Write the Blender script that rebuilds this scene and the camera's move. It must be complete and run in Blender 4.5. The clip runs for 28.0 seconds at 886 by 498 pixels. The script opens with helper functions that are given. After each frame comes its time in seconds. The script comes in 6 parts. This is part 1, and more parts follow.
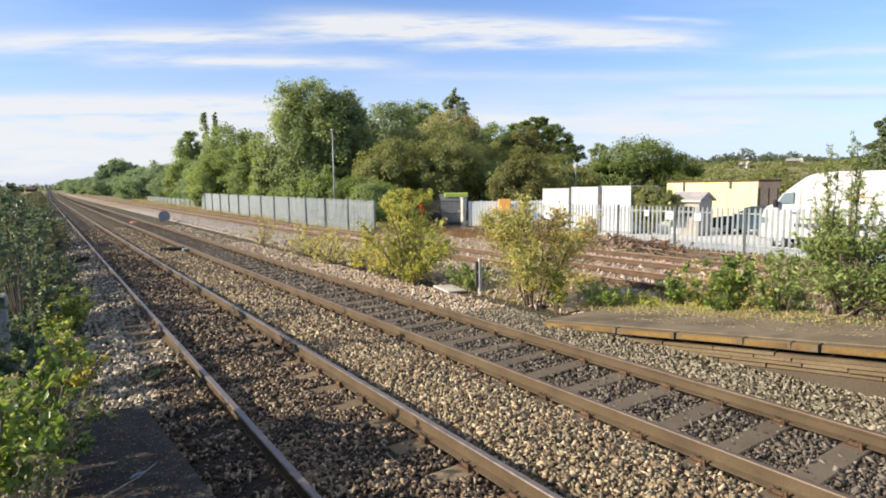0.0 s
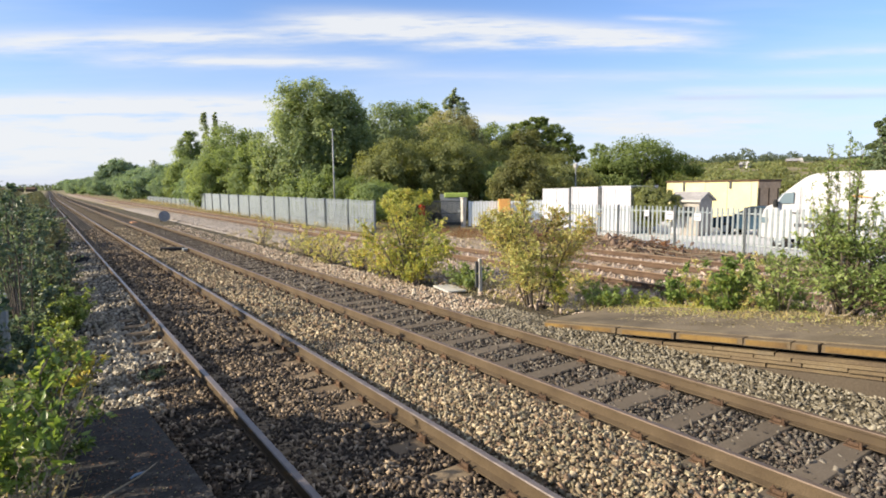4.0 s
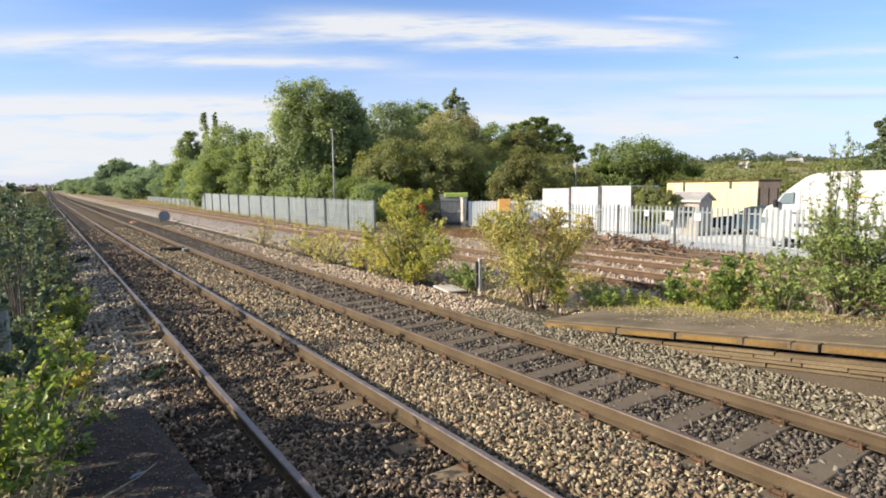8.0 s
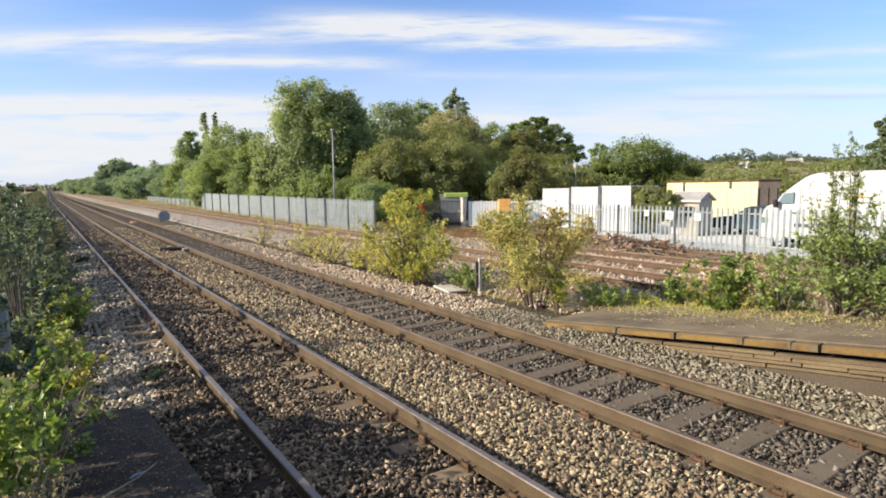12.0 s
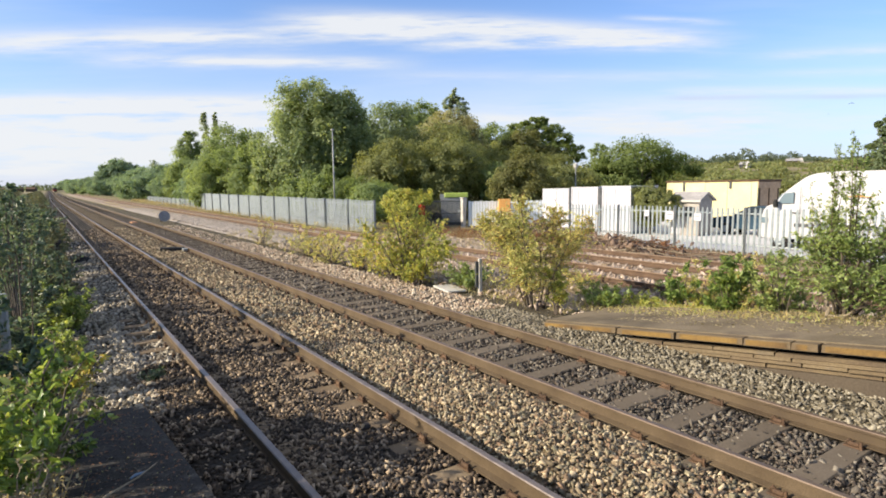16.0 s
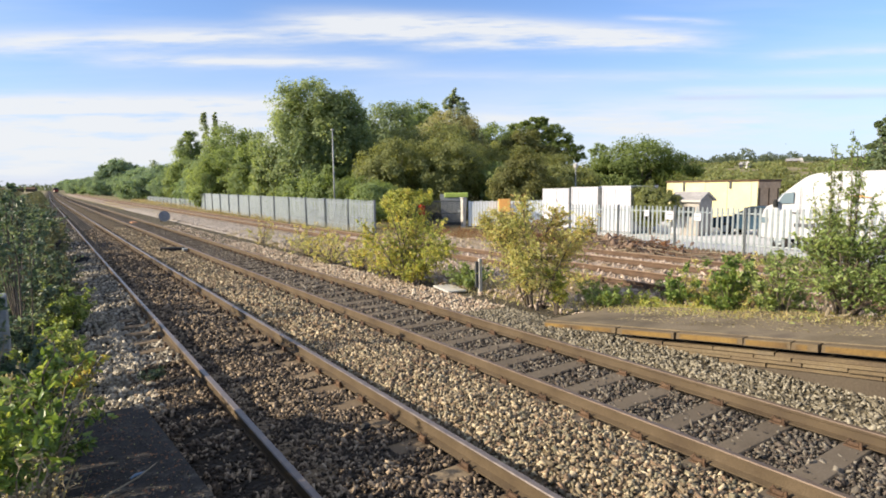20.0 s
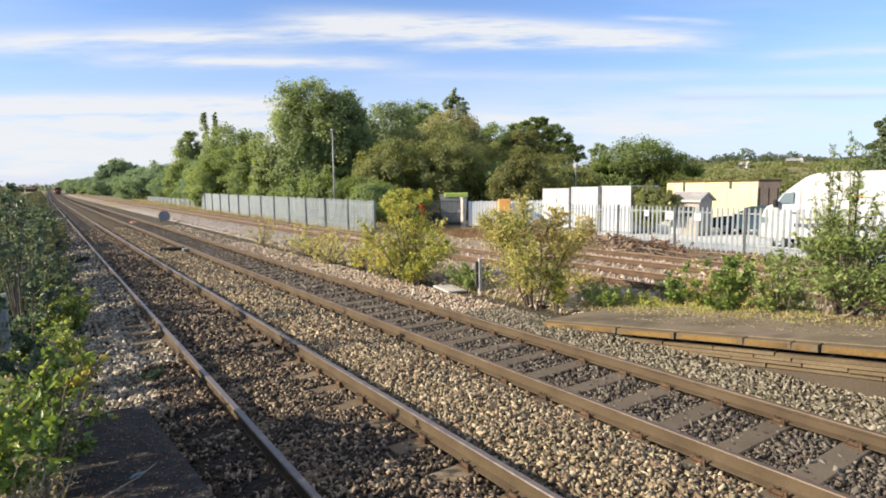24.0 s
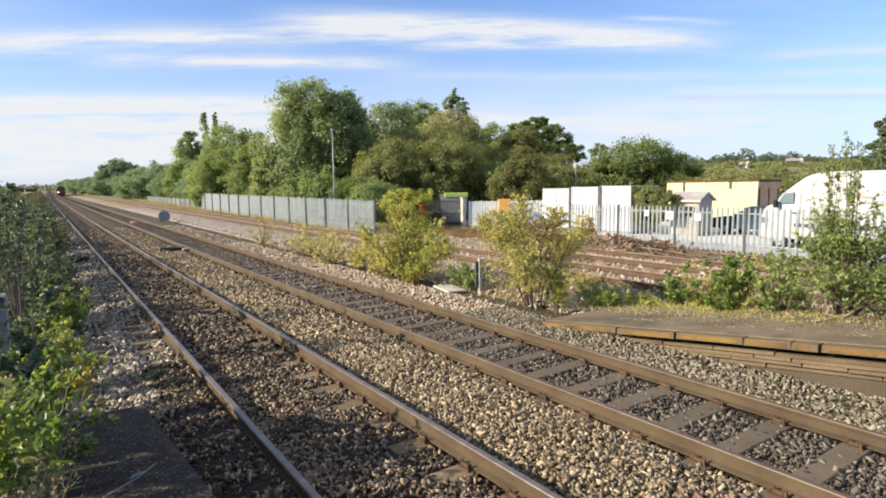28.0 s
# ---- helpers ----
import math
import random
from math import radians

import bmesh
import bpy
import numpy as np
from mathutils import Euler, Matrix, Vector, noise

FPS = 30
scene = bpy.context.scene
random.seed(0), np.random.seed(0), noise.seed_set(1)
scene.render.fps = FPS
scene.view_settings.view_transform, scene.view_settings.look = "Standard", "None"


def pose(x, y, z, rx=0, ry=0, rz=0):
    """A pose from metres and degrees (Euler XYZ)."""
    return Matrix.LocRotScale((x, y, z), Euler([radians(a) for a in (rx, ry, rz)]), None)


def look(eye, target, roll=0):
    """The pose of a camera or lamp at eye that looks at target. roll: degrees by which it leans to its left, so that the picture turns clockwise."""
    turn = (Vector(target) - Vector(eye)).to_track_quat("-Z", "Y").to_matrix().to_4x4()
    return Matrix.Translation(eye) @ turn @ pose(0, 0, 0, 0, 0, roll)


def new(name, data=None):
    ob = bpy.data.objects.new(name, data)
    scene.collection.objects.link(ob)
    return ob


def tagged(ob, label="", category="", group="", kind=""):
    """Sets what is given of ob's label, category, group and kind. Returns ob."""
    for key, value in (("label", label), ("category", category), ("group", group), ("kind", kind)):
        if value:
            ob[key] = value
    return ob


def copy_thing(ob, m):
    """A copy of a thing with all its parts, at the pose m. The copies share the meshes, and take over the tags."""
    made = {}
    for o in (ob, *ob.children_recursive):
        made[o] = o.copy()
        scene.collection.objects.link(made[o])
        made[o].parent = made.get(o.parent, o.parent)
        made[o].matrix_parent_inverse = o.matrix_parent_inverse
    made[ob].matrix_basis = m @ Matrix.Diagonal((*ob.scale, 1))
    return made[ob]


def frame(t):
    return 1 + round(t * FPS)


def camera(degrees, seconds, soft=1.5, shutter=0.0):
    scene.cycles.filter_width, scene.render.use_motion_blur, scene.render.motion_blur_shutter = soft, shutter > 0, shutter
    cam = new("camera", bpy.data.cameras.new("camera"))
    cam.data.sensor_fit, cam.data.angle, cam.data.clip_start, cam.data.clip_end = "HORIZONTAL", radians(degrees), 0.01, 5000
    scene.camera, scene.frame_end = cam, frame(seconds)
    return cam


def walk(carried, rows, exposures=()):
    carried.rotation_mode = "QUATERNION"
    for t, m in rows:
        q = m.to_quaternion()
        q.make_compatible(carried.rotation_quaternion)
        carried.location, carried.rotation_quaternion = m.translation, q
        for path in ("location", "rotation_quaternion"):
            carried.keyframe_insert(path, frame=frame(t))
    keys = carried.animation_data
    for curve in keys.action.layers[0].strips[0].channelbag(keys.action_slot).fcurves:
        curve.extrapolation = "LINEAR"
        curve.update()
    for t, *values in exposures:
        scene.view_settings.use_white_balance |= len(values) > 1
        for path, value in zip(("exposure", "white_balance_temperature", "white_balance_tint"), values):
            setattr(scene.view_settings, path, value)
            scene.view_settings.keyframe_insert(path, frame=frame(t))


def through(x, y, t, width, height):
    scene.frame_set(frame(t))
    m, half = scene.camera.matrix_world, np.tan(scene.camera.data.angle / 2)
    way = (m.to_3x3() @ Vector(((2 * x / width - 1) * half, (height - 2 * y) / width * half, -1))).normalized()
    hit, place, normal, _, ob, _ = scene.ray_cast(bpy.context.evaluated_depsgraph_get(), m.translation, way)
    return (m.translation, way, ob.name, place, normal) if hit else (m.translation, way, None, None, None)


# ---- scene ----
cam = camera(75.48, 28.0, soft=1.8)
EYE = Vector((0.0, 0.0, 2.384))
AHEAD = Vector((0.56786, 0.81614, -0.10701))
STAND = look(EYE, EYE + 10 * AHEAD, roll=-0.70)
walk(cam, [(0.0, STAND), (28.0, STAND)])

# ---- world, sun, exposure ----
SUN_EL = 25.0
SUN_AZ = -70.0          # degrees clockwise from +y
s_el, s_az = radians(SUN_EL), radians(SUN_AZ)
SUN_DIR = Vector((math.sin(s_az) * math.cos(s_el), math.cos(s_az) * math.cos(s_el), math.sin(s_el)))
sun_data = bpy.data.lights.new("sun", "SUN")
sun_data.energy, sun_data.angle, sun_data.color = 5.0, radians(0.55), (1.0, 0.86, 0.66)
sun = new("sun", sun_data)
sun.matrix_world = look(SUN_DIR * 200, (0, 0, 0))
scene.view_settings.exposure = 0.92


class Nodes:
    """Short way to wire shader nodes."""

    def __init__(self, tree):
        self.tree = tree
        tree.nodes.clear()

    def add(self, kind):
        return self.tree.nodes.new(kind)

    def put(self, value, socket):
        if isinstance(value, bpy.types.NodeSocket):
            self.tree.links.new(value, socket)
        else:
            socket.default_value = value

    def math(self, operation, a, b=0.0, c=0.0, clamp=False):
        node = self.add("ShaderNodeMath")
        node.operation, node.use_clamp = operation, clamp
        for value, socket in zip((a, b, c), node.inputs):
            self.put(value, socket)
        return node.outputs[0]

    def mix(self, factor, a, b, blend="MIX"):
        node = self.add("ShaderNodeMix")
        node.data_type, node.blend_type = "RGBA", blend
        self.put(factor, node.inputs[0])
        self.put(a, node.inputs[6])
        self.put(b, node.inputs[7])
        return node.outputs[2]

    def noise(self, vector, scale, detail=4.0, rough=0.55):
        node = self.add("ShaderNodeTexNoise")
        if vector is not None:
            self.put(vector, node.inputs["Vector"])
        node.inputs["Scale"].default_value = scale
        node.inputs["Detail"].default_value = detail
        node.inputs["Roughness"].default_value = rough
        return node.outputs[0]

    def span(self, value, low, high, to_low=0.0, to_high=1.0, smooth=False):
        node = self.add("ShaderNodeMapRange")
        node.interpolation_type = "SMOOTHSTEP" if smooth else "LINEAR"
        self.put(value, node.inputs[0])
        for i, v in enumerate((low, high, to_low, to_high)):
            node.inputs[i + 1].default_value = v
        return node.outputs[0]

    def ramp(self, value, colours):
        node = self.add("ShaderNodeValToRGB")
        self.put(value, node.inputs[0])
        stops = node.color_ramp.elements
        for i, colour in enumerate(colours):
            place = i / max(1, len(colours) - 1)
            stop = stops[i] if i < 2 else stops.new(place)
            stop.position = place
            stop.color = (*colour, 1)
        return node.outputs[0]

    def bump(self, height, strength, distance):
        node = self.add("ShaderNodeBump")
        node.inputs["Strength"].default_value = strength
        node.inputs["Distance"].default_value = distance
        self.put(height, node.inputs["Height"])
        return node.outputs[0]


def make_world():
    world = bpy.data.worlds.new("sky")
    scene.world = world
    world.use_nodes = True
    n = Nodes(world.node_tree)
    sky = n.add("ShaderNodeTexSky")
    sky.sky_type, sky.sun_disc = "NISHITA", False
    sky.sun_elevation, sky.sun_rotation = s_el, s_az % (2 * math.pi)
    sky.air_density, sky.dust_density, sky.ozone_density, sky.altitude = 1.0, 0.1, 2.0, 60
    coords = n.add("ShaderNodeTexCoord").outputs["Generated"]
    split = n.add("ShaderNodeSeparateXYZ")
    n.put(coords, split.inputs[0])
    el = n.math("MULTIPLY", n.math("ARCSINE", split.outputs[2]), 57.2958)
    # sky plane towards compass bearing 34.8 degrees: u to the right, v up
    ahead = n.math("ADD", n.math("MULTIPLY", split.outputs[0], 0.5707), n.math("MULTIPLY", split.outputs[1], 0.8211))
    front = n.math("MAXIMUM", ahead, 0.08)
    u = n.math("DIVIDE", n.math("SUBTRACT", n.math("MULTIPLY", split.outputs[0], 0.8211), n.math("MULTIPLY", split.outputs[1], 0.5707)), front)
    v = n.math("DIVIDE", split.outputs[2], front)
    join = n.add("ShaderNodeCombineXYZ")
    n.put(n.math("MULTIPLY", u, 1.6), join.inputs[0])
    n.put(n.math("MULTIPLY", v, 15.0), join.inputs[1])
    n.put(ahead, join.inputs[2])
    wisps = n.noise(join.outputs[0], 1.5, 7.0, 0.62)
    fibres = n.noise(join.outputs[0], 5.0, 6.0, 0.6)
    warp = n.math("SUBTRACT", n.math("MULTIPLY_ADD", fibres, 0.35, n.math("MULTIPLY", wisps, 0.65)), 0.5)
    # cloud cover above the view, added to whiten the fill light
    unseen_veil = n.math("MULTIPLY", n.span(n.noise(coords, 2.2, 6.0, 0.6), 0.30, 0.70, 0.15, 0.75), n.span(el, 18.0, 40.0, 0.0, 1.0, smooth=True))
    broad = n.math("ADD", unseen_veil, n.span(n.noise(join.outputs[0], 0.6, 5.0, 0.6), 0.45, 0.80, 0.0, 0.30))

    def band(u_a, u_b, v_a, v_b, width, gain, fade):
        slope = (v_b - v_a) / (u_b - u_a)
        centre = n.math("MULTIPLY_ADD", u, slope, v_a - slope * u_a)
        off = n.math("ADD", n.math("SUBTRACT", v, centre), n.math("MULTIPLY", warp, 1.8 * width))
        bell = n.math("POWER", 2.718, n.math("MULTIPLY", n.math("MULTIPLY", off, off), -1.0 / (width * width)))
        side = n.math("MULTIPLY", n.span(u, u_a, u_a + fade, smooth=True), n.span(u, u_b - fade, u_b, 1.0, 0.0, smooth=True))
        grain = n.span(n.math("MULTIPLY_ADD", fibres, 0.5, n.math("MULTIPLY", wisps, 0.5)), 0.36, 0.58, 0.12, 1.0)
        return n.math("MULTIPLY", n.math("MULTIPLY", n.math("MULTIPLY", bell, side), grain), gain)

    clouds = broad
    for row in CLOUD_BANDS:
        clouds = n.math("ADD", clouds, band(*row))
    haze = n.math("MULTIPLY", n.math("POWER", 2.718, n.math("MULTIPLY", n.math("MAXIMUM", el, 0.0), -0.115)), 0.93)
    clear = n.mix(1.0, sky.outputs[0], (*SKY_TINT, 1), "MULTIPLY")
    hazy = n.mix(haze, clear, (*HAZE_COLOUR, 1))
    colour = n.mix(n.math("MINIMUM", clouds, 0.93), hazy, (*CLOUD_COLOUR, 1))
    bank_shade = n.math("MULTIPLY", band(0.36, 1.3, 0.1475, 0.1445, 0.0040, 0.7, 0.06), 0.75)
    colour = n.mix(bank_shade, colour, (4.3, 4.7, 5.9, 1))
    back = n.add("ShaderNodeBackground")
    n.put(colour, back.inputs[0])
    back.inputs[1].default_value = SKY_STRENGTH
    out = n.add("ShaderNodeOutputWorld")
    n.put(back.outputs[0], out.inputs[0])


# u from, to; v at each end; width; weight; fade
CLOUD_BANDS = [(-0.15, 0.70, 0.116, 0.106, 0.040, 0.55, 0.25), (0.10, 1.6, 0.100, 0.105, 0.040, 0.42, 0.30), (-0.98, 0.26, 0.250, 0.268, 0.019, 0.95, 0.35), (-0.36, 0.58, 0.293, 0.236, 0.018, 1.25, 0.26), (-0.12, 0.44, 0.238, 0.241, 0.011, 0.9, 0.16), (-0.66, 0.00, 0.224, 0.211, 0.010, 0.9, 0.18),
               (-1.6, -0.14, 0.160, 0.139, 0.017, 1.5, 0.25), (-2.0, 0.05, 0.095, 0.080, 0.055, 1.5, 0.45),
               (0.28, 0.52, 0.283, 0.268, 0.005, 0.7, 0.10), (0.48, 0.95, 0.212, 0.232, 0.008, 0.55, 0.15), (0.34, 1.1, 0.160, 0.152, 0.008, 0.5, 0.12), (0.5, 1.2, 0.185, 0.195, 0.007, 0.35, 0.15),
               (-0.2, 0.6, 0.190, 0.184, 0.010, 0.30, 0.2), (-0.75, 0.3, 0.118, 0.112, 0.012, 0.35, 0.2)]
CLOUD_COLOUR = (6.30, 6.42, 6.60)
SKY_TINT = (0.85, 1.16, 1.56)
HAZE_COLOUR = (5.10, 5.18, 6.50)
SKY_STRENGTH = 0.0735
make_world()


# ---- materials ----
def surface(name, colours, scale=3.0, rough=0.85, bump=0.3, fine=40.0, metal=0.0, by="noise", spread=0.35, depth=0.01, moving=False, spec=0.3):
    """A grained surface: a broad mix of the colours, fine speckle and relief. by: noise, island or object."""
    m = bpy.data.materials.new(name)
    m.use_nodes = True
    n = Nodes(m.node_tree)
    place = n.add("ShaderNodeTexCoord").outputs["Object"] if moving else n.add("ShaderNodeNewGeometry").outputs["Position"]
    wide = n.span(n.noise(place, scale, 5.0, 0.6), 0.3, 0.7)
    if by == "island":
        pick = n.math("MULTIPLY_ADD", wide, 0.3, n.math("MULTIPLY", n.add("ShaderNodeNewGeometry").outputs["Random Per Island"], 0.7))
    elif by == "object":
        pick = n.math("MULTIPLY_ADD", wide, 0.55, n.math("MULTIPLY", n.add("ShaderNodeObjectInfo").outputs["Random"], 0.45))
    else:
        pick = wide
    colour = n.ramp(pick, colours)
    speck = n.noise(place, fine, 6.0, 0.65)
    colour = n.mix(1.0, colour, n.ramp(n.span(speck, 0.3, 0.7), [(1 - spread,) * 3, (1 + spread * 0.4,) * 3]), "MULTIPLY")
    shader = n.add("ShaderNodeBsdfPrincipled")
    n.put(colour, shader.inputs["Base Color"])
    n.put(n.span(wide, 0, 1, max(0.05, rough - 0.1), min(1.0, rough + 0.08)), shader.inputs["Roughness"])
    shader.inputs["Metallic"].default_value = metal
    shader.inputs["Specular IOR Level"].default_value = spec
    if bump:
        n.put(n.bump(speck, bump, depth), shader.inputs["Normal"])
    out = n.add("ShaderNodeOutputMaterial")
    n.put(shader.outputs[0], out.inputs[0])
    return m


def foliage(name, colours, through=0.5, rough=0.65):
    """Leaves: each its own shade, letting some light through."""
    m = bpy.data.materials.new(name)
    m.use_nodes = True
    n = Nodes(m.node_tree)
    place = n.add("ShaderNodeNewGeometry")
    pick = n.math("ADD", n.math("MULTIPLY", place.outputs["Random Per Island"], 0.65),
                  n.math("MULTIPLY", n.span(n.noise(place.outputs["Position"], 0.9, 3.0), 0.3, 0.7), 0.35))
    colour = n.ramp(pick, colours)
    shader = n.add("ShaderNodeBsdfPrincipled")
    n.put(colour, shader.inputs["Base Color"])
    shader.inputs["Roughness"].default_value = rough
    shader.inputs["Specular IOR Level"].default_value = 0.35
    glow = n.add("ShaderNodeBsdfTranslucent")
    n.put(n.mix(1.0, colour, (1.6, 1.5, 0.8, 1), "MULTIPLY"), glow.inputs[0])
    both = n.add("ShaderNodeMixShader")
    both.inputs[0].default_value = through
    n.put(shader.outputs[0], both.inputs[1])
    n.put(glow.outputs[0], both.inputs[2])
    out = n.add("ShaderNodeOutputMaterial")
    n.put(both.outputs[0], out.inputs[0])
    return m


def gravel(name, colours, cell=22.0, gaps=0.35):
    """Ballast too far or too deep to be built stone by stone."""
    m = bpy.data.materials.new(name)
    m.use_nodes = True
    n = Nodes(m.node_tree)
    place = n.add("ShaderNodeNewGeometry").outputs["Position"]
    cells = n.add("ShaderNodeTexVoronoi")
    n.put(place, cells.inputs["Vector"])
    cells.inputs["Scale"].default_value = cell
    split = n.add("ShaderNodeSeparateColor")
    n.put(cells.outputs["Color"], split.inputs[0])
    pick = n.math("ADD", n.math("MULTIPLY", split.outputs[0], 0.6), n.math("MULTIPLY", n.span(n.noise(place, 0.8, 5.0, 0.65), 0.3, 0.7), 0.4))
    colour = n.ramp(pick, colours)
    colour = n.mix(n.span(cells.outputs["Distance"], 0.25, 0.75, 0.0, gaps * 2), colour, (0.02, 0.018, 0.016, 1))
    shader = n.add("ShaderNodeBsdfPrincipled")
    n.put(colour, shader.inputs["Base Color"])
    shader.inputs["Roughness"].default_value = 0.92
    shader.inputs["Specular IOR Level"].default_value = 0.2
    n.put(n.bump(n.math("SUBTRACT", 1.0, cells.outputs["Distance"]), 1.0, 0.035), shader.inputs["Normal"])
    out = n.add("ShaderNodeOutputMaterial")
    n.put(shader.outputs[0], out.inputs[0])
    return m


def glass(name, tint):
    m = bpy.data.materials.new(name)
    m.use_nodes = True
    n = Nodes(m.node_tree)
    shader = n.add("ShaderNodeBsdfPrincipled")
    shader.inputs["Base Color"].default_value = (*tint, 1)
    shader.inputs["Roughness"].default_value = 0.06
    shader.inputs["Specular IOR Level"].default_value = 0.7
    out = n.add("ShaderNodeOutputMaterial")
    n.put(shader.outputs[0], out.inputs[0])
    return m


def glowing(name, colour, strength):
    m = bpy.data.materials.new(name)
    m.use_nodes = True
    n = Nodes(m.node_tree)
    lamp = n.add("ShaderNodeEmission")
    lamp.inputs[0].default_value = (*colour, 1)
    lamp.inputs[1].default_value = strength
    out = n.add("ShaderNodeOutputMaterial")
    n.put(lamp.outputs[0], out.inputs[0])
    return m


STONE_PALE = surface("ballast_pale", [(0.020, 0.015, 0.011), (0.131, 0.098, 0.065), (0.284, 0.220, 0.139), (0.574, 0.480, 0.321), (0.216, 0.140, 0.090), (0.200, 0.182, 0.120), (0.369, 0.301, 0.198), (0.033, 0.026, 0.019), (0.249, 0.174, 0.117), (0.177, 0.152, 0.109)], 0.7, 0.9, 0.5, 60, by="island")
STONE_DARK = surface("ballast_oily", [(0.009, 0.007, 0.005), (0.034, 0.027, 0.020), (0.087, 0.066, 0.051), (0.423, 0.327, 0.224), (0.021, 0.018, 0.014), (0.177, 0.128, 0.088), (0.739, 0.612, 0.433)], 0.7, 0.88, 0.5, 60, by="island")
STONE_FAR = surface("ballast_purple_grey", [(0.010, 0.008, 0.008), (0.052, 0.043, 0.037), (0.107, 0.094, 0.079), (0.246, 0.216, 0.172), (0.030, 0.025, 0.022), (0.159, 0.124, 0.096), (0.072, 0.071, 0.063)], 0.7, 0.88, 0.5, 60, by="island")
STONE_GREY = surface("ballast_grey", [(0.038, 0.034, 0.027), (0.144, 0.125, 0.089), (0.233, 0.206, 0.151), (0.355, 0.320, 0.244), (0.078, 0.069, 0.052), (0.199, 0.161, 0.114)], 0.7, 0.9, 0.5, 60, by="island")
STONE_TAN = surface("shoulder_tan_stones", [(0.050, 0.041, 0.032), (0.258, 0.199, 0.142), (0.483, 0.403, 0.308), (0.333, 0.235, 0.170), (0.634, 0.556, 0.435), (0.172, 0.134, 0.101)], 0.7, 0.9, 0.5, 60, by="island")
STONE_CESS = surface("cess_stones", [(0.046, 0.044, 0.036), (0.173, 0.152, 0.122), (0.296, 0.266, 0.211), (0.516, 0.469, 0.383), (0.094, 0.083, 0.069)], 0.7, 0.9, 0.5, 60, by="island")
BED_PALE = gravel("ballast_bed_pale", [(0.078, 0.055, 0.033), (0.132, 0.097, 0.054), (0.180, 0.138, 0.077)])
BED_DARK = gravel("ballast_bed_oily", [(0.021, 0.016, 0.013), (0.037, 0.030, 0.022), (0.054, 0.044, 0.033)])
BED_GREY = gravel("ballast_bed_grey", [(0.083, 0.070, 0.045), (0.143, 0.120, 0.077), (0.189, 0.164, 0.108)])
STONE_SIDING = surface("siding_rubble_stone", [(0.20, 0.135, 0.100), (0.36, 0.285, 0.225), (0.56, 0.475, 0.40), (0.38, 0.255, 0.195)], 0.7, 0.9, 0.5, 60, by="island")
BED_SIDING = gravel("siding_bed_stone", [(0.27, 0.205, 0.155), (0.40, 0.32, 0.25), (0.50, 0.42, 0.345)], 22.0, 0.2)
STONE_SPILT = surface("spilt_pale_stones", [(0.230, 0.187, 0.155), (0.383, 0.331, 0.284), (0.493, 0.435, 0.378)], 0.7, 0.9, 0.5, 60, by="island")
BED_WHITE = gravel("spilt_pale_stone", [(0.265, 0.230, 0.196), (0.358, 0.316, 0.275), (0.411, 0.372, 0.327)], 14, 0.15)
RUST = surface("rusty_rail_steel", [(0.074, 0.052, 0.032), (0.101, 0.073, 0.043), (0.129, 0.095, 0.059)], 2.0, 0.75, 0.3, 90, 0.15)
RUST_RED = surface("red_rusted_rail", [(0.078, 0.048, 0.032), (0.115, 0.074, 0.048), (0.155, 0.103, 0.068)], 2.0, 0.85, 0.4, 70)
RUST_DEEP = surface("deep_rust", [(0.056, 0.035, 0.022), (0.104, 0.062, 0.037), (0.152, 0.094, 0.056)], 3.0, 0.85, 0.4, 70)
# rusty head kept paler than the web, its sunlit top put into the colour
RUSTY_HEAD = surface("sunlit_rusty_rail_head", [(0.24, 0.165, 0.110), (0.34, 0.245, 0.170)], 3.0, 0.75, 0.3, 80)
POLISHED = surface("polished_rail_head", [(0.130, 0.103, 0.090), (0.215, 0.182, 0.165)], 9.0, 0.40, 0.05, 120, 0.3, spread=0.35, spec=0.45)
DULL_HEAD = surface("dull_rail_head", [(0.133, 0.096, 0.073), (0.185, 0.140, 0.107)], 4.0, 0.5, 0.1, 120, 0.45, spread=0.2)
TIMBER_SLEEPER = surface("weathered_sleeper_timber", [(0.110, 0.080, 0.049), (0.185, 0.136, 0.085), (0.252, 0.197, 0.127)], 3.0, 0.9, 0.6, 35, by="object")
CONCRETE_SLEEPER = surface("stained_concrete_sleeper", [(0.089, 0.070, 0.049), (0.131, 0.105, 0.076), (0.167, 0.137, 0.104)], 3.0, 0.9, 0.4, 50, by="object")
GROUND = surface("dry_grass_earth", [(0.115, 0.096, 0.055), (0.193, 0.161, 0.086), (0.257, 0.218, 0.109), (0.142, 0.154, 0.061)], 0.35, 0.95, 0.6, 18, depth=0.04)
MOUND = surface("reddish_rubble_earth", [(0.12, 0.080, 0.058), (0.20, 0.140, 0.102), (0.28, 0.208, 0.16)], 1.2, 0.95, 0.8, 14, depth=0.05)
YARD = surface("pale_concrete_yard", [(0.573, 0.570, 0.557), (0.696, 0.693, 0.686)], 0.5, 0.9, 0.2, 20)
PLATFORM_TOP = surface("worn_brown_platform_top", [(0.090, 0.071, 0.046), (0.142, 0.112, 0.071), (0.194, 0.155, 0.103), (0.120, 0.095, 0.069)], 1.1, 0.92, 0.5, 45)
ASPHALT = surface("worn_platform_asphalt", [(0.008, 0.0075, 0.008), (0.026, 0.023, 0.022), (0.048, 0.043, 0.039), (0.130, 0.118, 0.102)], 6.0, 0.92, 1.0, 45, spread=0.85)
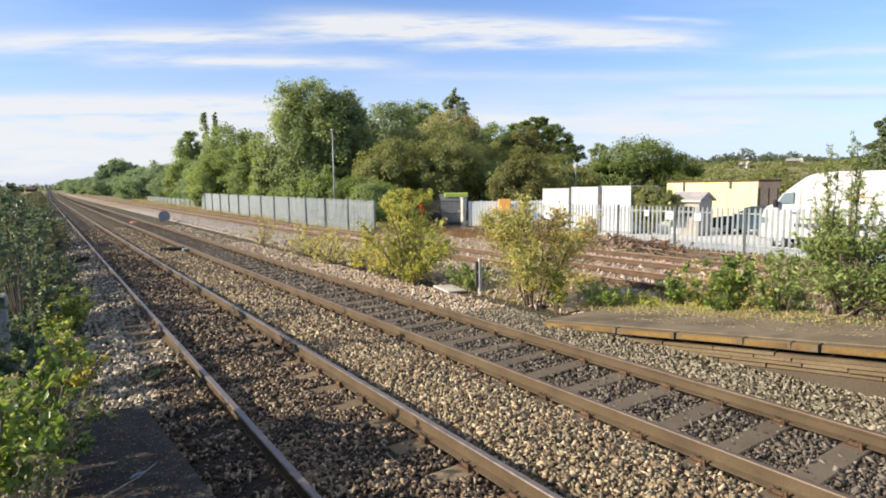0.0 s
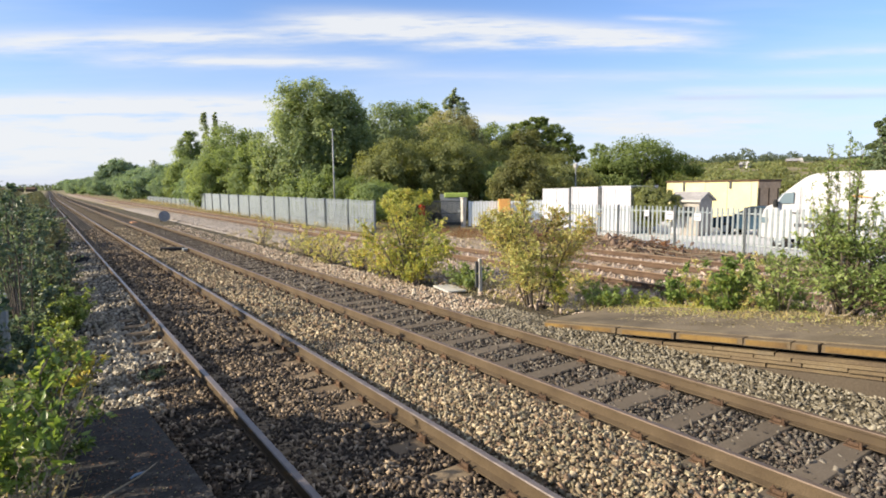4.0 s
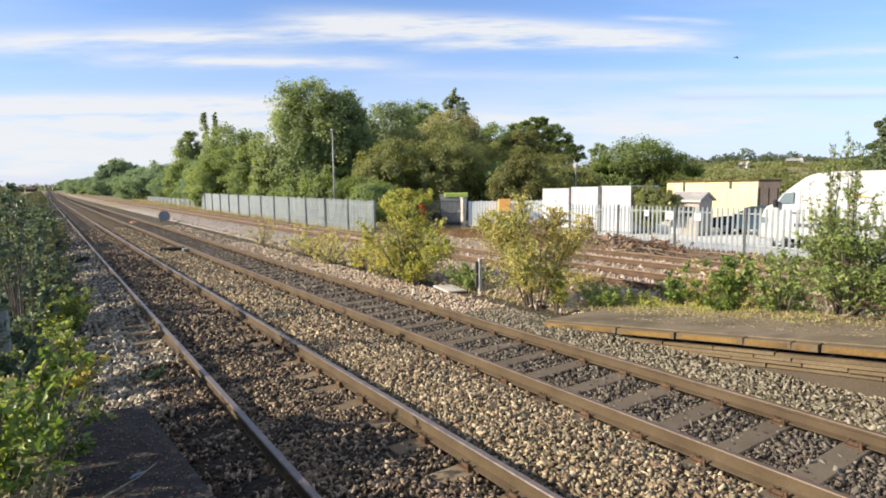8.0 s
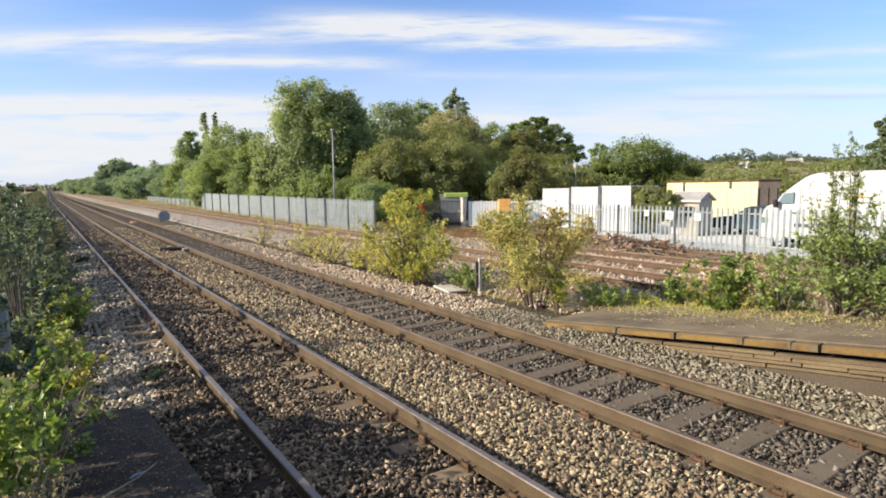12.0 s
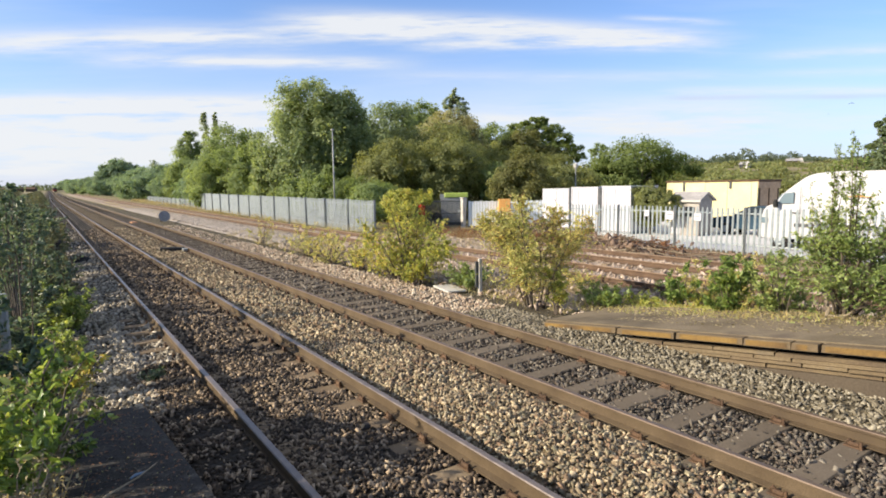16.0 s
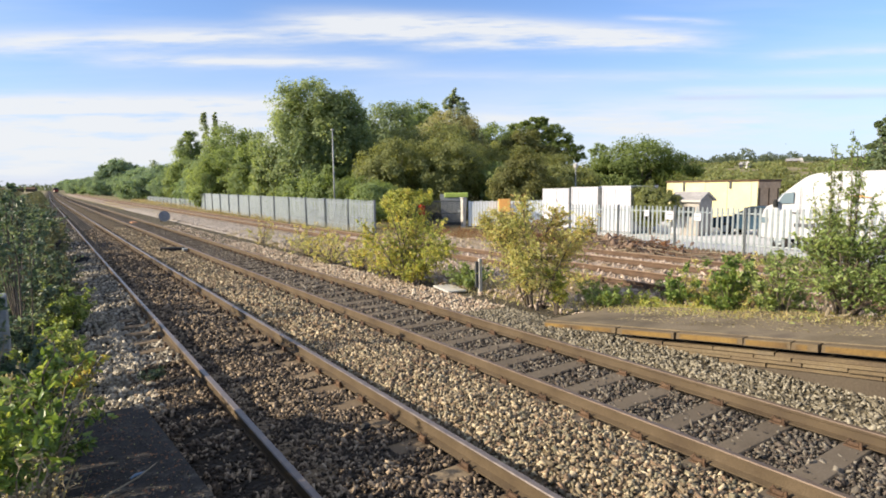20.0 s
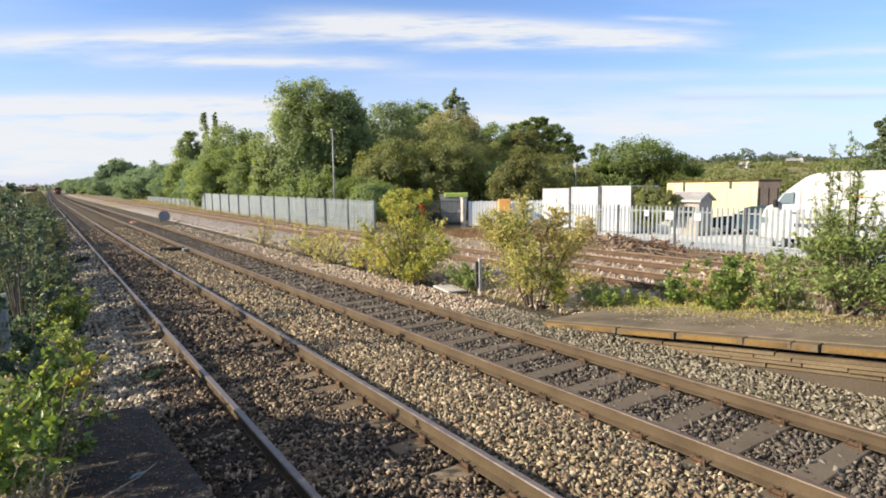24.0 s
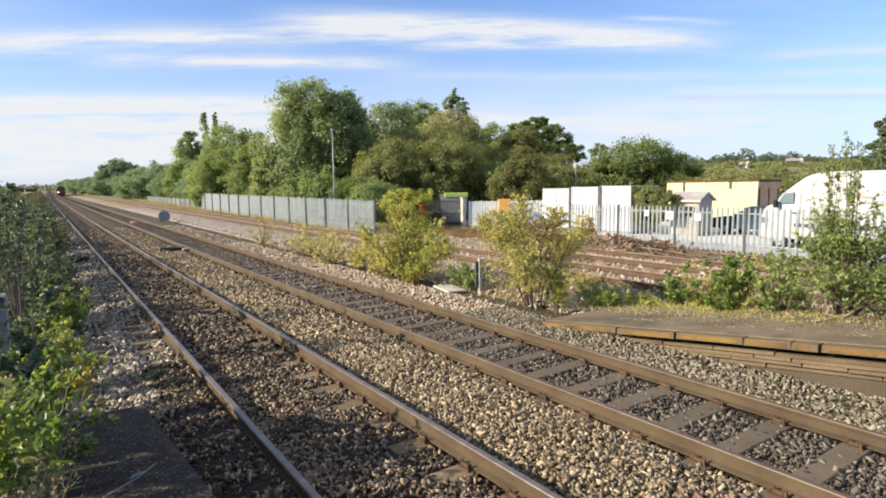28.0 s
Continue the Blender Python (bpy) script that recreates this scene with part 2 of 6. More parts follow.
COPING = surface("stained_coping_stone", [(0.100, 0.071, 0.041), (0.146, 0.109, 0.064), (0.185, 0.150, 0.095)], 1.6, 0.9, 0.5, 40, by="object")
OCHRE = surface("faded_yellow_edge_paint", [(0.082, 0.053, 0.027), (0.129, 0.079, 0.030), (0.193, 0.120, 0.037), (0.222, 0.143, 0.046)], 2.2, 0.85, 0.4, 50)
BRICK = surface("mossy_brown_brick", [(0.075, 0.054, 0.037), (0.124, 0.092, 0.057), (0.167, 0.127, 0.074), (0.149, 0.127, 0.100)], 1.8, 0.92, 0.5, 45, by="object")
STAINED = surface("lichened_brick", [(0.120, 0.095, 0.058), (0.185, 0.145, 0.072), (0.235, 0.190, 0.105), (0.170, 0.120, 0.050)], 3.5, 0.92, 0.5, 45)
# near-black colour stands in for the shade under the coping
DARK_VOID = surface("shade_black_recess", [(0.015, 0.013, 0.012), (0.03, 0.026, 0.022)], 2.0, 0.95, 0.3, 30)
RENDERED = surface("brown_cement_render", [(0.071, 0.055, 0.039), (0.095, 0.076, 0.055)], 1.2, 0.95, 0.4, 40)
GALV = surface("galvanised_steel", [(0.323, 0.361, 0.371), (0.392, 0.435, 0.444), (0.449, 0.494, 0.503)], 1.5, 0.55, 0.1, 30, 0.25, by="object")
GALV_POST = surface("weathered_galvanised_post", [(0.22, 0.235, 0.24), (0.32, 0.34, 0.345)], 2.0, 0.6, 0.15, 30, 0.3)
PALE_PAINT = surface("white_painted_metal", [(0.453, 0.455, 0.486), (0.503, 0.505, 0.548)], 0.8, 0.5, 0.08, 15, spread=0.08)
VAN_WHITE = surface("white_van_paint", [(0.439, 0.439, 0.444), (0.462, 0.462, 0.467)], 0.6, 0.28, 0.0, 10, spread=0.04, spec=0.5)
CREAM = surface("cream_painted_metal", [(0.642, 0.553, 0.278), (0.713, 0.645, 0.371)], 0.6, 0.55, 0.1, 12, spread=0.12)
BLACK = surface("black_rubber", [(0.018, 0.018, 0.018), (0.035, 0.033, 0.032)], 3.0, 0.8, 0.2, 60)
DARK_METAL = surface("dark_grey_steel", [(0.05, 0.055, 0.06), (0.09, 0.095, 0.10)], 2.0, 0.6, 0.2, 40, 0.2)
HOARDING = surface("bluish_white_sheeting", [(0.62, 0.67, 0.68), (0.74, 0.78, 0.79)], 1.0, 0.6, 0.1, 20, spread=0.12)
BROWN_BOARD = surface("weathered_brown_boards", [(0.330, 0.225, 0.143), (0.510, 0.367, 0.240)], 2.5, 0.85, 0.4, 30)
GREY_FELT = surface("grey_roofing_felt", [(0.255, 0.247, 0.247), (0.390, 0.375, 0.375)], 2.0, 0.9, 0.3, 40)
SHED_TAN = surface("faded_shed_boards", [(0.30, 0.27, 0.24), (0.42, 0.39, 0.35)], 2.0, 0.9, 0.3, 40)
DRUM_GREY = surface("blue_grey_drum_steel", [(0.204, 0.212, 0.231), (0.323, 0.332, 0.346)], 3.0, 0.7, 0.2, 30)
LIME = surface("lime_green_paint", [(0.27, 0.36, 0.07), (0.36, 0.45, 0.11)], 1.0, 0.5, 0.1, 20)
ORANGE = surface("orange_paint", [(0.72, 0.36, 0.10), (0.78, 0.43, 0.15)], 1.0, 0.5, 0.1, 20)
RED_PAINT = surface("red_paint", [(0.42, 0.03, 0.02), (0.55, 0.05, 0.03)], 1.0, 0.4, 0.05, 20, moving=True)
# train red dulled, with the haze of distance mixed into the paint
TRAIN_RED = surface("haze_dulled_train_red", [(0.20, 0.045, 0.035), (0.26, 0.060, 0.042)], 0.6, 0.45, 0.02, 10, moving=True)
TRAIN_DARK = surface("grimy_train_grey", [(0.05, 0.048, 0.046), (0.09, 0.085, 0.08)], 0.6, 0.6, 0.1, 10, moving=True)
BLUE_PAINT = surface("dark_blue_car_paint", [(0.02, 0.045, 0.07), (0.035, 0.065, 0.095)], 0.6, 0.25, 0.0, 10, spread=0.05)
BARK = surface("grey_brown_bark", [(0.07, 0.055, 0.04), (0.13, 0.105, 0.08), (0.18, 0.15, 0.12)], 3.0, 0.95, 0.7, 25)
PALE_STEM = surface("pale_dead_stem", [(0.22, 0.18, 0.12), (0.34, 0.28, 0.20)], 4.0, 0.9, 0.3, 40)
WINDOW = glass("dark_window_glass", (0.03, 0.04, 0.05))
PALE_GLASS = glass("blue_grey_window_glass", (0.14, 0.19, 0.22))
FEATHER = surface("dark_feather", [(0.03, 0.03, 0.035), (0.06, 0.06, 0.065)], 8.0, 0.8, 0.2, 50, moving=True)
HEADLIGHT = glowing("lit_headlamp", (1.0, 0.74, 0.52), 6.0)
LITTER_BLUE = surface("blue_litter_plastic", [(0.10, 0.16, 0.24), (0.18, 0.25, 0.34)], 6.0, 0.4, 0.1, 50)
CHALK = surface("chalky_white_concrete", [(0.430, 0.413, 0.378), (0.550, 0.533, 0.499)], 2.0, 0.9, 0.3, 30)

LEAF_ASH = foliage("ash_leaves", [(0.110, 0.155, 0.080), (0.180, 0.235, 0.112), (0.240, 0.295, 0.142), (0.320, 0.360, 0.185)])
LEAF_DEEP = foliage("deep_green_leaves", [(0.116, 0.161, 0.097), (0.178, 0.230, 0.130), (0.246, 0.302, 0.165)])
LEAF_OLIVE = foliage("olive_thicket_leaves", [(0.123, 0.140, 0.066), (0.182, 0.204, 0.088), (0.240, 0.265, 0.110), (0.321, 0.328, 0.140)])
LEAF_TAN = foliage("turning_willow_leaves", [(0.205, 0.215, 0.110), (0.290, 0.285, 0.160), (0.375, 0.350, 0.215)])
LEAF_MID = foliage("mid_green_leaves", [(0.135, 0.186, 0.078), (0.197, 0.257, 0.103), (0.258, 0.318, 0.132)])
LEAF_YELLOW = foliage("yellow_green_leaves", [(0.115, 0.155, 0.045), (0.235, 0.285, 0.075), (0.385, 0.415, 0.115), (0.540, 0.490, 0.140), (0.580, 0.410, 0.120)], 0.45)
LEAF_PALE = foliage("pale_sage_leaves", [(0.169, 0.207, 0.066), (0.319, 0.344, 0.114), (0.488, 0.475, 0.181), (0.594, 0.504, 0.200), (0.469, 0.283, 0.145)], 0.4)
LEAF_FRESH = foliage("fresh_green_leaves", [(0.040, 0.070, 0.022), (0.105, 0.170, 0.042), (0.205, 0.285, 0.075), (0.360, 0.395, 0.130)], 0.42, 0.34)
# the palest grey-green leaf tone paints in bluish sky glints
LEAF_HEDGE = foliage("blackthorn_leaves", [(0.020, 0.040, 0.030), (0.045, 0.080, 0.058), (0.085, 0.130, 0.092), (0.175, 0.225, 0.165), (0.150, 0.150, 0.075)], 0.38, 0.42)
LEAF_THORN = foliage("hawthorn_leaves", [(0.066, 0.100, 0.037), (0.152, 0.212, 0.066), (0.261, 0.330, 0.106), (0.419, 0.450, 0.169)], 0.42, 0.40)
LEAF_SCRUB = foliage("dull_lineside_scrub", [(0.050, 0.065, 0.040), (0.085, 0.100, 0.060), (0.130, 0.135, 0.080), (0.150, 0.115, 0.072)], 0.3)
LEAF_HILL = foliage("hillside_bushes", [(0.073, 0.088, 0.037), (0.138, 0.153, 0.061), (0.203, 0.206, 0.082), (0.261, 0.244, 0.106)])
LEAF_POPLAR = foliage("pale_poplar_leaves", [(0.180, 0.235, 0.145), (0.245, 0.300, 0.190), (0.310, 0.355, 0.235)], 0.5)
LEAF_MAPLE = foliage("dark_maple_leaves", [(0.077, 0.112, 0.038), (0.147, 0.195, 0.063), (0.230, 0.277, 0.089)])
# ridge leaves tinted bluish, with distance haze put into the colour
LEAF_RIDGE = foliage("hazed_ridge_leaves", [(0.075, 0.10, 0.075), (0.11, 0.14, 0.10), (0.16, 0.19, 0.13)])
# far leaves made paler and bluer in place of distance haze
LEAF_FAR = foliage("hazed_far_leaves", [(0.133, 0.199, 0.127), (0.166, 0.237, 0.151), (0.200, 0.273, 0.175)])
STRAW = foliage("dry_grass_blades", [(0.225, 0.188, 0.107), (0.327, 0.272, 0.161), (0.429, 0.366, 0.242), (0.163, 0.178, 0.066)], 0.3, 0.7)
BRAMBLE = foliage("reddish_dead_weeds", [(0.14, 0.06, 0.035), (0.21, 0.10, 0.055), (0.28, 0.17, 0.09)], 0.25, 0.7)


# ---- building tools ----
class Shape:
    """Collects vertices and faces; each face keeps a material slot."""

    def __init__(self):
        self.v, self.f, self.m = [], [], []

    def face(self, points, slot=0):
        i = len(self.v)
        self.v += [tuple(p) for p in points]
        self.f.append(tuple(range(i, i + len(points))))
        self.m.append(slot)

    def box(self, a, b, c=0.0, slot=0):
        """A box from corner a to corner b, its edges chamfered by c."""
        (x0, y0, z0), (x1, y1, z1) = a, b
        i = len(self.v)
        if c <= 0:
            self.v += [(x, y, z) for z in (z0, z1) for y in (y0, y1) for x in (x0, x1)]
            quads = [(0, 2, 3, 1), (4, 5, 7, 6), (0, 1, 5, 4), (2, 6, 7, 3), (0, 4, 6, 2), (1, 3, 7, 5)]
            self.f += [tuple(i + k for k in q) for q in quads]
            self.m += [slot] * 6
            return self
        bm = bmesh.new()
        made = bmesh.ops.create_cube(bm, size=1.0)
        for p in made["verts"]:
            p.co = Vector((x0 + (p.co.x + 0.5) * (x1 - x0), y0 + (p.co.y + 0.5) * (y1 - y0), z0 + (p.co.z + 0.5) * (z1 - z0)))
        bmesh.ops.bevel(bm, geom=bm.edges[:], offset=c, segments=1, affect="EDGES")
        bm.verts.index_update()
        self.v += [tuple(p.co) for p in bm.verts]
        self.f += [tuple(i + p.index for p in q.verts) for q in bm.faces]
        self.m += [slot] * len(bm.faces)
        bm.free()
        return self

    def tube(self, points, radii, sides=6, slot=0, cap=True):
        points = [Vector(p) for p in points]
        i = len(self.v)
        for k, p in enumerate(points):
            along = (points[min(k + 1, len(points) - 1)] - points[max(k - 1, 0)]).normalized()
            across = along.cross(Vector((0.31, 0.87, 0.38)) if abs(along.z) > 0.8 else Vector((0, 0, 1))).normalized()
            other = along.cross(across)
            for s in range(sides):
                a = 2 * math.pi * s / sides
                self.v.append(tuple(p + radii[k] * (math.cos(a) * across + math.sin(a) * other)))
        for k in range(len(points) - 1):
            for s in range(sides):
                t = (s + 1) % sides
                self.f.append((i + k * sides + s, i + k * sides + t, i + (k + 1) * sides + t, i + (k + 1) * sides + s))
                self.m.append(slot)
        if cap:
            self.f += [tuple(i + s for s in reversed(range(sides))), tuple(i + (len(points) - 1) * sides + s for s in range(sides))]
            self.m += [slot] * 2
        return self

    def prism(self, outline, axis, low, high, slot=0):
        """An outline in the plane across axis (x: y,z; y: x,z; z: x,y) drawn out from low to high."""
        i, k = len(self.v), len(outline)
        for d in (low, high):
            for a, b in outline:
                self.v.append((d, a, b) if axis == "x" else (a, d, b) if axis == "y" else (a, b, d))
        self.f += [tuple(i + s for s in reversed(range(k))), tuple(i + k + s for s in range(k))]
        self.f += [(i + s, i + (s + 1) % k, i + k + (s + 1) % k, i + k + s) for s in range(k)]
        self.m += [slot] * (k + 2)
        return self

    def disc(self, centre, radius, axis, low, high, sides=20, slot=0):
        cx, cy = centre
        return self.prism([(cx + radius * math.cos(2 * math.pi * s / sides), cy + radius * math.sin(2 * math.pi * s / sides)) for s in range(sides)], axis, low, high, slot)

    def mesh(self, name, mats, smooth=False):
        me = bpy.data.meshes.new(name)
        me.from_pydata(self.v, [], self.f)
        for m in mats if isinstance(mats, (list, tuple)) else [mats]:
            me.materials.append(m)
        me.polygons.foreach_set("material_index", self.m)
        if smooth:
            me.polygons.foreach_set("use_smooth", [True] * len(me.polygons))
        bm = bmesh.new()
        bm.from_mesh(me)
        bmesh.ops.recalc_face_normals(bm, faces=bm.faces[:])
        bm.to_mesh(me)
        bm.free()
        me.update()
        return me


def part(name, shape, mats, parent=None, label="", smooth=False):
    """Links a shape (or a ready mesh) as one mesh object under a thing or a part."""
    me = shape.mesh(name, mats, smooth) if isinstance(shape, Shape) else shape
    ob = new(name, me)
    if parent is not None:
        ob.parent = parent
    return tagged(ob, label)


def thing(name, x, y, z, label, category, group="", kind="", rz=0.0):
    ob = new(name)
    ob.matrix_basis = pose(x, y, z, 0, 0, rz)
    return tagged(ob, label, category, group, kind)


def quick_mesh(name, verts, faces, mats):
    """A large mesh straight from arrays; all its faces have the same number of corners."""
    me = bpy.data.meshes.new(name)
    k = faces.shape[1]
    me.vertices.add(len(verts))
    me.vertices.foreach_set("co", np.asarray(verts, np.float32).ravel())
    me.loops.add(faces.size)
    me.loops.foreach_set("vertex_index", faces.astype(np.int32).ravel())
    me.polygons.add(len(faces))
    me.polygons.foreach_set("loop_start", np.arange(0, faces.size, k, dtype=np.int32))
    me.polygons.foreach_set("loop_total", np.full(len(faces), k, np.int32))
    for m in mats if isinstance(mats, (list, tuple)) else [mats]:
        me.materials.append(m)
    me.update(calc_edges=True)
    return me


def unit(a):
    return a / np.maximum(np.linalg.norm(a, axis=1, keepdims=True), 1e-9)


def leaf_mesh(name, places, size, mat, rng, slim=0.55, up=0.5, hang=0.0, out=None, along=None, corners=4):
    """A leaf at each place, its face tending upwards: a sliver (3 corners), a folded kite (4) or a folded oval (6)."""
    n = len(places)
    normal = unit(rng.normal(size=(n, 3)) + np.array([0, 0, up]))
    if out is not None:
        normal = unit(normal * 0.75 + out * 0.9)
    axis = rng.normal(size=(n, 3)) * (1.0 if along is None else 0.45) + np.array([0, 0, -hang])
    if along is not None:
        axis = axis + along
    axis = unit(axis - normal * (axis * normal).sum(1, keepdims=True))
    side = np.cross(normal, axis)
    s = (size * rng.uniform(0.55, 1.35, n))[:, None]
    a, b, c = axis * s, side * s * slim, normal * s
    if corners == 3:
        verts = np.stack([places - a * 0.5 - b * 0.5, places - a * 0.3 + b * 0.5, places + a * 0.5], 1)
    elif corners == 4:
        verts = np.stack([places - a * 0.5, places + b * 0.5 + c * 0.1, places + a * 0.5, places - b * 0.5 + c * 0.1], 1)
    else:
        verts = np.stack([places - a * 0.5, places - a * 0.22 + b * 0.42 + c * 0.10, places + a * 0.16 + b * 0.40 + c * 0.08, places + a * 0.5 - c * 0.10,
                          places + a * 0.16 - b * 0.40 + c * 0.08, places - a * 0.22 - b * 0.42 + c * 0.10], 1)
        faces = np.arange(n)[:, None, None] * 6 + np.array([(0, 1, 2, 3), (0, 3, 4, 5)])[None]
        return quick_mesh(name, verts.reshape(-1, 3), faces.reshape(-1, 4), mat)
    return quick_mesh(name, verts.reshape(-1, 3), np.arange(corners * n).reshape(n, corners), mat)


def stones_mesh(name, places, size, mat, rng):
    """Angular stones: jittered boxes, each turned its own way."""
    n = len(places)
    corner = np.array([(x, y, z) for z in (-1, 1) for y in (-1, 1) for x in (-1, 1)], float)
    verts = corner[None] * rng.uniform(0.42, 1.0, (n, 8, 3)) * rng.uniform(0.5, 1.45, (n, 1, 3)) * np.array([1.7, 0.82, 0.56])
    q = unit(rng.normal(size=(n, 4)))
    w, x, y, z = q.T
    turn = np.array([[1 - 2 * (y * y + z * z), 2 * (x * y - z * w), 2 * (x * z + y * w)],
                     [2 * (x * y + z * w), 1 - 2 * (x * x + z * z), 2 * (y * z - x * w)],
                     [2 * (x * z - y * w), 2 * (y * z + x * w), 1 - 2 * (x * x + y * y)]]).transpose(2, 0, 1)
    verts = np.einsum("nij,nkj->nki", turn, verts) * (size * rng.uniform(0.6, 1.55, n))[:, None, None] * 0.5 + places[:, None]
    box = np.array([(0, 2, 3, 1), (4, 5, 7, 6), (0, 1, 5, 4), (2, 6, 7, 3), (0, 4, 6, 2), (1, 3, 7, 5)])
    quads = (np.arange(n)[:, None, None] * 8 + box[None]).reshape(-1, 4)
    return quick_mesh(name, verts.reshape(-1, 3), quads, mat)


# ---- the lie of the line ----
def rise(y):
    """Height of the line's gradient."""
    y = min(y, 1000.0)
    return 0.0032 * max(0.0, y - 20) + 0.000006 * max(0.0, y - 275) ** 2


def swing(y):
    """Sideways drift of the far curve."""
    t = max(0.0, y - 100)
    return 0.000026 * t * t if t < 175 else 0.796 + 0.0091 * (t - 175)


RAILS = (1.59, 3.095, 4.885, 6.39)
NEAR_X, FAR_X, SIDING_X, LOST_X = 2.342, 5.637, 12.35, 15.65
STATIONS = [-12 + 2 * i for i in range(21)] + [30 + 5 * i for i in range(1, 15)] + [100 + 12.5 * i for i in range(1, 13)] + [250 + 25 * i for i in range(1, 43)]


def bed_height(x):
    """Ballast level across the formation."""
    marks = ((-1.0, -0.34), (0.4, -0.29), (0.8, -0.20), (1.1, -0.13), (1.45, -0.095), (1.54, -0.11), (1.62, -0.220), (1.85, -0.200), (2.15, -0.174), (2.5, -0.168), (2.72, -0.190), (3.05, -0.205), (3.2, -0.188), (3.5, -0.16), (4.0, -0.125), (4.5, -0.16), (4.75, -0.21),
             (6.5, -0.21), (6.8, -0.15), (7.2, -0.13), (7.9, -0.16), (8.6, -0.20))
    return float(np.interp(x, [m[0] for m in marks], [m[1] for m in marks]))


def heap(x, y):
    """Ballast banked against the platform face, and scoured from the sleeper ends beside the near rail."""
    x, y = np.asarray(x, float), np.asarray(y, float)
    bank_up = 0.19 * np.exp(-((x - 7.25) / 0.38) ** 2) * np.clip((7.6 - y) / 1.6, 0, 1)
    scour = 0.13 * np.exp(-((x - 1.28) / 0.24) ** 4) * np.clip((y - 8.9) / 0.7, 0, 1) * np.clip((14.5 - y) / 2.0, 0, 1)
    return bank_up - scour


def ground_height(x, y):
    z = -0.16
    if 0.0 < x < 8.4:
        z = -0.42
    elif -1.5 < x <= 0.0:
        z = -0.40
    if x > 17 and y < 45:
        z = -0.30
    z += rise(y)
    out = math.hypot(x, y)
    if x > 60:
        bearing = math.degrees(math.atan2(x, y))
        lift = min(1.0, max(0.0, (bearing - 38) / 16))
        t = min(1.0, max(0.0, (out - 110) / 340))
        z += lift * 15.5 * t * t * (3 - 2 * t)
    return z


def sheet(name, xs, ys, height, mat, kind="structure", label="", category=""):
    verts = np.array([(x + (swing(y) if name != "ground" else 0), y, height(x, y)) for y in ys for x in xs])
    w = len(xs)
    quads = np.array([(j * w + i, j * w + i + 1, (j + 1) * w + i + 1, (j + 1) * w + i) for j in range(len(ys) - 1) for i in range(w - 1)])
    return tagged(new(name, quick_mesh(name, verts, quads, mat)), label, category, "", kind)


# ---- ground and formation ----
gx = [-3000, -1200, -400, -150, -60, -25, -10, -4, -1.5, -0.2, 0.1, 4, 8.3, 8.6, 11, 14, 16.9, 17.2, 22, 30, 45, 60, 80, 110, 150, 200, 250, 300, 350, 400, 450, 520, 600, 800, 1200, 2000, 3500]
gy = [-2500, -800, -250, -80, -30, -10, 0, 10, 20, 30, 44, 46, 70, 100, 140, 180, 230, 275, 330, 400, 480, 580, 700, 850, 1050, 1400, 2000, 3000, 4500]
sheet("ground", gx, gy, ground_height, GROUND, label="dry grassy earth reaching to the horizon", category="ground")
BEDS = [("cess", (-1.0, -0.3, 0.4), BED_GREY, "dull grey stone cess beside the weeds"),
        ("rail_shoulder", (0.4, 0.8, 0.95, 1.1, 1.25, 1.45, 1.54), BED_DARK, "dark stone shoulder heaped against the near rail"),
        ("near_bed", (1.54, 1.62, 1.85, 2.15, 2.5, 2.72, 3.05, 3.2), BED_DARK, "dark oily stone ballast between the rails"),
        ("middle_bed", (3.2, 3.5, 3.8, 4.0, 4.2, 4.5, 4.75), BED_PALE, "tan stone ballast heaped between two tracks"),
        ("far_bed", (4.75, 5.2, 6.1, 6.5), BED_DARK, "dark stone ballast between brown rails"),
        ("shoulder", (6.5, 6.8, 7.2, 7.9, 8.6), BED_GREY, "pale stone ballast shoulder beside the line")]
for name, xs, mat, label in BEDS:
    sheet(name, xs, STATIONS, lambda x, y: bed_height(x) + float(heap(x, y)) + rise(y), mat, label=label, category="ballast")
sheet("siding_bed", (8.7, 9.8, 11.2, 12.3, 13.4, 13.7), [y for y in STATIONS if y <= 400], lambda x, y: (-0.10 if 9.5 < x < 13.5 else -0.17) + rise(y), BED_SIDING, label="weedy tan stone bed of a siding", category="ballast")
sheet("lost_bed", (13.8, 15, 16.5, 17.1), [-6, 0, 6, 12, 18, 23], lambda x, y: (-0.09 if 14 < x < 17 else -0.16) + rise(y), BED_SIDING, label="rubble-strewn bed of a disused siding", category="ballast")
sheet("spilt_stone", (8.4, 8.8, 9.5, 10.2, 10.8, 11.2), [26, 30, 34, 40, 48, 58, 70, 84], lambda x, y: -0.10 + rise(y) + (0.07 if 8.6 < x < 11.0 else -0.05), BED_WHITE, label="pale heap of spilt stone beside the line", category="stone heap")
sheet("yard", (22.3, 26, 32, 48), [-6, 2, 8, 14, 20, 26, 28], lambda x, y: -0.27 + rise(y), YARD, label="sunlit pale concrete yard behind the fence", category="yard")


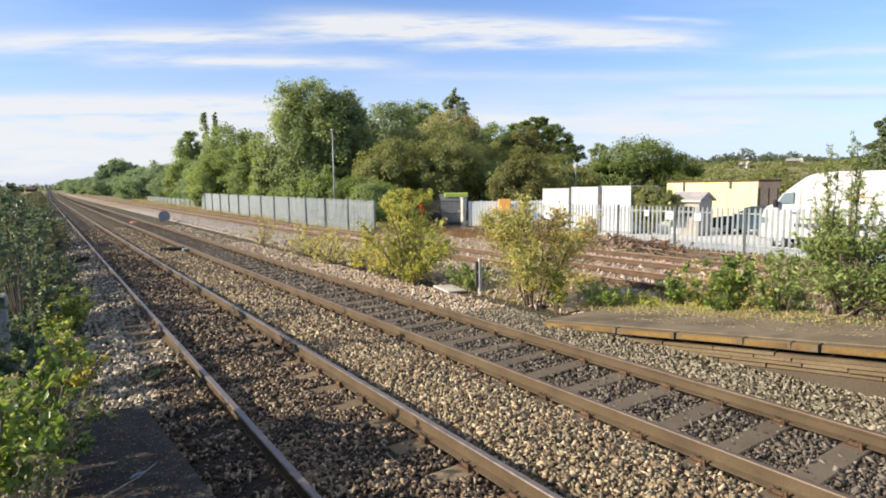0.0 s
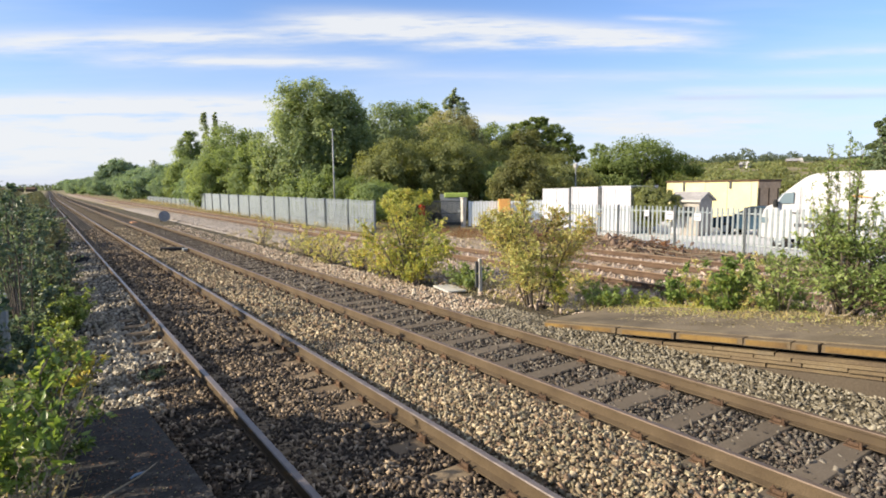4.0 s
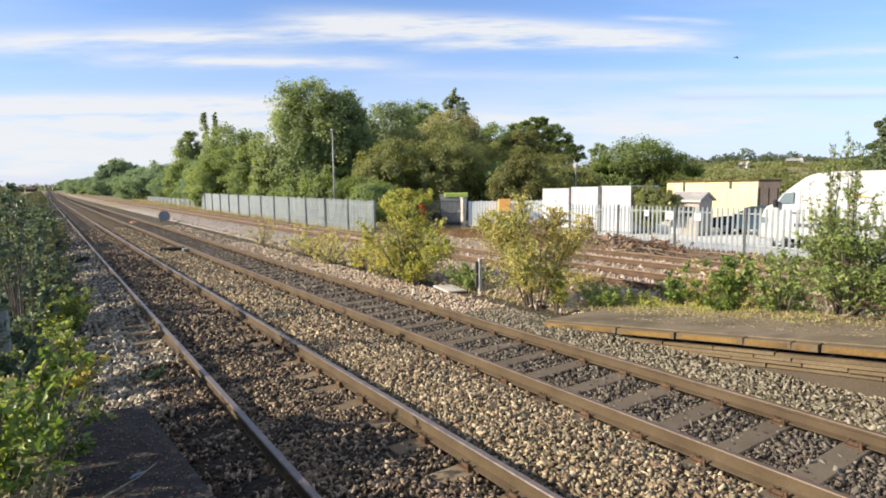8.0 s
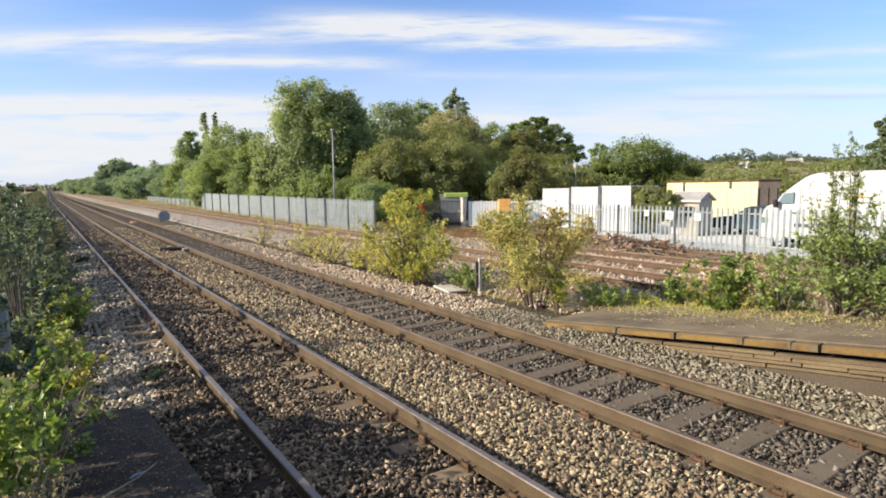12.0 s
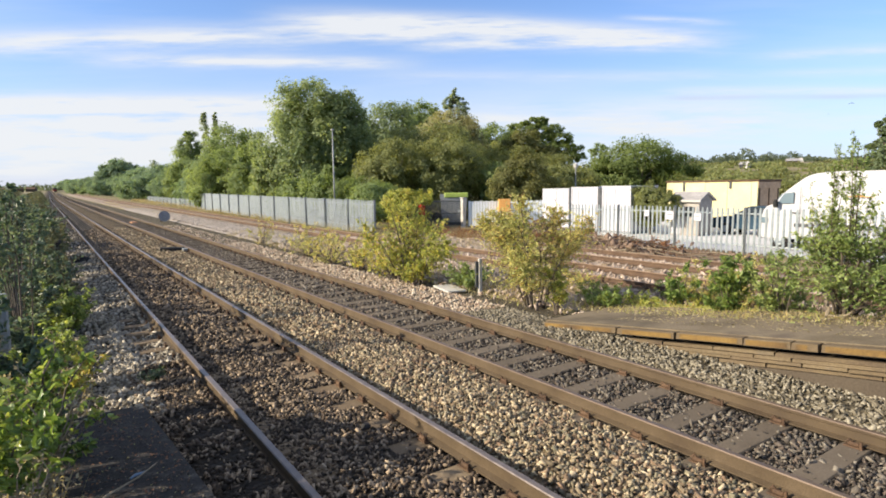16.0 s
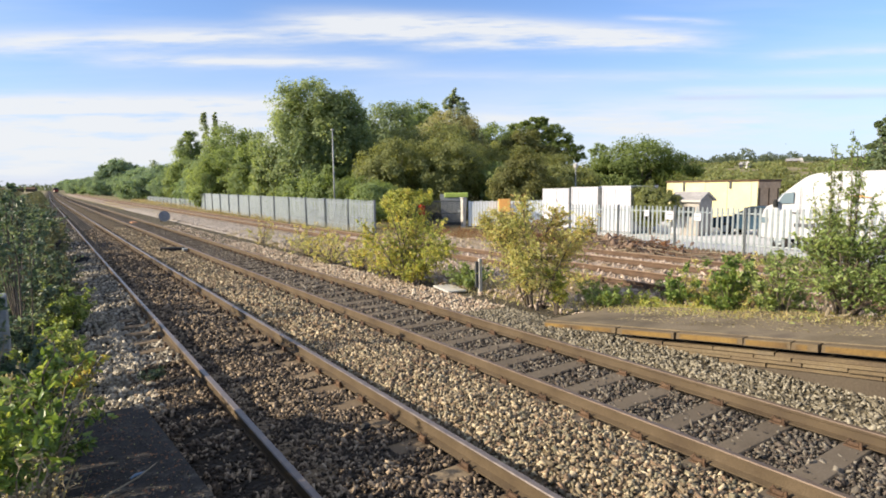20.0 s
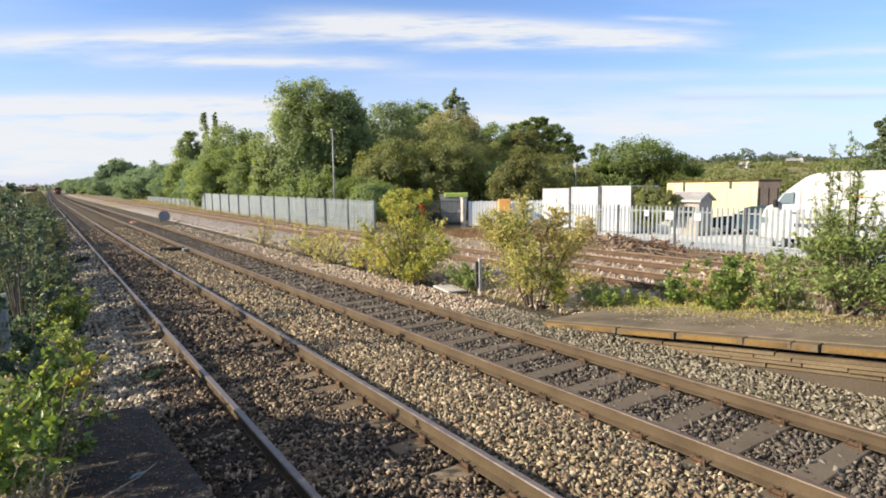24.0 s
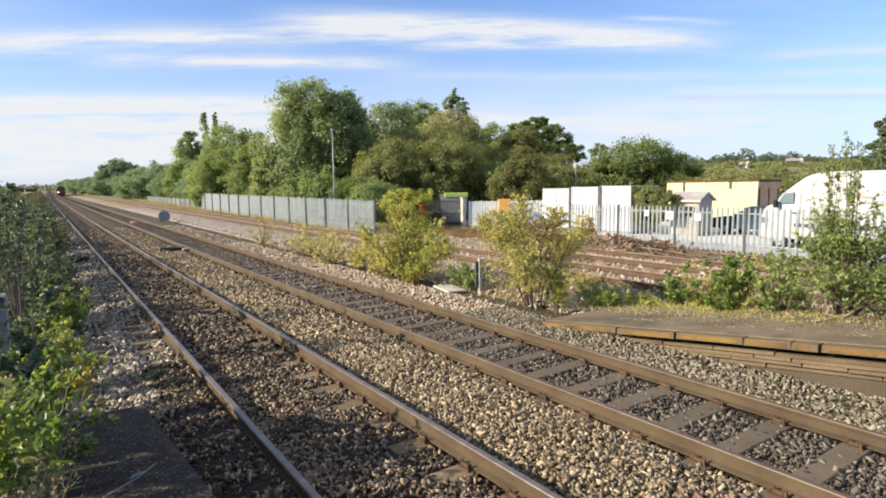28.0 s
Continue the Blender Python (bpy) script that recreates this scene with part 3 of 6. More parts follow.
def strew(name, x0, x1, y0, y1, per_m2, mat, size, seed, label, keep_off=()):
    """Loose ballast, denser near the viewer."""
    rng = np.random.default_rng(seed)
    n = int((x1 - x0) * (y1 - y0) * per_m2)
    p = np.column_stack([rng.uniform(x0, x1, n), rng.uniform(y0, y1, n), np.zeros(n)])
    for a, b, first, share in keep_off:
        on = np.abs((p[:, 1] - first + 0.34) % 0.68 - 0.34) < 0.12
        p = p[~(on & (p[:, 0] > a) & (p[:, 0] < b) & (rng.uniform(size=len(p)) < share))]
    marks = np.linspace(-1, 9, 101)
    p[:, 2] = np.interp(p[:, 0], marks, [bed_height(m) for m in marks]) + rng.uniform(-0.015, 0.022, len(p)) + np.maximum(0, p[:, 1] - 20) * 0.0032
    p[:, 2] += heap(p[:, 0], p[:, 1])
    ob = new(name, stones_mesh(name, p, size, mat, rng))
    return tagged(ob, label, "ballast", "", "stuff")


for i, (x0, x1, y0, y1, per, mat, text) in enumerate(((8.5, 11.0, 24.0, 60.0, 26, STONE_SPILT, "pale stones spilt beside the line"), (8.2, 11.0, 7.0, 26.0, 30, STONE_SIDING, "tan stones scattered between track and siding"), (9.6, 17.0, 2.0, 26.0, 18, STONE_SIDING, "rubble and stones over the sidings"), (11.8, 12.9, 2.0, 40.0, 60, STONE_SIDING, "pale stones between siding rails"), (15.1, 16.3, 3.0, 18.0, 110, STONE_SIDING, "pale stones between disused rails"))):
    rng = np.random.default_rng(200 + i)
    n = int((x1 - x0) * (y1 - y0) * per)
    p = np.column_stack([rng.uniform(x0, x1, n), rng.uniform(y0, y1, n), rng.uniform(-0.125, -0.08, n)])
    p[:, 2] += np.maximum(0, p[:, 1] - 20) * 0.0032 + (0.05 if i == 0 else 0.0)
    tagged(new("siding_rubble", stones_mesh("siding_rubble", p, 0.075, mat, rng)), text, "rubble", "", "stuff")

BARE = {0: ((1.0, 1.5, 1.3, 0.85),), 5: ((0.95, 1.1, 1.3, 0.8),), 1: ((2.62, 3.05, 1.3, 0.97),), 3: ((4.9, 6.35, 0.75, 0.7),), 2: ((4.6, 4.85, 0.75, 0.6), (3.1, 3.42, 1.3, 0.5))}
for i, (x0, x1, mat, text) in enumerate(((0.80, 1.52, STONE_DARK, "dark loose ballast stones beside the rail"), (1.66, 3.03, STONE_DARK, "oily loose ballast stones between the rails"),
                                         (3.16, 4.82, STONE_PALE, "tan loose ballast stones between the tracks"), (4.95, 6.32, STONE_FAR, "dark loose ballast stones in the far track"),
                                         (6.46, 7.9, STONE_GREY, "pale loose ballast stones on the shoulder"), (-0.1, 1.0, STONE_CESS, "dull loose stones in the cess"))):
    bare = BARE.get(i, ())
    strew("loose_ballast", x0, x1, (2.5, 1.0, 1.0, 1.0, 1.0, 7.0)[i], 9.0, (1150, 1080, 1080, 900, 980, 720)[i], mat, (0.036, 0.037, 0.038, 0.038, 0.037, 0.044)[i], 10 + i, text, bare)
    mat = STONE_CESS if i == 0 else STONE_TAN if i == 4 else mat
    strew("loose_ballast", x0, x1, 9.0, 18.0, 360, mat, 0.054, 20 + i, text, bare)
    strew("loose_ballast", x0, x1, 18.0, 28.0, 130, mat, 0.052, 30 + i, text)
    strew("loose_ballast", x0, x1, 28.0, 44.0, 36, mat, 0.052, 40 + i, text)


# ---- railway tracks ----
RAIL_PROFILE = [(-0.070, -0.158), (0.070, -0.158), (0.070, -0.147), (0.012, -0.128), (0.010, -0.050), (0.034, -0.038), (0.035, -0.010), (0.027, 0.0),
                (-0.027, 0.0), (-0.035, -0.010), (-0.034, -0.038), (-0.010, -0.050), (-0.012, -0.128), (-0.070, -0.147)]


def rail_mesh(name, x, ys, head, drop=0.0, web=None):
    sh = Shape()
    k = len(RAIL_PROFILE)
    for y in ys:
        sh.v += [(x + swing(y) + a, y, b + rise(y) - drop) for a, b in RAIL_PROFILE]
    for j in range(len(ys) - 1):
        for s in range(k):
            t = (s + 1) % k
            sh.f.append((j * k + s, j * k + t, (j + 1) * k + t, (j + 1) * k + s))
            sh.m.append(1 if s in (6, 7, 8) else 0)
    sh.f += [tuple(reversed(range(k))), tuple((len(ys) - 1) * k + s for s in range(k))]
    sh.m += [0, 0]
    return sh.mesh(name, [web or RUST, head])


def sleeper_mesh(mat, name="sleeper"):
    return Shape().box((-1.27, -0.125, -0.13), (1.27, 0.125, 0.0), 0.012).mesh(name, mat)


def chair_mesh():
    """Baseplate with two spring clips and screw heads."""
    sh = Shape().box((-0.125, -0.085, 0.0), (0.125, 0.085, 0.015), 0.005)
    for s in (-1, 1):
        sh.box((s * 0.095 - 0.02, -0.05, 0.018), (s * 0.095 + 0.02, 0.05, 0.055), 0.01)
        sh.tube([(s * 0.11, -0.065, 0.02), (s * 0.11, -0.065, 0.075)], [0.017, 0.014], 6)
        sh.tube([(s * 0.085, 0.0, 0.03), (s * 0.10, 0.04, 0.075), (s * 0.115, 0.06, 0.045)], [0.012, 0.012, 0.010], 5)
    return sh.mesh("baseplate", RUST_DEEP)


CHAIR = chair_mesh()


def track(name, label, xs, pitch, first, near_count, far_end, sleeper_mat, head, sink, drop=0.0, ys=None, seed=1, chairs=70):
    rng = random.Random(seed)
    ob = thing(name, 0, 0, 0, label, "railway track")
    for x in xs:
        part("rail", rail_mesh("rail", x, ys or STATIONS, head, drop, RUST_RED if head is RUSTY_HEAD else None), None, ob, "")
    mid = sum(xs) / 2
    me = sleeper_mesh(sleeper_mat)
    rest = []
    y, i = first, 0
    while y < far_end:
        m = pose(mid + swing(y) + rng.uniform(-0.02, 0.02), y + rng.uniform(-0.02, 0.02), -0.178 - drop + rise(y) - sink * rng.uniform(0.3, 1.2), 0, rng.uniform(-0.15, 0.15), rng.uniform(-0.7, 0.7))
        if i < near_count:
            s = part("sleeper", me, None, ob)
            s.matrix_basis = m
            if i < chairs:
                for x in xs:
                    c = part("baseplate", CHAIR, None, ob)
                    c.matrix_basis = pose(x + swing(y), m.translation.y, -0.178 - drop + rise(y))
        else:
            rest.append(m)
        y += pitch
        i += 1
    sh = Shape()
    for m in rest:
        i = len(sh.v)
        for z in (-0.13, 0.0):
            for yy in (-0.125, 0.125):
                for x in (-1.27, 1.27):
                    sh.v.append(tuple(m @ Vector((x, yy, z))))
        sh.f += [tuple(i + k for k in q) for q in ((4, 5, 7, 6), (0, 1, 5, 4), (2, 6, 7, 3), (0, 4, 6, 2), (1, 3, 7, 5))]
        sh.m += [0] * 5
    if rest:
        tagged(part("distant_sleeper_run", sh, sleeper_mat, ob), kind="stuff")
    return ob


track("near_track", "main line track with polished rails on half-buried sleepers", RAILS[:2], 0.68, 1.3, 110, 260, TIMBER_SLEEPER, POLISHED, 0.006, seed=3)
track("far_track", "main line track with brown rails on flush sleepers", RAILS[2:], 0.68, 0.75, 110, 260, CONCRETE_SLEEPER, DULL_HEAD, 0.0, seed=4)
track("siding_track", "rusty siding track in weedy ballast", (SIDING_X - 0.7525, SIDING_X + 0.7525), 0.76, -4, 60, 150, TIMBER_SLEEPER, RUSTY_HEAD, 0.0, -0.08, [y for y in STATIONS if y <= 420], 5, 0)
track("disused_track", "rusted disused siding track among rubble", (LOST_X - 0.7525, LOST_X + 0.7525), 0.8, -5, 34, 18, TIMBER_SLEEPER, RUSTY_HEAD, 0.0, -0.08, [-6, 0, 6, 12, 18], 6, 0)


# ---- platforms ----
def ramp_right(y):
    return max(-0.06, min(0.95, (7.18 - y) * 0.128))


def ramp_left(y):
    return max(-0.25, min(0.90, (7.05 - y) * 0.137 - 0.05))


def sloped(sh, x0, x1, y0, y1, top, thick, slot=0, lift=0.0, c=0.0):
    """A slab whose top follows the ramp between y0 and y1."""
    za, zb = top(y0) + lift, top(y1) + lift
    pts = [(x0, y0, za - thick), (x1, y0, za - thick), (x0, y1, zb - thick), (x1, y1, zb - thick), (x0 + c, y0 + c, za), (x1 - c, y0 + c, za), (x0 + c, y1 - c, zb), (x1 - c, y1 - c, zb)]
    i = len(sh.v)
    sh.v += pts
    sh.f += [tuple(i + k for k in q) for q in ((0, 2, 3, 1), (4, 5, 7, 6), (0, 1, 5, 4), (2, 6, 7, 3), (0, 4, 6, 2), (1, 3, 7, 5))]
    sh.m += [slot] * 6
    return sh


def build_right_platform():
    ob = tagged(new("platform_1"), "disused platform ramp with stained yellow-edged coping", "platform", "", "structure")
    sh = Shape()
    for y0 in np.arange(-8, 7.1, 0.8):
        sloped(sh, 7.24, 9.3, y0, y0 + 0.8, ramp_right, 0.03, lift=0.010)
        sloped(sh, 7.63, 9.3, y0, y0 + 0.8, ramp_right, 0.9, lift=-0.012)
    part("surface", sh, PLATFORM_TOP, ob, "worn brown platform surface")
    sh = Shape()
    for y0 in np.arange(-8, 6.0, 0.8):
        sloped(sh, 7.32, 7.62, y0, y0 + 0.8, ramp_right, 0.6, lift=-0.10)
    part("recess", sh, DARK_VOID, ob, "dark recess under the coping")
    rng = random.Random(8)
    joints = [7.12, 5.55, 4.55, 3.62, 3.06, 2.74, 1.60, 0.45, -0.80, -2.1, -3.3, -4.6, -5.8, -7.0, -8.0]
    for y, below in zip(joints, joints[1:]):
        gap = 0.035 if below in (5.55, 4.55, 2.74) else 0.008
        lift, proud = rng.uniform(-0.008, 0.003), rng.uniform(-0.008, 0.008)
        stone = part("coping_stone", sloped(Shape(), 7.10 + proud, 7.63, below + gap, y, ramp_right, 0.088, lift=lift, c=0.005), COPING, ob)
        sh = Shape()
        y1, y0 = y - rng.uniform(0.02, 0.10), below + gap + rng.uniform(0.02, 0.12)
        sh.face([(7.096 + proud, y0, ramp_right(y0) + lift - 0.078), (7.096 + proud, y1, ramp_right(y1) + lift - 0.078), (7.0985 + proud, y1, ramp_right(y1) + lift - 0.016), (7.0985 + proud, y0, ramp_right(y0) + lift - 0.016)])
        part("edge_paint", sh, OCHRE, stone, "faded ochre painted edge")
    # sloping courses under the recess
    for course in range(4):
        y = 5.75 - course * 0.12
        while y > -8:
            length = rng.uniform(0.35, 1.5)
            sh = Shape()
            sloped(sh, 7.15 + 0.012 * course + rng.uniform(-0.02, 0.014), 7.40, y - length + rng.uniform(0.004, 0.012), y, ramp_right, 0.042 + rng.uniform(-0.004, 0.003), lift=-0.160 - 0.052 * course + rng.uniform(-0.004, 0.004), c=0.006)
            part("wall_brick", sh, rng.choice((BRICK, BRICK, COPING, STAINED)), ob)
            y -= length
    sh = Shape()
    for y0 in np.arange(-8, 5.6, 0.8):
        sloped(sh, 7.20, 7.42, y0, y0 + 0.8, ramp_right, 1.1, lift=-0.372)
    part("base_wall", sh, RENDERED, ob, "brown rendered base wall")
    # the earth bank behind
    xs = (9.28, 9.9, 10.6, 11.0)
    verts, ys = [], [-8 + 0.8 * i for i in range(19)]
    for y in ys:
        top = ramp_right(y)
        verts += [(xs[0], y, top - 0.005), (xs[1], y, top * 0.6 - 0.06), (xs[2], y, -0.10), (xs[3], y, -0.30)]
    quads = np.array([(j * 4 + i, j * 4 + i + 1, j * 4 + i + 5, j * 4 + i + 4) for j in range(len(ys) - 1) for i in range(3)])
    part("earth_bank", quick_mesh("earth_bank", np.array(verts), quads, GROUND), None, ob, "dry earth bank behind the platform")


def build_left_platform():
    ob = tagged(new("platform_2"), "dark paved platform ramp beside the near track", "platform", "", "structure")
    sh = Shape()
    for y0 in np.arange(-8, 6.9, 0.62):
        sloped(sh, -3.5, 0.70, y0, y0 + 0.62, ramp_left, 1.3, lift=-0.05)
    part("core", sh, DARK_VOID, ob)
    rng = random.Random(12)
    y = 7.05
    while y > -8:
        length = 6.935
        for x0, x1 in ((-3.5, -0.62), (-0.615, 0.79)):
            sh = Shape()
            sloped(sh, x0, x1 - 0.004, y - length + 0.004, y, ramp_left, 0.06, lift=rng.uniform(-0.003, 0.003), c=0.002)
            part("paving_slab", sh, ASPHALT, ob)
        y -= length
    sh = Shape()
    for y0 in np.arange(-8, 6.9, 0.62):
        sloped(sh, 0.703, 0.74, y0, y0 + 0.62, ramp_left, 1.2, lift=-0.07)
    part("face_wall", sh, BRICK, ob, "sooty brick platform face")


build_right_platform()
build_left_platform()


# ---- fences ----
def pale_mesh(width=0.092, tall=1.78):
    """Folded steel pale with a splayed pointed top."""
    w, t = width / 2, 0.012
    front = [(-w, 0.0), (-w * 0.55, -t * 2), (0.0, -t * 0.6), (w * 0.55, -t * 2), (w, 0.0)]
    sh = Shape()
    levels = [(0.0, 1.0), (tall - 0.14, 1.0), (tall - 0.03, 0.75)]
    for z, k in levels:
        sh.v += [(d, x * k, z) for x, d in front]
    sh.v += [(0.02, -w * 0.7, tall - 0.02), (0.0, 0.0, tall), (0.02, w * 0.7, tall - 0.02)]
    for j in range(2):
        for s in range(4):
            a = j * 5 + s
            sh.f.append((a, a + 1, a + 6, a + 5))
            sh.m.append(0)
    sh.f += [(10, 11, 15), (11, 12, 16), (12, 13, 16), (13, 14, 17)]
    sh.m += [0] * 4
    return sh.mesh("pale", GALV)


PALE = pale_mesh()
NARROW_PALE = pale_mesh(0.10, 1.22)


def post_mesh(tall, mat):
    sh = Shape().box((-0.05, -0.03, -0.15), (0.05, -0.02, tall)).box((-0.05, 0.02, -0.15), (0.05, 0.03, tall)).box((-0.006, -0.02, -0.15), (0.006, 0.02, tall))
    return sh.mesh("post", mat)


FENCE_POST = post_mesh(1.80, GALV_POST)
LOW_POST = post_mesh(1.30, GALV_POST)


def palisade(name, label, x, y0, panels, width, count, z, pale, kind_of_post=FENCE_POST, tilt=0.0, seed=1, post_x=-0.085):
    rng = random.Random(seed)
    ob = thing(name, x, y0, z(y0), label, "fence")
    top_rail = 1.52 if kind_of_post is FENCE_POST else 1.0
    for k in range(panels + 1):
        y = k * width
        p = part("post", kind_of_post, None, ob)
        p.matrix_basis = pose(post_x + tilt * y, y, z(y0 + y) - z(y0), 0, rng.uniform(-0.6, 0.6), 0)
    for k in range(panels):
        a, b = k * width, (k + 1) * width
        za, zb = z(y0 + a) - z(y0), z(y0 + b) - z(y0)
        for h in (0.32, top_rail):
            sh = Shape()
            for c, zz in ((a, za), (b, zb)):
                sh.v += [(0.0 + tilt * c, c, zz + h), (0.035 + tilt * c, c, zz + h), (0.035 + tilt * c, c, zz + h + 0.045), (0.0 + tilt * c, c, zz + h + 0.045)]
            sh.f += [(0, 1, 5, 4), (1, 2, 6, 5), (2, 3, 7, 6), (3, 0, 4, 7)]
            sh.m += [0] * 4
            part("fence_rail", sh, GALV, ob)
        for s in range(count):
            y = a + (s + 0.5) * width / count
            p = part("pale", pale, None, ob)
            p.matrix_basis = pose(-0.012 + tilt * y, y, za + (zb - za) * (s + 0.5) / count + rng.uniform(-0.012, 0.012), rng.uniform(-0.8, 0.8), 0, 0)
    return ob


palisade("palisade_fence", "grey galvanised palisade fence in front of trees", 14.2, 26.5, 13, 3.15, 19, lambda y: -0.02 + 0.0085 * (y - 26.5), PALE, seed=2)
palisade("palisade_fence", "white-grey palisade fence before a sunlit yard", 22.0, -3.45, 8, 2.95, 14, lambda y: -0.30, PALE, seed=3)
palisade("palisade_fence", "distant low palisade fence in dry grass", 15.6, 69, 14, 3.3, 10, lambda y: 0.0 + 0.006 * (y - 69), NARROW_PALE, LOW_POST, seed=4)


# ---- trees ----
def puffs(rng, blobs, per_blob, reach=(0.45, 1.0), size=0.30):
    """Clumps over the outside of the given ellipsoids: centre and radius."""
    out = []
    for cx, cy, cz, rx, ry, rz in blobs:
        d = unit(rng.normal(size=(per_blob, 3)))
        k = rng.uniform(*reach, (per_blob, 1)) ** 0.6
        c = np.array([cx, cy, cz]) + d * k * np.array([rx, ry, rz])
        r = size * (rx + ry + rz) / 3 * rng.uniform(0.55, 1.25, per_blob)
        out += [(*c[i], r[i]) for i in range(per_blob)]
    return np.array(out)


def tree(name, label, x, y, z, blobs, mat, seed, leaf=0.26, per_blob=26, per_puff=70, trunk=0.22, clump=0.30, category="tree", limbs=10, slim=0.6, group="", flat=0.8):
    rng = np.random.default_rng(seed)
    ob = thing(name, x, y, z, label, category, group)
    p = puffs(rng, blobs, int(per_blob * 1.35), size=clump * 1.15)
    per_puff = int(per_puff * 2.1)
    n = len(p) * per_puff
    which = np.repeat(np.arange(len(p)), per_puff)
    d = unit(rng.normal(size=(n, 3))) * (rng.uniform(0, 1, (n, 1)) ** 0.45)
    places = p[which, :3] + d * p[which, 3:] * np.array([1.0, 1.0, flat])
    heart = np.average(p[:, :3], axis=0)
    out = unit(0.5 * d + unit(p[which, :3] - heart) * 0.8)
    keep = places[:, 2] > 0.05
    places, out = places[keep], out[keep]
    top = max(b[2] + b[5] for b in blobs)
    low = min(b[2] - b[5] for b in blobs)
    sh = Shape()
    fork = max(0.5, low + 0.25 * (top - low))
    bend = rng.normal(0, 0.05 * top, 2)
    spine = [(0, 0, -0.25), (bend[0] * 0.2, bend[1] * 0.2, fork * 0.5), (bend[0] * 0.5, bend[1] * 0.5, fork), (bend[0], bend[1], fork + (top - fork) * 0.6)]
    sh.tube(spine, [trunk * 1.25, trunk, trunk * 0.8, trunk * 0.3], 8)
    for i in rng.choice(len(p), min(limbs, len(p)), replace=False):
        a = np.array(spine[2]) * rng.uniform(0.75, 1.0)
        b = p[i, :3]
        mid = (a + b) / 2 + np.array([0, 0, 0.06 * top])
        sh.tube([a, mid, b], [trunk * 0.42, trunk * 0.26, trunk * 0.08], 5)
    part("trunk", sh, BARK, ob, "", True)
    part("crown", leaf_mesh("crown", places, leaf * 0.92, mat, rng, slim + 0.1, out=out, corners=3), None, ob)
    return ob


# the big ash and its neighbours behind the fence
tree("ash_tree", "tall full-crowned green ash tree behind the fence", 20.2, 48.4, 0.1, [(-0.1, 0.1, 8.15, 3.85, 3.7, 3.7), (-0.5, 0.3, 5.2, 4.5, 4.2, 4.4), (1.6, -1.0, 7.3, 3.0, 2.8, 3.5), (2.0, -1.4, 4.4, 3.0, 2.8, 4.0), (-2.4, 1.4, 3.0, 2.8, 2.6, 3.0)], LEAF_ASH, 41, 0.27, 104, 66, 0.24, 0.24, limbs=8)
tree("sycamore_tree", "rounded mid-green tree in the lineside belt", 24.2, 88.6, 0.3, [(0, 0, 8.6, 4.2, 4.2, 3.6), (-2.4, 0, 5.0, 3.4, 3.4, 3.6), (2.6, 0, 5.4, 3.4, 3.4, 4.0)], LEAF_MID, 42, 0.36, 40, 60, 0.3)
tree("sycamore_tree", "ragged dark-topped tree in the lineside belt", 24.1, 119.5, 0.4, [(0, 0, 10.2, 1.9, 1.9, 2.9), (-1.5, 0, 6, 2.8, 2.8, 4.2), (2, 0, 5, 3, 3, 4)], LEAF_MID, 43, 0.42, 34, 50, 0.3)
poplar = tree("poplar_tree", "slim dark poplar rising above the belt", 31.4, 139.7, 0.4, [(0, 0, 18.4, 0.5, 0.5, 1.3), (0, 0, 15.8, 0.9, 0.9, 2.4), (0, 0, 11, 1.2, 1.2, 3), (0, 0, 6, 1.3, 1.3, 4)], LEAF_POPLAR, 44, 0.36, 24, 24, 0.3, 0.42, slim=0.4)
tree("poplar_tree", "slender dark poplar rising above the belt", 33.5, 138.6, 0.4, [(0, 0, 18.3, 0.35, 0.35, 1.4), (0, 0, 15.6, 0.7, 0.7, 2.4), (0, 0, 11, 0.9, 0.9, 3), (0, 0, 6, 1.0, 1.0, 4)], LEAF_POPLAR, 45, 0.36, 22, 24, 0.25, 0.42)
tree("willow_shrub", "pale green willow shrub behind the fence", 16.9, 66.0, 0.4, [(0, 0, 4.4, 2.6, 2.6, 2.6), (-1.8, 1, 2.6, 2.2, 2.2, 2.4), (1.6, -1, 2.6, 2.0, 2.0, 2.6)], LEAF_MID, 46, 0.26, 38, 60, 0.14)
tree("willow_shrub", "pale green willow shrub behind the fence", 18.0, 59.1, 0.3, [(0, 0, 4.9, 1.9, 1.9, 2.2), (-0.8, 0, 2.6, 2.0, 2.0, 2.4), (1.2, 0, 2.4, 1.8, 1.8, 2.2)], LEAF_MID, 47, 0.24, 38, 60, 0.12)
tree("hawthorn_shrub", "dense green shrub along the railway boundary", 17.6, 77.0, 0.4, [(0, 0, 3.6, 2.6, 3.0, 2.7), (0, 3, 2.8, 2.4, 3.0, 2.6)], LEAF_MID, 48, 0.3, 40, 54, 0.12)
tree("lineside_tree", "dark green tree behind the ash tree", 33.7, 58.7, 0.1, [(0, 0, 9.2, 3.6, 3.4, 2.8), (-2, 0, 6, 3.4, 3.4, 3.8), (2.5, 0, 6, 3, 3, 3.6)], LEAF_DEEP, 49, 0.34, 40, 56, 0.28)
tree("lineside_tree", "feathery olive tree above the thicket", 41.9, 64.2, 0.1, [(0, 0, 11.2, 2.4, 2.4, 2.3), (-1.5, 0, 8, 3, 3, 3.6), (1.8, 0, 6.5, 3, 3, 4)], LEAF_MID, 50, 0.36, 34, 54, 0.25)
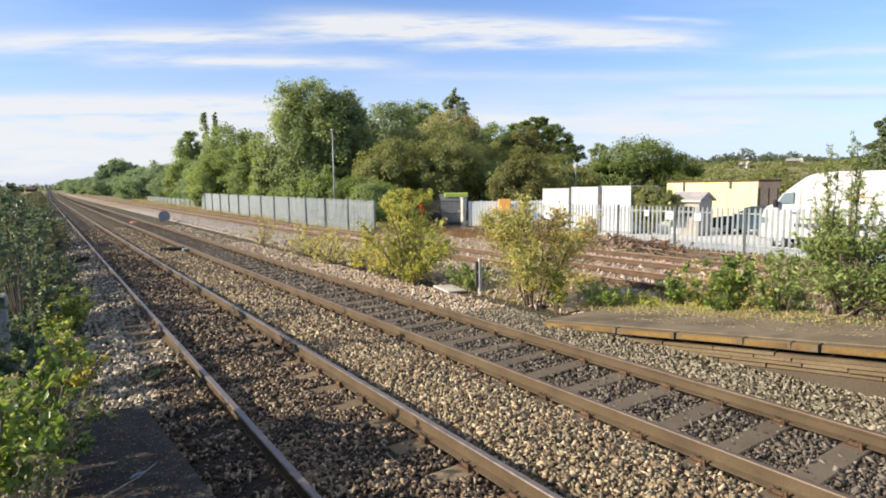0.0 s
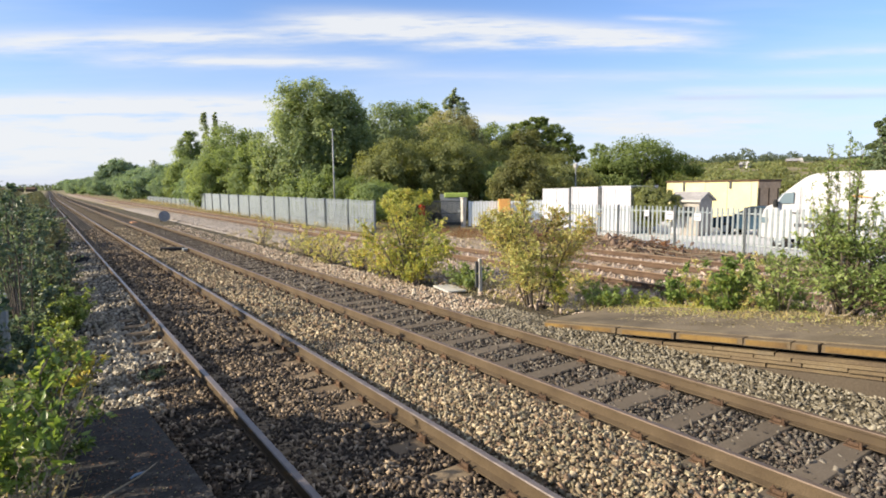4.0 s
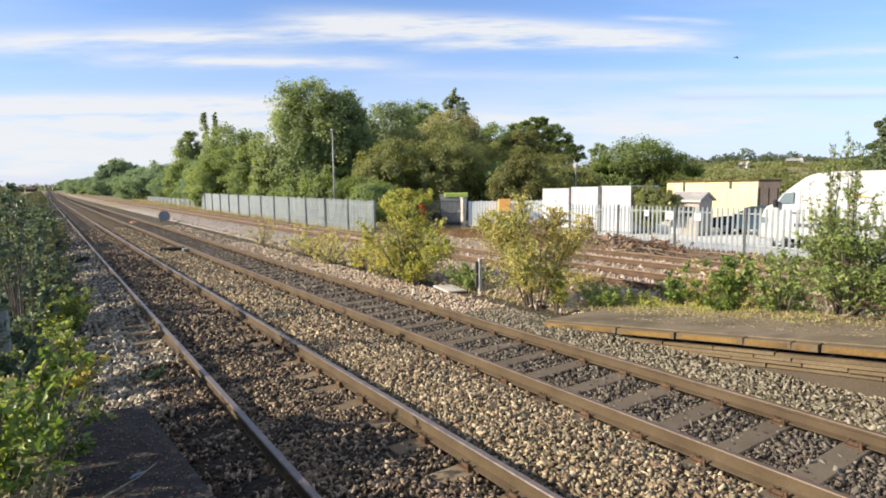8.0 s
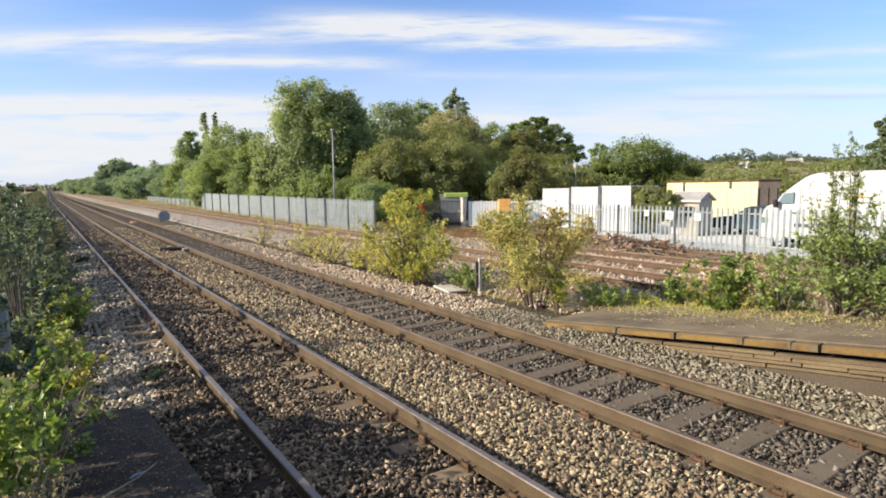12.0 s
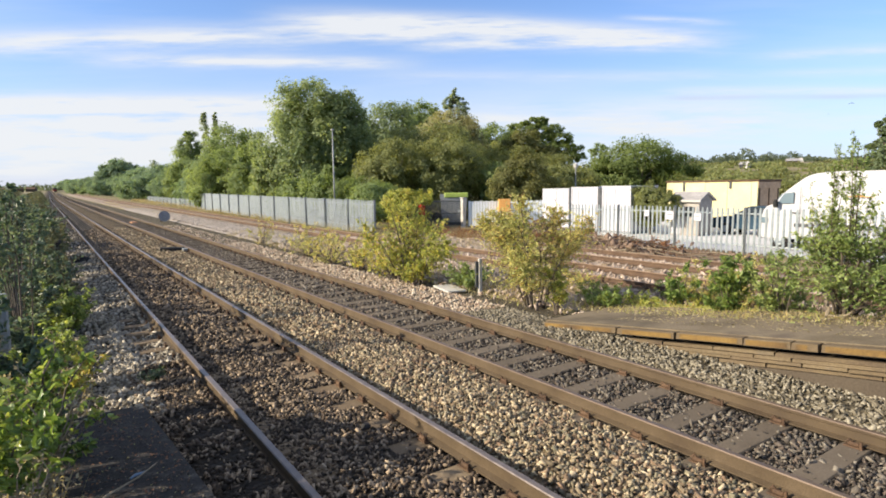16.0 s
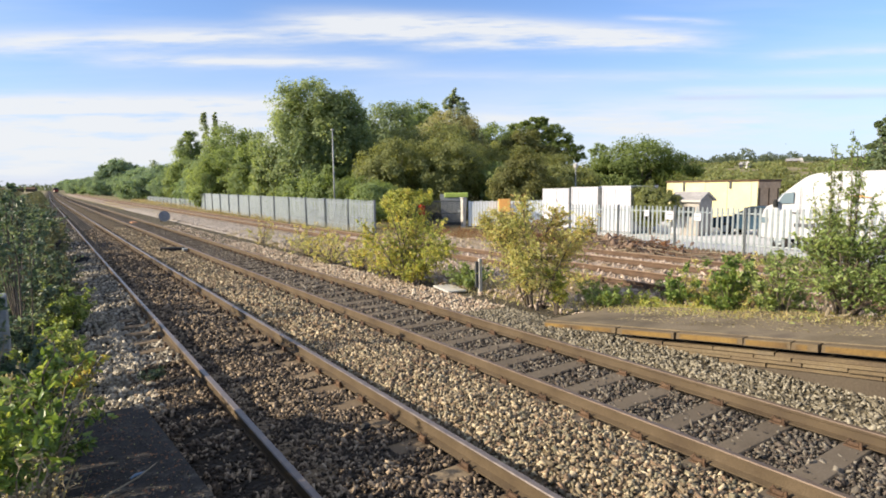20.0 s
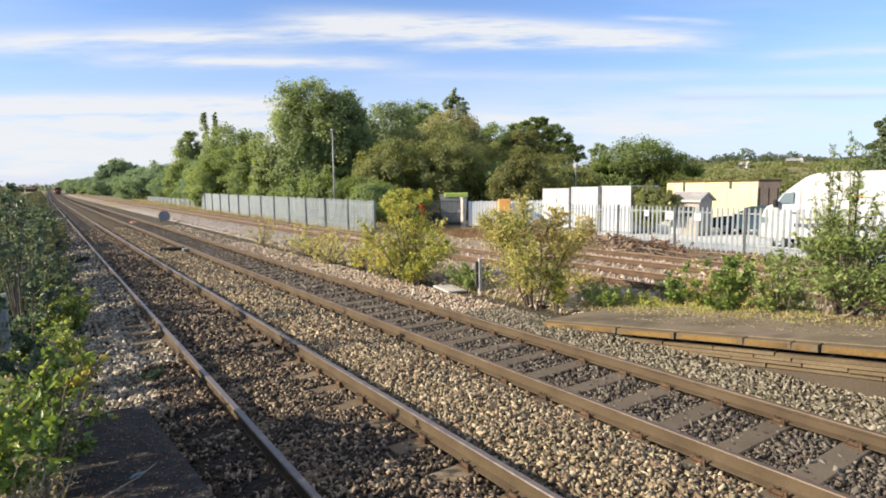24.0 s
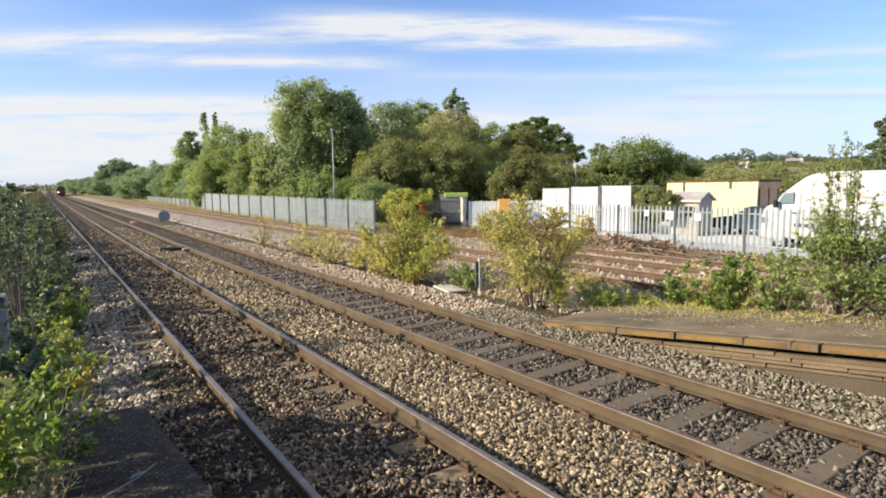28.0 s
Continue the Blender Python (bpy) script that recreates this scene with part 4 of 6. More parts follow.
tree("poplar_tree", "pale feathery poplar top behind the thicket", 51.4, 70.3, 0.1, [(0, 0, 15.6, 0.7, 0.7, 1.4), (-0.9, 0.6, 14.2, 0.8, 0.8, 1.5), (0.9, -0.6, 13.8, 0.9, 0.9, 1.6), (0, 0, 11, 2.6, 2.6, 3), (0, 0, 5, 3.4, 3.4, 5)], LEAF_POPLAR, 51, 0.34, 20, 22, 0.25, 0.36)
tree("willow_tree", "tan-tinged turning willow tree above the thicket", 35.6, 49.8, 0.1, [(0, 0, 8.0, 2.9, 2.9, 2.4), (-1.6, -0.5, 6, 2.8, 2.8, 3.0), (2.0, -0.5, 5.6, 2.8, 2.8, 3.2)], LEAF_TAN, 52, 0.28, 42, 60, 0.25)
tree("thicket_shrub", "dense dark olive thicket behind the fence", 23.6, 41.0, 0.0, [(0, 0, 4.3, 2.6, 2.4, 2.1), (-1.4, -0.4, 2.6, 2.0, 2.0, 2.5), (1.8, 0.2, 2.8, 2.2, 2.0, 2.6)], LEAF_OLIVE, 53, 0.20, 46, 66, 0.14)
tree("thicket_shrub", "dense dark olive thicket over the yard gate", 28.2, 39.4, 0.0, [(0, 0, 4.6, 3.0, 2.6, 2.0), (-1.8, -0.3, 2.8, 2.4, 2.2, 2.6), (2.2, -0.2, 3.0, 2.4, 2.2, 2.8)], LEAF_OLIVE, 54, 0.20, 50, 66, 0.15)
tree("thicket_shrub", "tall olive thicket between taller trees", 30.5, 44.0, 0.0, [(0, 0, 6.0, 3.2, 2.8, 2.3), (-3, 1, 5.4, 2.8, 2.6, 2.3), (-1, 0, 3.0, 4.0, 2.5, 2.8)], LEAF_OLIVE, 55, 0.23, 46, 60, 0.15)
tree("pine_tree", "dark layered pine tree above lighter shrubs", 50.0, 52.1, 0.0, [(0.3, -0.2, 10.2, 1.5, 1.5, 0.6), (-1.0, 0.6, 9.5, 2.2, 2.0, 0.7), (1.2, -0.8, 9.1, 2.5, 2.3, 0.75), (2.2, -1.5, 8.1, 2.6, 2.4, 0.75), (-1.5, 1.0, 8.1, 3.0, 2.8, 0.9), (2.9, -2.0, 7.0, 2.6, 2.4, 0.75), (0, 0, 6.9, 3.6, 3.4, 0.8), (3.4, -2.3, 5.9, 2.5, 2.3, 0.75), (0, 0, 5.3, 4.2, 4.0, 1.2), (0, 0, 3.0, 4.4, 4.2, 2.2)], LEAF_MAPLE, 56, 0.28, 40, 24, 0.28, 0.24, flat=0.6)
tree("lineside_tree", "light olive-green young tree before the pine", 42.9, 46.1, 0.0, [(0, 0, 7.0, 1.9, 1.7, 1.9), (-1.9, 1.4, 5.6, 1.8, 1.6, 1.9), (1.7, -1.2, 5.3, 1.7, 1.6, 1.8), (0, 0, 3.6, 2.8, 2.6, 2.6)], LEAF_HILL, 163, 0.24, 40, 46, 0.15)
tree("sallow_shrub", "pale tan-green sallow shrub beside the thicket", 30.9, 33.2, -0.2, [(0, 0, 3.9, 1.7, 1.6, 1.5), (0.8, -0.6, 2.2, 1.9, 1.8, 1.9), (-1.0, 0.5, 2.2, 1.6, 1.6, 1.8)], LEAF_HILL, 57, 0.18, 44, 62, 0.10)
tree("thicket_shrub", "olive shrub behind white containers", 36.0, 34.6, -0.2, [(0, 0, 2.9, 2.2, 2.0, 1.6), (1.8, -1.2, 2.4, 1.8, 1.8, 1.7)], LEAF_OLIVE, 58, 0.2, 40, 60, 0.10)
tree("lineside_tree", "mid-green tree between willow and pine", 44.5, 53.5, 0.0, [(0, 0, 7.6, 2.9, 2.7, 2.4), (-2.2, 1.4, 5.6, 2.8, 2.6, 3.0), (2.0, -1.4, 4.8, 2.8, 2.6, 3.0)], LEAF_MID, 67, 0.30, 40, 54, 0.2)
tree("thicket_shrub", "olive thicket beneath the pine tree", 38.0, 41.5, 0.0, [(0, 0, 3.9, 2.8, 2.4, 2.4), (2.6, -2.0, 3.3, 2.4, 2.2, 2.2), (-2.0, 1.5, 4.0, 2.6, 2.4, 2.6)], LEAF_OLIVE, 68, 0.22, 42, 56, 0.14)
tree("thicket_shrub", "low olive scrub between pine and maple", 46.0, 41.5, 0.0, [(0, 0, 2.6, 2.6, 2.4, 2.0), (2.8, -1.6, 2.4, 2.4, 2.2, 1.9)], LEAF_OLIVE, 69, 0.24, 36, 50, 0.12)
tree("birch_sapling", "thin pale young tree beyond the yard", 64.4, 54.0, 0.0, [(0, 0, 6.8, 1.3, 1.3, 1.4), (0.3, 0, 4.6, 1.5, 1.5, 1.8), (0, 0, 2.5, 2.6, 2.6, 2.4)], LEAF_MID, 59, 0.30, 24, 40, 0.12)
tree("maple_tree", "rounded green maple tree behind the containers", 47.8, 34.7, -0.2, [(0, 0, 4.7, 3.4, 3.2, 2.2), (-2.4, 1.8, 3.3, 2.4, 2.4, 2.2), (2.4, -1.8, 3.3, 2.4, 2.4, 2.2)], LEAF_MAPLE, 60, 0.26, 54, 62, 0.2)
tree("elder_shrub", "leafy elder shrub between container and shed", 26.6, 18.75, -0.3, [(0, 0.1, 1.9, 0.8, 0.9, 0.9), (0.3, -0.6, 1.6, 0.8, 0.8, 0.8), (0.2, 0.4, 1.4, 0.8, 0.8, 1.0)], LEAF_OLIVE, 61, 0.13, 40, 54, 0.06)
tree("spruce_tree", "dark spruce tree at the yard's far side", 73.4, 22.7, 0.0, [(0, 0, 2, 2.7, 2.9, 1.6), (0, 0, 3.8, 2.2, 2.4, 1.2), (0, 0.1, 5.2, 1.8, 2.0, 1.0), (0, 0.2, 6.5, 1.4, 1.6, 0.9), (0, 0.3, 7.7, 1.0, 1.3, 0.8), (0, 0.2, 8.9, 0.7, 0.9, 0.8), (0, 0, 10.2, 0.35, 0.35, 0.8), (0, 1.5, 8.5, 0.25, 0.4, 0.35), (0, 2.1, 6.2, 0.3, 0.5, 0.3), (0, 2.6, 4.6, 0.4, 0.6, 0.35)], LEAF_DEEP, 62, 0.22, 90, 22, 0.2, 0.15, flat=0.6)
tree("hawthorn_shrub", "green shrub overhanging the fence corner", 18.0, 34.0, 0.0, [(0, 0, 1.7, 1.6, 1.5, 1.1), (-1.0, -1.2, 1.4, 1.3, 1.2, 1.1), (1.2, 0.6, 1.6, 1.4, 1.4, 1.2)], LEAF_MID, 63, 0.15, 40, 56, 0.07)
tree("sallow_shrub", "light green sallow shrub between fence end and gate", 18.0, 29.6, -0.15, [(0, 0, 1.75, 0.9, 0.9, 0.75), (-0.7, 0.4, 1.6, 0.8, 0.8, 0.8), (0.9, -0.5, 2.0, 0.7, 0.7, 0.5), (0, 0, 0.9, 1.3, 1.3, 0.8)], LEAF_YELLOW, 78, 0.15, 26, 20, 0.05)
hedge_row = tree("hawthorn_shrub", "green shrub filling the gap behind the fence", 17.0, 52.5, 0.2, [(0, 0, 1.9, 1.8, 2.2, 1.6), (0.3, 1.8, 1.5, 1.5, 1.7, 1.4), (0.2, -1.8, 1.6, 1.5, 1.7, 1.5)], LEAF_MID, 66, 0.2, 30, 50, 0.08, group="shrubs behind the fence")
for i, (hx, hy, hs) in enumerate(((17.2, 46.5, 0.95), (18.4, 41.5, 1.0), (20.0, 44.5, 1.25), (22.5, 47.5, 1.4), (26.5, 45.5, 1.5), (18.8, 72.0, 1.1), (21.0, 38.0, 0.8), (32.0, 38.5, 1.3))):
    o = copy_thing(hedge_row, pose(hx, hy, 0.1, 0, 0, 50 * i))
    o.scale = (hs, hs, hs)
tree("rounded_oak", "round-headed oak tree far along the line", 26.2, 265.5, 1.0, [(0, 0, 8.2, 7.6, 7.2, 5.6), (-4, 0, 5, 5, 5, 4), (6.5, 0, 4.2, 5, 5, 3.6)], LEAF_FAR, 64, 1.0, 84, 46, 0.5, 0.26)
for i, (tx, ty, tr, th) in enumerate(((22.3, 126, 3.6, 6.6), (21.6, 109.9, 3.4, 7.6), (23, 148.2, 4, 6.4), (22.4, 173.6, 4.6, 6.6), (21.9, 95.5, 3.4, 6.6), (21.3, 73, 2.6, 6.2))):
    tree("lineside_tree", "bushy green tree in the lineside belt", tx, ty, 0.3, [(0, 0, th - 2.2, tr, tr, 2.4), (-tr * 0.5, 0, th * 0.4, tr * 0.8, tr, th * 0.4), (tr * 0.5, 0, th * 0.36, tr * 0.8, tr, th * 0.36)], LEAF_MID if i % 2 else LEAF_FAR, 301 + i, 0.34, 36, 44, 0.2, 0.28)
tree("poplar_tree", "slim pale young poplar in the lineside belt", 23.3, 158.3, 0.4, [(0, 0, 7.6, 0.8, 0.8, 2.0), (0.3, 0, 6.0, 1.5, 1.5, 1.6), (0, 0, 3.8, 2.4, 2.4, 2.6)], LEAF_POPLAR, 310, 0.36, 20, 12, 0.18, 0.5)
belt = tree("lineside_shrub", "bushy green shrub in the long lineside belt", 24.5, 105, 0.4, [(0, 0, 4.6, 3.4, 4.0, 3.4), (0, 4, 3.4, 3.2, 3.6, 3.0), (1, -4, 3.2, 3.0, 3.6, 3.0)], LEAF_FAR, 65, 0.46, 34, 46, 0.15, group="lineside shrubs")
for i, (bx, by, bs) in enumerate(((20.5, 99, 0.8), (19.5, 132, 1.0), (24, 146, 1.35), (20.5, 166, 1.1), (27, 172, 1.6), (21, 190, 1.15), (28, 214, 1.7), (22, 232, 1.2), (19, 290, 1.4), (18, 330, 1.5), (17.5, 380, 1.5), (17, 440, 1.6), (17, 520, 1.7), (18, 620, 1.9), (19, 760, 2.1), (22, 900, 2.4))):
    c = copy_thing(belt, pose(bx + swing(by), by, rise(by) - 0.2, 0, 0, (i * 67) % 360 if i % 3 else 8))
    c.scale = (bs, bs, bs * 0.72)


def far_wood(name, label, places, mat, seed, leaf, per):
    """Distant woodland as clumps of foliage."""
    rng = np.random.default_rng(seed)
    pts = []
    per = int(per * 1.6)
    for x, y, z, r, h in places:
        d = unit(rng.normal(size=(per, 3))) * rng.uniform(0.3, 1, (per, 1)) ** 0.5
        d[:, 2] = np.abs(d[:, 2])
        pts.append(np.array([x, y, z]) + d * np.array([r, r, h]))
    return tagged(new(name, leaf_mesh(name, np.concatenate(pts), leaf * 0.8, mat, rng, 0.9, corners=3)), label, "woodland", "", "stuff")


rng = np.random.default_rng(70)
ridge = []
for b in np.linspace(46, 88, 95):
    d = 455 + rng.uniform(-25, 25)
    x, y = d * math.sin(radians(b)), d * math.cos(radians(b))
    crest = 5.0 if 59.5 < b < 64.5 else 0.0
    ridge.append((x, y, ground_height(x, y) - 1, rng.uniform(6, 11), rng.uniform(2.0, 5.5) + crest * rng.uniform(0.0, 1.2) + (rng.uniform(2.5, 5.0) if rng.uniform() < 0.16 else 0.0)))
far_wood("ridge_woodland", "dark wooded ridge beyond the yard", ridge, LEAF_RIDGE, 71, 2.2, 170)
slope = []
for b in np.linspace(48, 86, 200):
    d = rng.uniform(150, 380)
    x, y = d * math.sin(radians(b)), d * math.cos(radians(b))
    slope.append((x, y, ground_height(x, y) - 1, rng.uniform(5, 9), rng.uniform(1.8, 3.6)))
far_wood("hillside_scrub", "dull olive scrub covering the far hillside", slope[::2], LEAF_OLIVE, 72, 1.5, 190)
far_wood("hillside_scrub", "yellow-green bushes dotted over the far hillside", slope[1::2], LEAF_HILL, 77, 1.3, 170)
hedge = []
for b in np.linspace(52, 82, 60):
    d = 125 + rng.uniform(-12, 12)
    x, y = d * math.sin(radians(b)), d * math.cos(radians(b))
    hedge.append((x, y, 0, rng.uniform(2.5, 5), rng.uniform(2.6, 6.8)))
far_wood("boundary_hedge", "tall ragged yellowing hedge beyond the yard", hedge[::2], LEAF_HILL, 73, 0.7, 280)
far_wood("boundary_hedge", "dull olive bushes in the hedge beyond the yard", hedge[1::2], LEAF_OLIVE, 79, 0.7, 280)
far = []
for x in np.linspace(-260, 10, 60):
    y = 900 + rng.uniform(-80, 120)
    far.append((x, y, rise(y) - 2, rng.uniform(7, 12), rng.uniform(6, 11)))
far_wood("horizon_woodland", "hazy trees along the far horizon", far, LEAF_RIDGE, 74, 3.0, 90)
left = []
for y in np.linspace(34, 520, 110):
    left.append((-1.0 - 0.002 * y + rng.uniform(-1.6, 0.8), y, rise(y) - 0.3, rng.uniform(1.2, 2.2), rng.uniform(1.2, 2.1)))
far_wood("lineside_scrub", "dusty brown-green scrub along the cess", left, LEAF_SCRUB, 75, 0.29, 330)

verge = []
for y in np.linspace(30, 240, 80):
    verge.append((-0.35 + rng.uniform(-0.5, 0.7), y, rise(y) - 0.35, rng.uniform(0.5, 0.9), rng.uniform(0.6, 1.2)))
far_wood("lineside_weeds", "brown-green dying weeds along the cess", verge, LEAF_SCRUB, 79, 0.18, 190)
outer = []
for y in np.linspace(38, 420, 90):
    outer.append((-3.5 - 0.02 * y + rng.uniform(-3.0, 0.5), y, rise(y) - 0.3, rng.uniform(1.5, 2.8), rng.uniform(2.4, 3.6)))
far_wood("lineside_hedge", "dull green hedge along the railway boundary", outer, LEAF_SCRUB, 76, 0.34, 300)


# ---- shrubs and weeds near the line ----
def shrub(name, label, x, y, z, tall, wide, stems, per_stem, leaf, mat, seed, bark=None, low=0.15, slim=0.5, lean=(0.0, 0.0), category="shrub", depth=None, droop=0.25, fluff=0.075, tips=0, thin=1.0, corners=4, arch=0.12, root=0.10, least=0.38):
    """Wavering stems that spread from one root, each with side twigs that carry the leaves."""
    rng = np.random.default_rng(seed)
    ob = thing(name, x, y, z, label, category)
    wood, pts, ways, ends = Shape(), [], [], []
    steps = np.array([0.0, 0.22, 0.45, 0.68, 0.86, 1.0])
    for s in range(stems):
        a = rng.uniform(0, 2 * math.pi)
        out = math.sqrt(rng.uniform(0.02, 1.0)) * wide / 2
        hi = tall * rng.uniform(least, 1.05) * (1 - 0.30 * (out / (wide / 2)) ** 2)
        end = np.array([out * math.cos(a) + lean[0] * hi, out * math.sin(a) * (depth or 1.0) + lean[1] * hi])
        line = np.empty((6, 3))
        line[:, :2] = end * (root + (1 - root) * steps ** 1.25)[:, None]
        line[:, 2] = hi * (steps + arch * np.sin(math.pi * steps)) - 0.05 * (1 - steps)
        line[1:] += rng.normal(0, 0.022, (5, 3)) * (0.4 + wide * 0.5) * np.array([1, 1, 0.4])
        r = thin * (0.005 + 0.005 * hi)
        wood.tube(line, [r * 1.6, r * 1.3, r, r * 0.75, r * 0.5, r * 0.22], 5)
        ends.append(line[5] + rng.normal(0, 0.045, (tips, 3)) * np.array([1, 1, 1.6]))
        twigs = max(3, per_stem // 9)
        t = np.append(rng.uniform(low, 0.97, twigs - 1) ** 0.8, 0.99)
        on = np.column_stack([np.interp(t, steps, line[:, k]) for k in range(3)])
        rise_way = unit(line[None, 5] - line[None, 2])
        way = unit(rng.normal(size=(twigs, 3)) * np.array([1, 1, 0.55]) + 0.75 * rise_way + np.array([0, 0, 0.2]))
        long = rng.uniform(0.45, 1.6, twigs) * (0.05 + 2.1 * fluff * wide * (1.18 - t))
        tip = on + way * long[:, None]
        tip[:, 2] -= 0.3 * droop * long
        for q in range(twigs):
            wood.tube([on[q], tip[q]], [r * 0.38, r * 0.12], 3, cap=False)
        each = max(3, per_stem // twigs)
        f = rng.uniform(0.12, 1.06, (twigs, each, 1))
        swerve = rng.normal(size=(twigs, each, 3))
        side = swerve / np.linalg.norm(swerve, axis=2, keepdims=True)
        pts.append((on[:, None] + (tip - on)[:, None] * f + side * leaf * 0.5).reshape(-1, 3))
        ways.append((side + 0.6 * way[:, None]).reshape(-1, 3))
    pts, ways = np.concatenate(pts), np.concatenate(ways)
    pts[:, 2] = np.maximum(pts[:, 2], 0.01)
    tagged(part("branchwork", wood, bark or BARK, ob), kind="stuff" if name == "dead_stalks" else "")
    if tips:
        part("dead_bloom", leaf_mesh("dead_bloom", np.concatenate(ends), 0.06, BRAMBLE, rng, 0.35), None, ob, "brown dead flower heads")
    part("foliage", leaf_mesh("foliage", pts, leaf, mat, rng, slim, 0.5, droop, along=ways, corners=corners), None, ob)
    return ob


swaying = []
swaying.append(shrub("young_sallow", "yellow-green sallow bush beside the far track", 7.95, 12.95, -0.16, 2.3, 2.8, 16, 310, 0.086, LEAF_YELLOW, 81, slim=0.40, low=0.06, fluff=0.115, root=0.2, least=0.5, corners=6))
shrub("young_sallow", "leafy sallow skirt at the ballast edge", 7.9, 13.8, -0.16, 1.5, 2.0, 22, 80, 0.105, LEAF_YELLOW, 82, slim=0.40)
shrub("young_sallow", "low bright sallow shoots at the ballast edge", 7.75, 12.4, -0.16, 1.0, 0.9, 12, 70, 0.100, LEAF_YELLOW, 171, slim=0.40)
swaying.append(shrub("buddleia_bush", "pale sage buddleia bush by the far track", 8.45, 8.75, -0.16, 2.5, 2.8, 18, 600, 0.074, LEAF_PALE, 83, slim=0.36, low=0.14, fluff=0.115, tips=10, thin=0.8, root=0.16, least=0.55, arch=0.15, corners=6))
shrub("young_sallow", "yellow-leaved sapling in front of the buddleia", 8.3, 8.0, -0.16, 0.95, 0.6, 7, 70, 0.085, LEAF_YELLOW, 84, corners=6)
shrub("weed_clump", "thin yellowing weeds along the ballast edge", 7.9, 18.1, -0.16, 1.25, 2.3, 40, 42, 0.085, LEAF_PALE, 85, category="weeds", depth=1.6, slim=0.35)
shrub("weed_clump", "thin yellowing weeds along the ballast edge", 8.2, 20.8, -0.16, 1.25, 2.0, 36, 40, 0.085, LEAF_PALE, 86, category="weeds", depth=1.5, slim=0.35)
shrub("weed_clump", "ragged pale weeds beside spilt stone", 8.1, 26.2, -0.15, 1.35, 1.5, 18, 40, 0.08, LEAF_PALE, 87, category="weeds", slim=0.35)
shrub("weed_clump", "yellow-green weeds before the sallow bush", 7.9, 15.8, -0.16, 1.0, 1.7, 30, 40, 0.08, LEAF_PALE, 88, category="weeds", slim=0.35)
swaying.append(shrub("nettle_clump", "bright fresh green nettles behind the platform", 9.35, 5.05, 0.12, 1.2, 0.95, 18, 100, 0.085, LEAF_FRESH, 89, slim=0.42, fluff=0.055, low=0.05, category="weeds", corners=6))
shrub("nettle_clump", "fresh green nettles beside the rusty siding", 10.0, 6.3, -0.10, 0.95, 0.6, 9, 60, 0.090, LEAF_FRESH, 172, category="weeds", corners=6)
shrub("nettle_clump", "grey-green weeds beside the rusty siding", 11.0, 7.1, -0.16, 0.75, 0.8, 12, 50, 0.075, LEAF_THORN, 90, category="weeds")
swaying.append(shrub("buddleia_bush", "sparse buddleia with spindly stems on the bank", 9.5, 4.3, 0.1, 1.6, 1.3, 16, 80, 0.080, LEAF_THORN, 91, slim=0.4, fluff=0.06, corners=6))
swaying.append(shrub("hawthorn_bush", "large leafy hawthorn bush rooted in the platform", 9.3, 3.36, 0.46, 1.66, 2.35, 16, 330, 0.070, LEAF_THORN, 92, least=0.45, slim=0.48, low=0.2, fluff=0.135, lean=(0.05, -0.1), thin=1.4, corners=6))
shrub("hawthorn_bush", "dense dark-leaved bush behind the platform", 10.2, 2.5, 0.10, 1.75, 2.0, 22, 240, 0.068, LEAF_THORN, 93, slim=0.48, fluff=0.085, corners=6)
shrub("hawthorn_bush", "dense dark-leaved bush behind the platform", 9.6, 1.2, 0.3, 1.9, 1.6, 24, 120, 0.09, LEAF_FRESH, 94)
for sx, sy, st, wide, seed in ((9.3, 3.57, 2.95, 0.26, 95), (9.3, 3.33, 3.1, 0.28, 96), (9.4, 3.66, 2.3, 0.6, 97), (9.35, 3.30, 2.45, 0.6, 98)):
    swaying.append(shrub("wispy_sapling", "tall wispy sapling stems above the bushes", sx, sy, 0.42, st, wide, 4, 230, 0.046, LEAF_THORN, seed, low=0.42, slim=0.42, fluff=0.19, thin=0.45, least=0.94, arch=0.0))
shrub("buddleia_bush", "straggling grey-green buddleia shoots beside the siding", 10.40, 5.19, -0.12, 1.35, 1.1, 12, 130, 0.058, LEAF_PALE, 181, slim=0.38, fluff=0.10, thin=0.7)
shrub("buddleia_bush", "straggling grey-green buddleia shoots beside the siding", 10.60, 4.75, -0.12, 1.50, 1.1, 12, 130, 0.058, LEAF_THORN, 182, slim=0.38, fluff=0.10, thin=0.7)
shrub("buddleia_bush", "straggling grey-green buddleia shoots beside the siding", 10.60, 6.29, -0.12, 1.00, 1.1, 12, 130, 0.058, LEAF_PALE, 183, slim=0.38, fluff=0.10, thin=0.7)
shrub("dock_clump", "dark glossy dock leaves beside the ballast", 8.6, 11.3, -0.16, 0.65, 1.3, 20, 60, 0.10, LEAF_MID, 96, category="weeds")
shrub("dock_clump", "dark glossy dock leaves behind the coping", 9.15, 7.4, -0.14, 0.50, 1.0, 16, 40, 0.10, LEAF_THORN, 97, category="weeds")
shrub("weed_clump", "low green weeds on the earth bank", 9.6, 6.2, -0.05, 0.35, 1.2, 20, 40, 0.06, LEAF_YELLOW, 98, category="weeds", depth=1.4)
shrub("bramble_heap", "reddish dead bramble heap by the fence", 19.3, 20.5, -0.25, 1.1, 3.4, 50, 70, 0.13, BRAMBLE, 99, category="weeds", bark=PALE_STEM)
shrub("bramble_heap", "reddish dead bramble heap by the fence", 17.9, 16.9, -0.2, 0.8, 3.0, 46, 60, 0.12, BRAMBLE, 100, category="weeds", bark=PALE_STEM)
